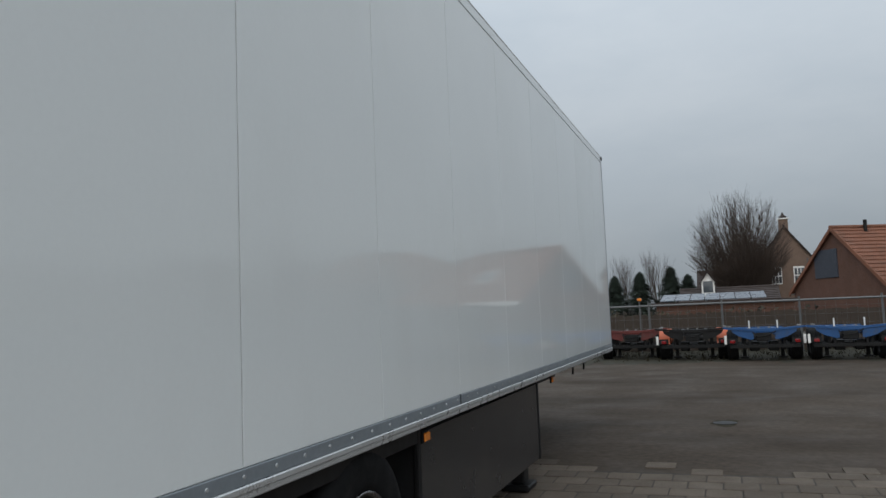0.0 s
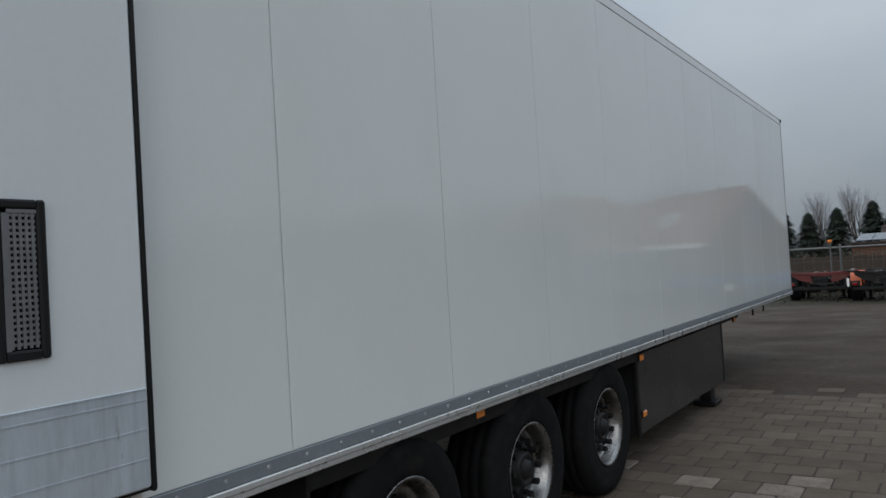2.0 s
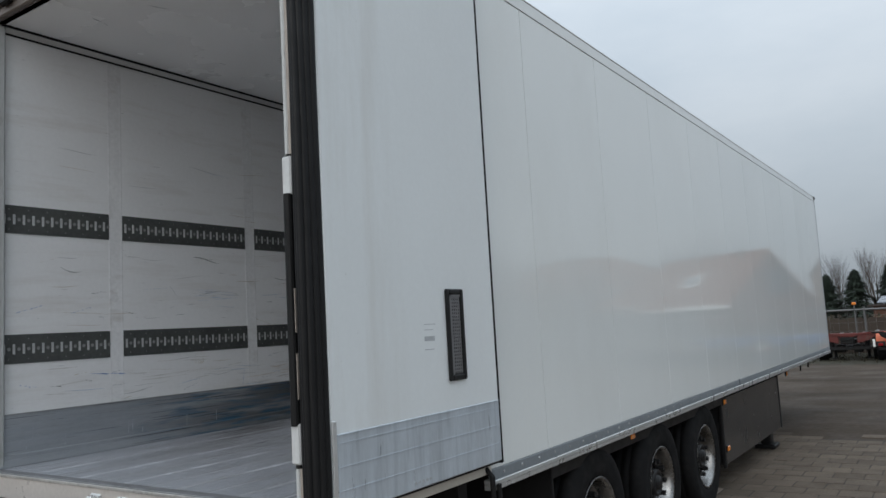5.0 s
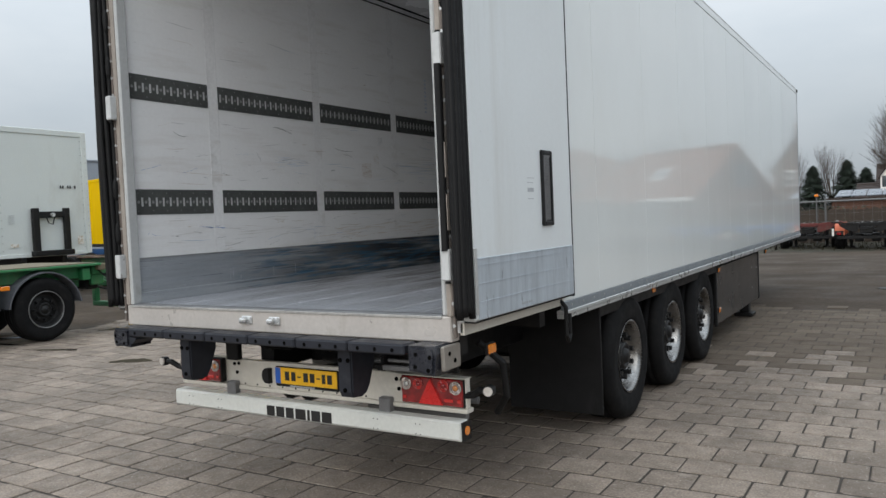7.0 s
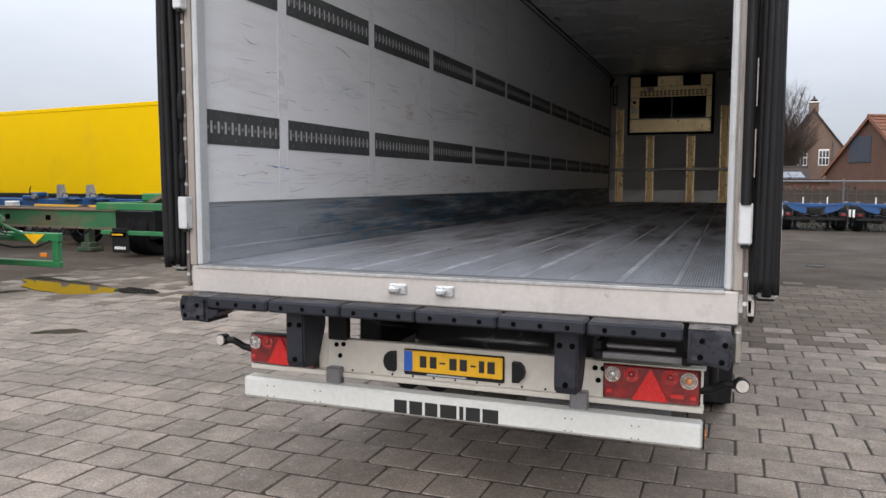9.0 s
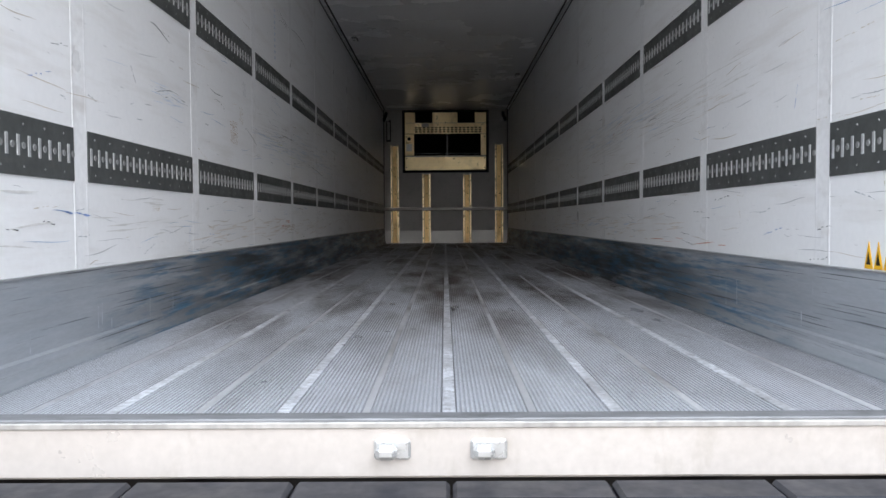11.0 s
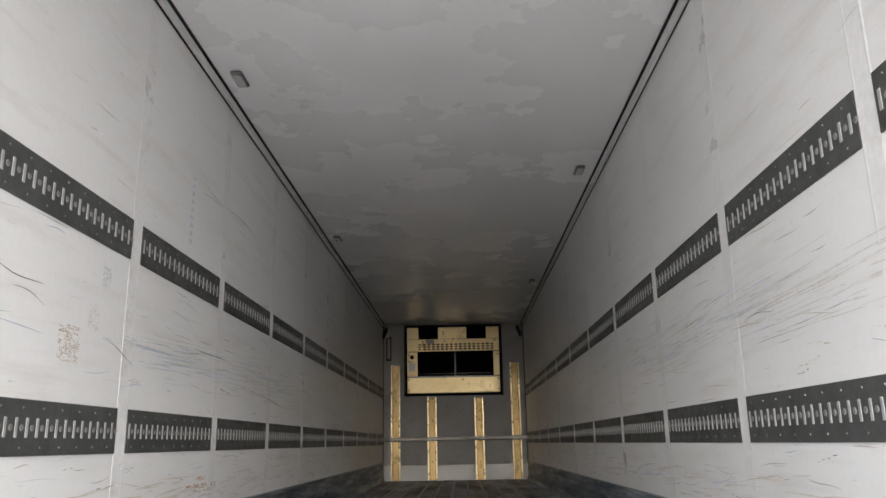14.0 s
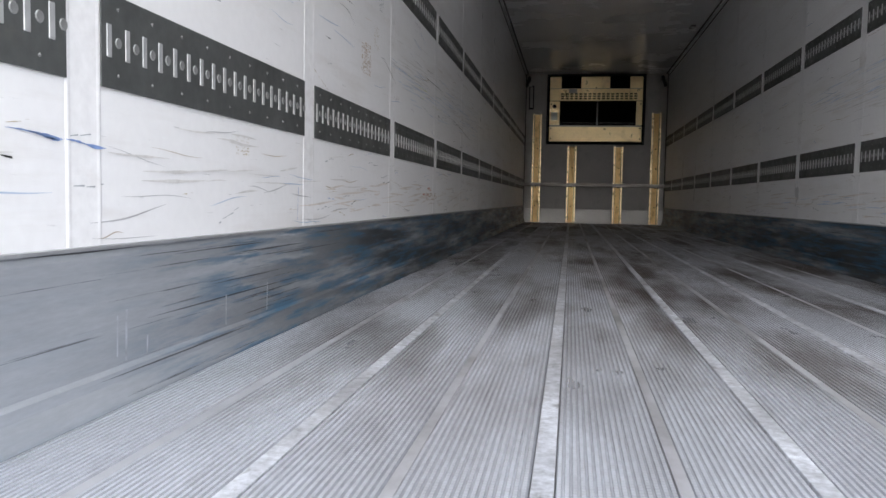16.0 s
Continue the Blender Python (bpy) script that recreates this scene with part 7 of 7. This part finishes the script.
def hip_house(label, x0, x1, y0, y1, eave, ridge, ra, rb, wall_mat, roof_mat, courses=18):
    """A house whose tiled roof slopes on all four sides; the ridge runs from x = ra to x = rb."""
    t = thing("hipped_house", label, "house", pose(0, 0, 0))
    part("wall", boxes(((x0 + 0.4, y0 + 0.4, 0), (x1 - 0.4, y1 - 0.4, eave)), bevel=0.02), wall_mat, t)
    ym = (y0 + y1) / 2
    for a, b, c, d in (((x0, y0), (x1, y0), (ra, ym), (rb, ym)), ((x1, y1), (x0, y1), (rb, ym), (ra, ym)), ((x1, y0), (x1, y1), (rb, ym), (rb, ym - 0.01)), ((x0, y1), (x0, y0), (ra, ym), (ra, ym + 0.01))):
        bm = bmesh.new()
        roof_slab(bm, (*a, eave), (*b, eave), (*c, ridge), (*d, ridge), courses)
        rf = part("roof", bm, roof_mat, t, "tiled roof slope")
        part("gutter", rods(((*a, eave - 0.05), (*b, eave - 0.05), 0.06), n=8), M_TRIM, rf)
    for p, q in (((ra, ym, ridge), (rb, ym, ridge)), ((x0, y0, eave), (ra, ym, ridge)), ((x1, y0, eave), (rb, ym, ridge))):
        part("ridge_cap", rods((p, q, 0.13), n=8), roof_mat, t)
    return t


hip_house("low house with a weathered orange hipped roof", 10.0, 23.0, 54.0, 63.0, 2.6, 5.9, 13.0, 18.2, M_BRICK_PALE, M_PANTILE)
hip_house("farther house with a brown-red hipped roof", 19.5, 42.0, 68.0, 80.0, 4.2, 8.2, 29.0, 36.0, M_BRICK_PALE, M_PANTILE)
# the far house with chimney; a wing runs to its side
h1 = house("gable_house", "tall weathered brick house with chimney and white windows", pose(5.9, 80.0, 0, 0, 0, -90) @ pose(0, 0, 0), 5.3, 9.0, 5.2, 8.75, M_BRICK_PALE, M_ROOF_DARK, (), 14)
h1.matrix_world = pose(5.9, 80, 0) @ Matrix(((0, 1, 0, 0), (1, 0, 0, 0), (0, 0, 1, 0), (0, 0, 0, 1)))
for a in (1.25, 3.2):
    win = part("window", boxes(((-0.06, a, 3.3), (0.02, a + 0.95, 4.9)), bevel=0.01), M_TRIM, h1, "white-framed window")
    part("pane", boxes(*[((-0.075, a + 0.09 + 0.29 * i, 3.4 + 0.72 * j), (-0.055, a + 0.32 + 0.29 * i, 4.02 + 0.72 * j)) for i in range(3) for j in range(2)]), M_GLASS, win)
ch = part("chimney", boxes(((-0.03, 2.25, 7.6), (0.7, 3.05, 9.4)), bevel=0.02), M_BRICK_PALE, h1)
part("chimney_cap", boxes(((-0.1, 2.15, 9.4), (0.8, 3.15, 9.52)), bevel=0.02), M_TRIM, ch)
part("chimney_cowl", lathe([(9.52, 0.22), (9.66, 0.40), (9.8, 0.16), (10.1, 0.03)], "z", 12), M_ROOF_DARK, ch).matrix_local = pose(0.35, 2.65, 0)
part("downpipe", rods(((-0.08, 4.45, 0.0), (-0.08, 4.45, 5.6), 0.06), n=8), M_GALV, h1)
house("wing_house", "long low wing with dark brown tiled roof", pose(0.6, 80.6, 0), 7.0, 6.0, 2.6, 5.0, M_BRICK_PALE, M_ROOF_DARK, (), 14)
# shed with a glazed lean-to and a white dormer house behind it
shed = thing("garden_shed", "brown brick shed with a pale glazed flat roof", "shed", pose(0, 40, 0))
part("wall", boxes(((-0.2, 0, 0), (5.9, 4.5, 1.72)), bevel=0.02), M_BRICK, shed)
part("roof", prism([(-0.3, 1.72), (4.6, 1.72), (4.6, 1.80), (-0.3, 1.80)], 0, -0.4, 6.0), M_ROOF_DARK, shed)
for i in range(7):
    x = 0.0 + i * 0.68
    part("roof_pane", prism([(-0.25, 1.86), (2.6, 2.18), (2.6, 2.21), (-0.25, 1.89)], 0, x, x + 0.64), M_ROOF_PANE, shed, "pale blue-grey roof pane")
    part("roof_pane_support", boxes(((x, -0.2, 1.79), (x + 0.05, 2.55, 1.87)), ((x, 2.5, 1.79), (x + 0.05, 2.58, 2.18))), M_GALV, shed)
dh = house("dormer_house", "small slate-roofed house with a grey dormer", pose(0.2, 55, 0), 6.0, 6.0, 1.6, 2.7, M_BRICK, M_ROOF_DARK, (), 10)
dm = part("dormer", prism([(1.32, 2.2), (2.14, 2.2), (2.14, 3.15), (1.73, 3.75), (1.32, 3.15)], 1, 0.6, 2.6), M_TRIM, dh, "white pointed dormer")
for sx in (-1, 1):
    part("dormer_roof", prism([(1.73, 3.74), (1.73, 3.88), (1.73 + sx * 0.58, 3.06), (1.73 + sx * 0.52, 3.0)], 1, 0.45, 2.7), M_ROOF_DARK, dm)
part("pane", boxes(((1.42, 0.585, 2.45), (2.04, 0.6, 3.2))), M_GLASS, dm)
part("finial", rods(((1.73, 0.5, 3.8), (1.73, 0.5, 4.4), 0.04), n=6), M_ROOF_DARK, dm)


def bare_tree(label, m, height, spread, trunk, seed, levels=5, upright=0.6, kids=4, start=0.25, group="bare trees"):
    """A leafless tree: tapered trunk and limbs, and a crown of fine twigs."""
    rng = random.Random(seed)
    t = thing("bare_tree", label, "tree", m, group)
    limbs, twigs = bmesh.new(), bmesh.new()

    def grow(p, d, length, r, level):
        steps = 3
        for _ in range(steps):
            d2 = (d + Vector((rng.gauss(0, 0.11), rng.gauss(0, 0.11), 0.06 * upright))).normalized()
            q = p + d2 * length / steps
            rod(limbs if level < 2 else twigs, p, q, r, r * 0.82, n=6 if level < 2 else 3, caps=False)
            p, d, r = q, d2, r * 0.82
            if level < levels - 1 and level > 0:
                side(p, d, length, r, level)
        if level < levels - 1:
            for _ in range(kids - 1):
                side(p, d, length, r, level)

    def side(p, d, length, r, level):
        out = Vector((rng.gauss(0, 1), rng.gauss(0, 1), 0)).normalized()
        nd = (d * (0.5 + 0.3 * upright) + out * spread + Vector((0, 0, upright * 0.55))).normalized()
        grow(p, nd, length * rng.uniform(0.55, 0.78), r * rng.uniform(0.5, 0.62), level + 1)

    top = height * start
    rod(limbs, (0, 0, 0), (0, 0, top), trunk, trunk * 0.8, n=10, caps=False)
    for k in range(kids + 2):
        a = 2 * math.pi * k / (kids + 2) + rng.uniform(-0.3, 0.3)
        d = Vector((math.cos(a) * spread, math.sin(a) * spread, upright + 0.4)).normalized()
        grow(Vector((0, 0, top * rng.uniform(0.75, 1.0))), d, height * 0.36, trunk * 0.55, 1)
    grow(Vector((0, 0, top)), Vector((0, 0, 1)), height * 0.38, trunk * 0.7, 1)
    part("trunk", limbs, M_BARK, t)
    part("twig_crown", twigs, M_TWIG, t)
    return t


def conifer(label, m, height, radius, seed):
    rng = random.Random(seed)
    t = thing("conifer", label, "tree", m, "conifers")
    bm = bmesh.new()
    rod(bm, (0, 0, 0), (0, 0, height), height * 0.02, 0.01, n=6)
    part("trunk", bm, M_BARK, t)
    bm = bmesh.new()
    for i in range(4200):
        f = rng.random() ** 0.8
        z = height * (0.06 + 0.94 * f)
        r = radius * (1 - f) ** 0.9 * (0.25 + 0.85 * rng.random() ** 0.7) * (0.88 + 0.14 * math.sin(z * 8.5 + seed)) + 0.03
        a = rng.uniform(0, 2 * math.pi)
        r *= 1 + 0.3 * math.sin(a * 4 + seed + z) * math.sin(z * 3.5 + a)
        c = Vector((r * math.cos(a), r * math.sin(a), z))
        d = Vector((math.cos(a), math.sin(a), -0.35)) * rng.uniform(0.22, 0.60)
        w = Vector((-math.sin(a), math.cos(a), 0)) * rng.uniform(0.06, 0.13)
        bm.faces.new([bm.verts.new(q) for q in (c - d * 0.5, c + w, c + d, c - w)])
    part("needle_crown", bm, M_CONIFER, t)
    return t


def fan_tree(label, m, height, radius, trunk, seed, stems, side_twigs=9):
    """A leafless tree whose many stems fan out from low down and end on a rounded crown."""
    rng = random.Random(seed)
    t = thing("bare_tree", label, "tree", m, "bare trees")
    limbs, twigs = bmesh.new(), bmesh.new()
    rod(limbs, (0, 0, 0), (0, 0, height * 0.2), trunk, trunk * 0.85, n=10, caps=False)
    for k in range(stems):
        a = rng.uniform(0, 2 * math.pi)
        el = math.asin(rng.uniform(-0.12, 1.0))
        grow_to = rng.uniform(0.86, 1.04)
        top = Vector((radius * math.cos(el) * math.cos(a), radius * math.cos(el) * math.sin(a), height * 0.5 + height * 0.5 * math.sin(el))) * grow_to
        base = Vector((rng.gauss(0, trunk * 0.4), rng.gauss(0, trunk * 0.4), height * rng.uniform(0.08, 0.22)))
        bend = base.lerp(top, 0.45) + Vector((top.x * 0.06, top.y * 0.06, rng.uniform(-0.02, 0.06) * height))
        r, p = trunk * rng.uniform(0.16, 0.3), base
        for i in range(1, 9):
            f = i / 8
            q = base * (1 - f) ** 2 + bend * 2 * f * (1 - f) + top * f * f + Vector((rng.gauss(0, 0.05), rng.gauss(0, 0.05), 0))
            rod(limbs if i < 5 else twigs, p, q, r, r * 0.78, n=4 if i < 5 else 3, caps=False)
            if i > 2:
                for _ in range(side_twigs // 3 if i < 5 else side_twigs // 2):
                    d = ((q - p).normalized() + Vector((rng.gauss(0, 0.5), rng.gauss(0, 0.5), 0.35))).normalized()
                    e = q + d * rng.uniform(0.4, 1.1) * height / 10
                    rod(twigs, q, e, r * 0.38 + 0.004, 0.004, n=3, caps=False)
                    g = e + (d + Vector((rng.gauss(0, 0.4), rng.gauss(0, 0.4), 0.3))).normalized() * rng.uniform(0.25, 0.6) * height / 10
                    rod(twigs, e.lerp(q, 0.4), g, r * 0.2 + 0.004, 0.003, n=3, caps=False)
            p, r = q, r * 0.78
    part("trunk", limbs, M_BARK, t)
    part("twig_crown", twigs, M_TWIG, t)
    return t


fan_tree("large bare lime tree with dense upright twigs", pose(4.4, 74, 0), 10.6, 3.85, 0.32, 11, 320)
fan_tree("low dense bare shrub beside the brick house", pose(5.0, 73.5, 0), 7.4, 2.2, 0.2, 12, 360)
bare_tree("bare winter tree beside the conifers", pose(-3.6, 84, 0), 6.9, 0.4, 0.14, 4, levels=5, upright=0.9, kids=3)
bare_tree("thin bare winter tree behind the fence", pose(-7.0, 86, 0), 6.4, 0.4, 0.12, 6, levels=5, upright=0.9, kids=3)
bare_tree("spreading bare tree behind the tiled roofs", pose(23.5, 84, 0), 10.2, 0.8, 0.25, 9, levels=6, upright=0.35, kids=3, start=0.3)
for i, (x, y, h, r) in enumerate(((-5.3, 84, 5.3, 2.3), (-2.2, 84, 5.7, 2.3), (-7.9, 84, 5.0, 2.0), (-0.6, 86, 4.9, 2.0), (-10.5, 85, 5.6, 2.3))):
    conifer("dark green conifer beyond the fence", pose(x, y, 0), h, r, i)

# the far side of the yard, which the glossy trailer side mirrors
hs = house("far_house", "beige house across the yard", pose(46, 62, 0, 0, 0, 0), 9.0, 8.0, 3.4, 8.0, M_RENDER_BEIGE, M_ROOF_DARK, (("gable", 2.0, 1.0, 1.4, 1.5, "w"), ("gable", 5.4, 1.0, 1.4, 1.5, "w")), 12)
house("far_house", "low beige house across the yard with tiled roof", pose(44, 36, 0, 0, 0, 0), 14.0, 9.0, 3.0, 6.4, M_RENDER_BEIGE, M_ROOF_DARK, (("gable", 2.0, 1.0, 2.4, 1.5, "w"), ("gable", 8.4, 1.0, 2.4, 1.5, "w")), 12)
house("far_house", "beige barn across the yard with dark roof", pose(46, 6, 0, 0, 0, 0), 16.0, 9.0, 3.2, 6.2, M_RENDER_BEIGE, M_ROOF_DARK, (("gable", 6.0, 0.8, 3.0, 1.8, "w"),), 12)
for i, (x, y, h) in enumerate(((42, 56, 7.5), (43, 30, 6.6), (44, 26, 7.0), (43, -4, 6.2), (42, -14, 6.8), (44, 84, 9.0), (43, 96, 8.5), (44, 110, 9.0))):
    bare_tree("bare tree across the yard", pose(x, y, 0, 0, 0, 40 * i), h, 0.6, 0.2, 30 + i, levels=5, upright=0.6, kids=3)
rng = random.Random(8)
hedge("tall uneven winter hedge and trees across the yard", -40, 170, pose(56, 0, 0, 0, 0, 90), 7.2, rng, 0.55, 0.8, 0.26)

for i, (x, y, h, r) in enumerate(((20, 66, 7.6, 3.0), (24.5, 64, 6.8, 2.8), (29, 63, 8.2, 3.2), (34, 60, 7.2, 3.0), (39, 58, 6.6, 2.6), (36, 66, 8.6, 3.4), (20.5, 44, 6.6, 2.6), (25.5, 42, 7.2, 2.8), (31, 40, 6.4, 2.6), (36.5, 37, 7.4, 2.9), (41, 33, 6.6, 2.6))):
    fan_tree("bare tree beyond the tiled roofs", pose(x, y, 0), h, r, 0.2, 50 + i, 60, 6)
hedge("high brown hedge beyond the tiled roofs", 18, 46, pose(0, 66, 0), 5.0, rng)

# ---- water and covers on the ground ----
def puddle(label, cx, cy, rx, ry, turn, seed, z=0.0015):
    rng = random.Random(seed)
    bm = bmesh.new()
    n = 40
    ph = [rng.uniform(0, 6.28) for _ in range(4)]
    vs = []
    for k in range(n):
        a = 2 * math.pi * k / n
        f = 1 + 0.18 * math.sin(2 * a + ph[0]) + 0.12 * math.sin(3 * a + ph[1]) + 0.08 * math.sin(5 * a + ph[2]) + 0.05 * math.sin(9 * a + ph[3])
        vs.append(bm.verts.new((rx * f * math.cos(a), ry * f * math.sin(a), 0)))
    bm.faces.new(vs)
    ob = part("puddle", bm, M_WATER, None)
    ob.matrix_world = pose(cx, cy, z, 0, 0, turn)
    return tagged(ob, label, "puddle", "puddles")


wet = puddle("large puddle mirroring the yellow trailer", -8.2, 5.68, 1.08, 0.50, -22, 1, 0.004)
wet.matrix_world = pose(-8.2, 5.68, 0.012) @ Matrix.Rotation(radians(0.8), 4, Vector((0.67, 0.74, 0))) @ pose(0, 0, 0, 0, 0, -22)
puddle("dark end of a shallow puddle", -6.9, 5.72, 0.45, 0.22, -28, 2, 0.0042)
puddle("muddy dark puddle over a drain", -5.43, 3.01, 0.23, 0.15, 28, 3, 0.004).data.materials[0] = M_MUD
puddle("thin puddle by the truck wheels", -9.45, 3.74, 0.42, 0.09, 40, 4, 0.004)
puddle("thin puddle in front of the truck wheels", -8.85, 3.25, 0.42, 0.055, 10, 9, 0.0045)
puddle("small bright puddle on the yard", -7.2, 3.28, 0.13, 0.06, 20, 12, 0.0045)
puddle("muddy wet patch on the yard", -7.5, 3.18, 0.22, 0.07, 20, 13, 0.004).data.materials[0] = M_MUD
puddle("dark end of the large puddle", -8.55, 4.98, 0.24, 0.11, 60, 14, 0.0045).data.materials[0] = M_MUD
puddle("small dark puddle on the yard", -5.62, 5.62, 0.26, 0.10, 5, 5, 0.004)
puddle("muddy wet patch round the manhole cover", 2.8, 13.3, 0.2, 0.28, 0, 6, -0.014).data.materials[0] = M_MUD
bm = lathe([(-0.006, 0.16), (0.0, 0.16), (0.002, 0.14), (0.002, 0.001)], "z", 32)
ob = part("manhole_cover", bm, M_BLACK, None)
ob.matrix_world = pose(2.8, 13.3, -0.008)
tagged(ob, "round dark iron manhole cover in the yard", "manhole cover")

# ---- paving tiles: 0.3 m concrete squares in running bond ----
def tile_verts(w, d, chips, c=0.006, h=0.02):
    """Corners chipped by different amounts: foot, shoulder and top rings of eight."""
    def ring(a, b, grow, z):
        out = []
        for (sx, sy), k in zip(((-1, -1), (1, -1), (1, 1), (-1, 1)), chips):
            k += grow
            p, q = (sx * a, sy * (b - k), z), (sx * (a - k), sy * b, z)
            out += [p, q] if sx * sy > 0 else [q, p]
        return out
    a, b = w / 2, d / 2
    return ring(a, b, 0.0, -h) + ring(a, b, 0.0, -c * 0.6) + ring(a - c, b - c, c * 0.4, 0.0)


TILE_FACES = [tuple(range(16, 24))] + [(r + i, r + (i + 1) % 8, r + 8 + (i + 1) % 8, r + 8 + i) for r in (0, 8) for i in range(8)]
chip_rng = random.Random(8)


def chips():
    return [chip_rng.choice((0.004, 0.006, 0.008, 0.010, 0.016, 0.026)) for _ in range(4)]


tile_me = []
for k in range(8):
    me = bpy.data.meshes.new("tile")
    me.from_pydata(tile_verts(0.2935 - 0.0008 * k, 0.2755 - 0.0012 * (k % 2), chips()), [], TILE_FACES)
    me.materials.append(M_TILE)
    tile_me.append(me)
pave = thing("paving", "square concrete paving tiles in running bond", "paving")
pave["kind"] = "structure"
part("joint_sand", boxes(((-9.4, -9.0, -0.03), (8.9, 9.85, -0.0062))), M_JOINT, pave)
rng = random.Random(21)
rest_v, rest_f, rest_m = [], [], []
row = -30
picked = 0
while row < 37:
    y = -0.412 + (row + 0.5) * 0.2915
    x = -9.82 + (0.0 if row % 2 else 0.152) + rng.uniform(-0.006, 0.006)
    while x < 9.0:
        edge = rng.uniform(-0.3, 0.3)
        keep = x > -9.5 + edge * 1.2 and y < 10.0 + edge * 1.2
        if keep:
            near = (-2.4 < x < 2.9 and -1.0 < y < 0.15) or (1.35 < x < 2.75 and 0.15 < y < 3.2) or (-2.6 < x < -1.35 and 0.1 < y < 1.6)
            dz, tx, ty = rng.uniform(-0.004, 0.002), rng.gauss(0, 0.35), rng.gauss(0, 0.35)
            if near and picked < 300:
                ob = part("tile", tile_me[rng.randrange(8)], None, pave)
                ob.matrix_local = pose(x, y, dz, tx, ty, rng.gauss(0, 0.4))
                picked += 1
            else:
                m = pose(x, y, dz, tx, ty, rng.gauss(0, 0.4))
                base = len(rest_v)
                rest_v += [tuple(m @ Vector(v)) for v in tile_verts(0.2925, 0.2745, chips())]
                rest_f += [tuple(base + i for i in f) for f in TILE_FACES]
                # the chance of the darker copy rises with y
                rest_m += [1 if rng.random() < (y - (3.8 if x > 0 else 4.2)) / (2.6 if x > 0 else 3.2) else 0] * len(TILE_FACES)
        x += 0.304
    row += 1
me = bpy.data.meshes.new("paving_rest")
me.from_pydata(rest_v, [], rest_f)
me.materials.append(M_TILE)
me.materials.append(M_TILE_DARK)
for poly, k in zip(me.polygons, rest_m):
    poly.material_index = k
ob = new("paving_rest", me)
ob.parent = pave
tagged(ob, kind="stuff")
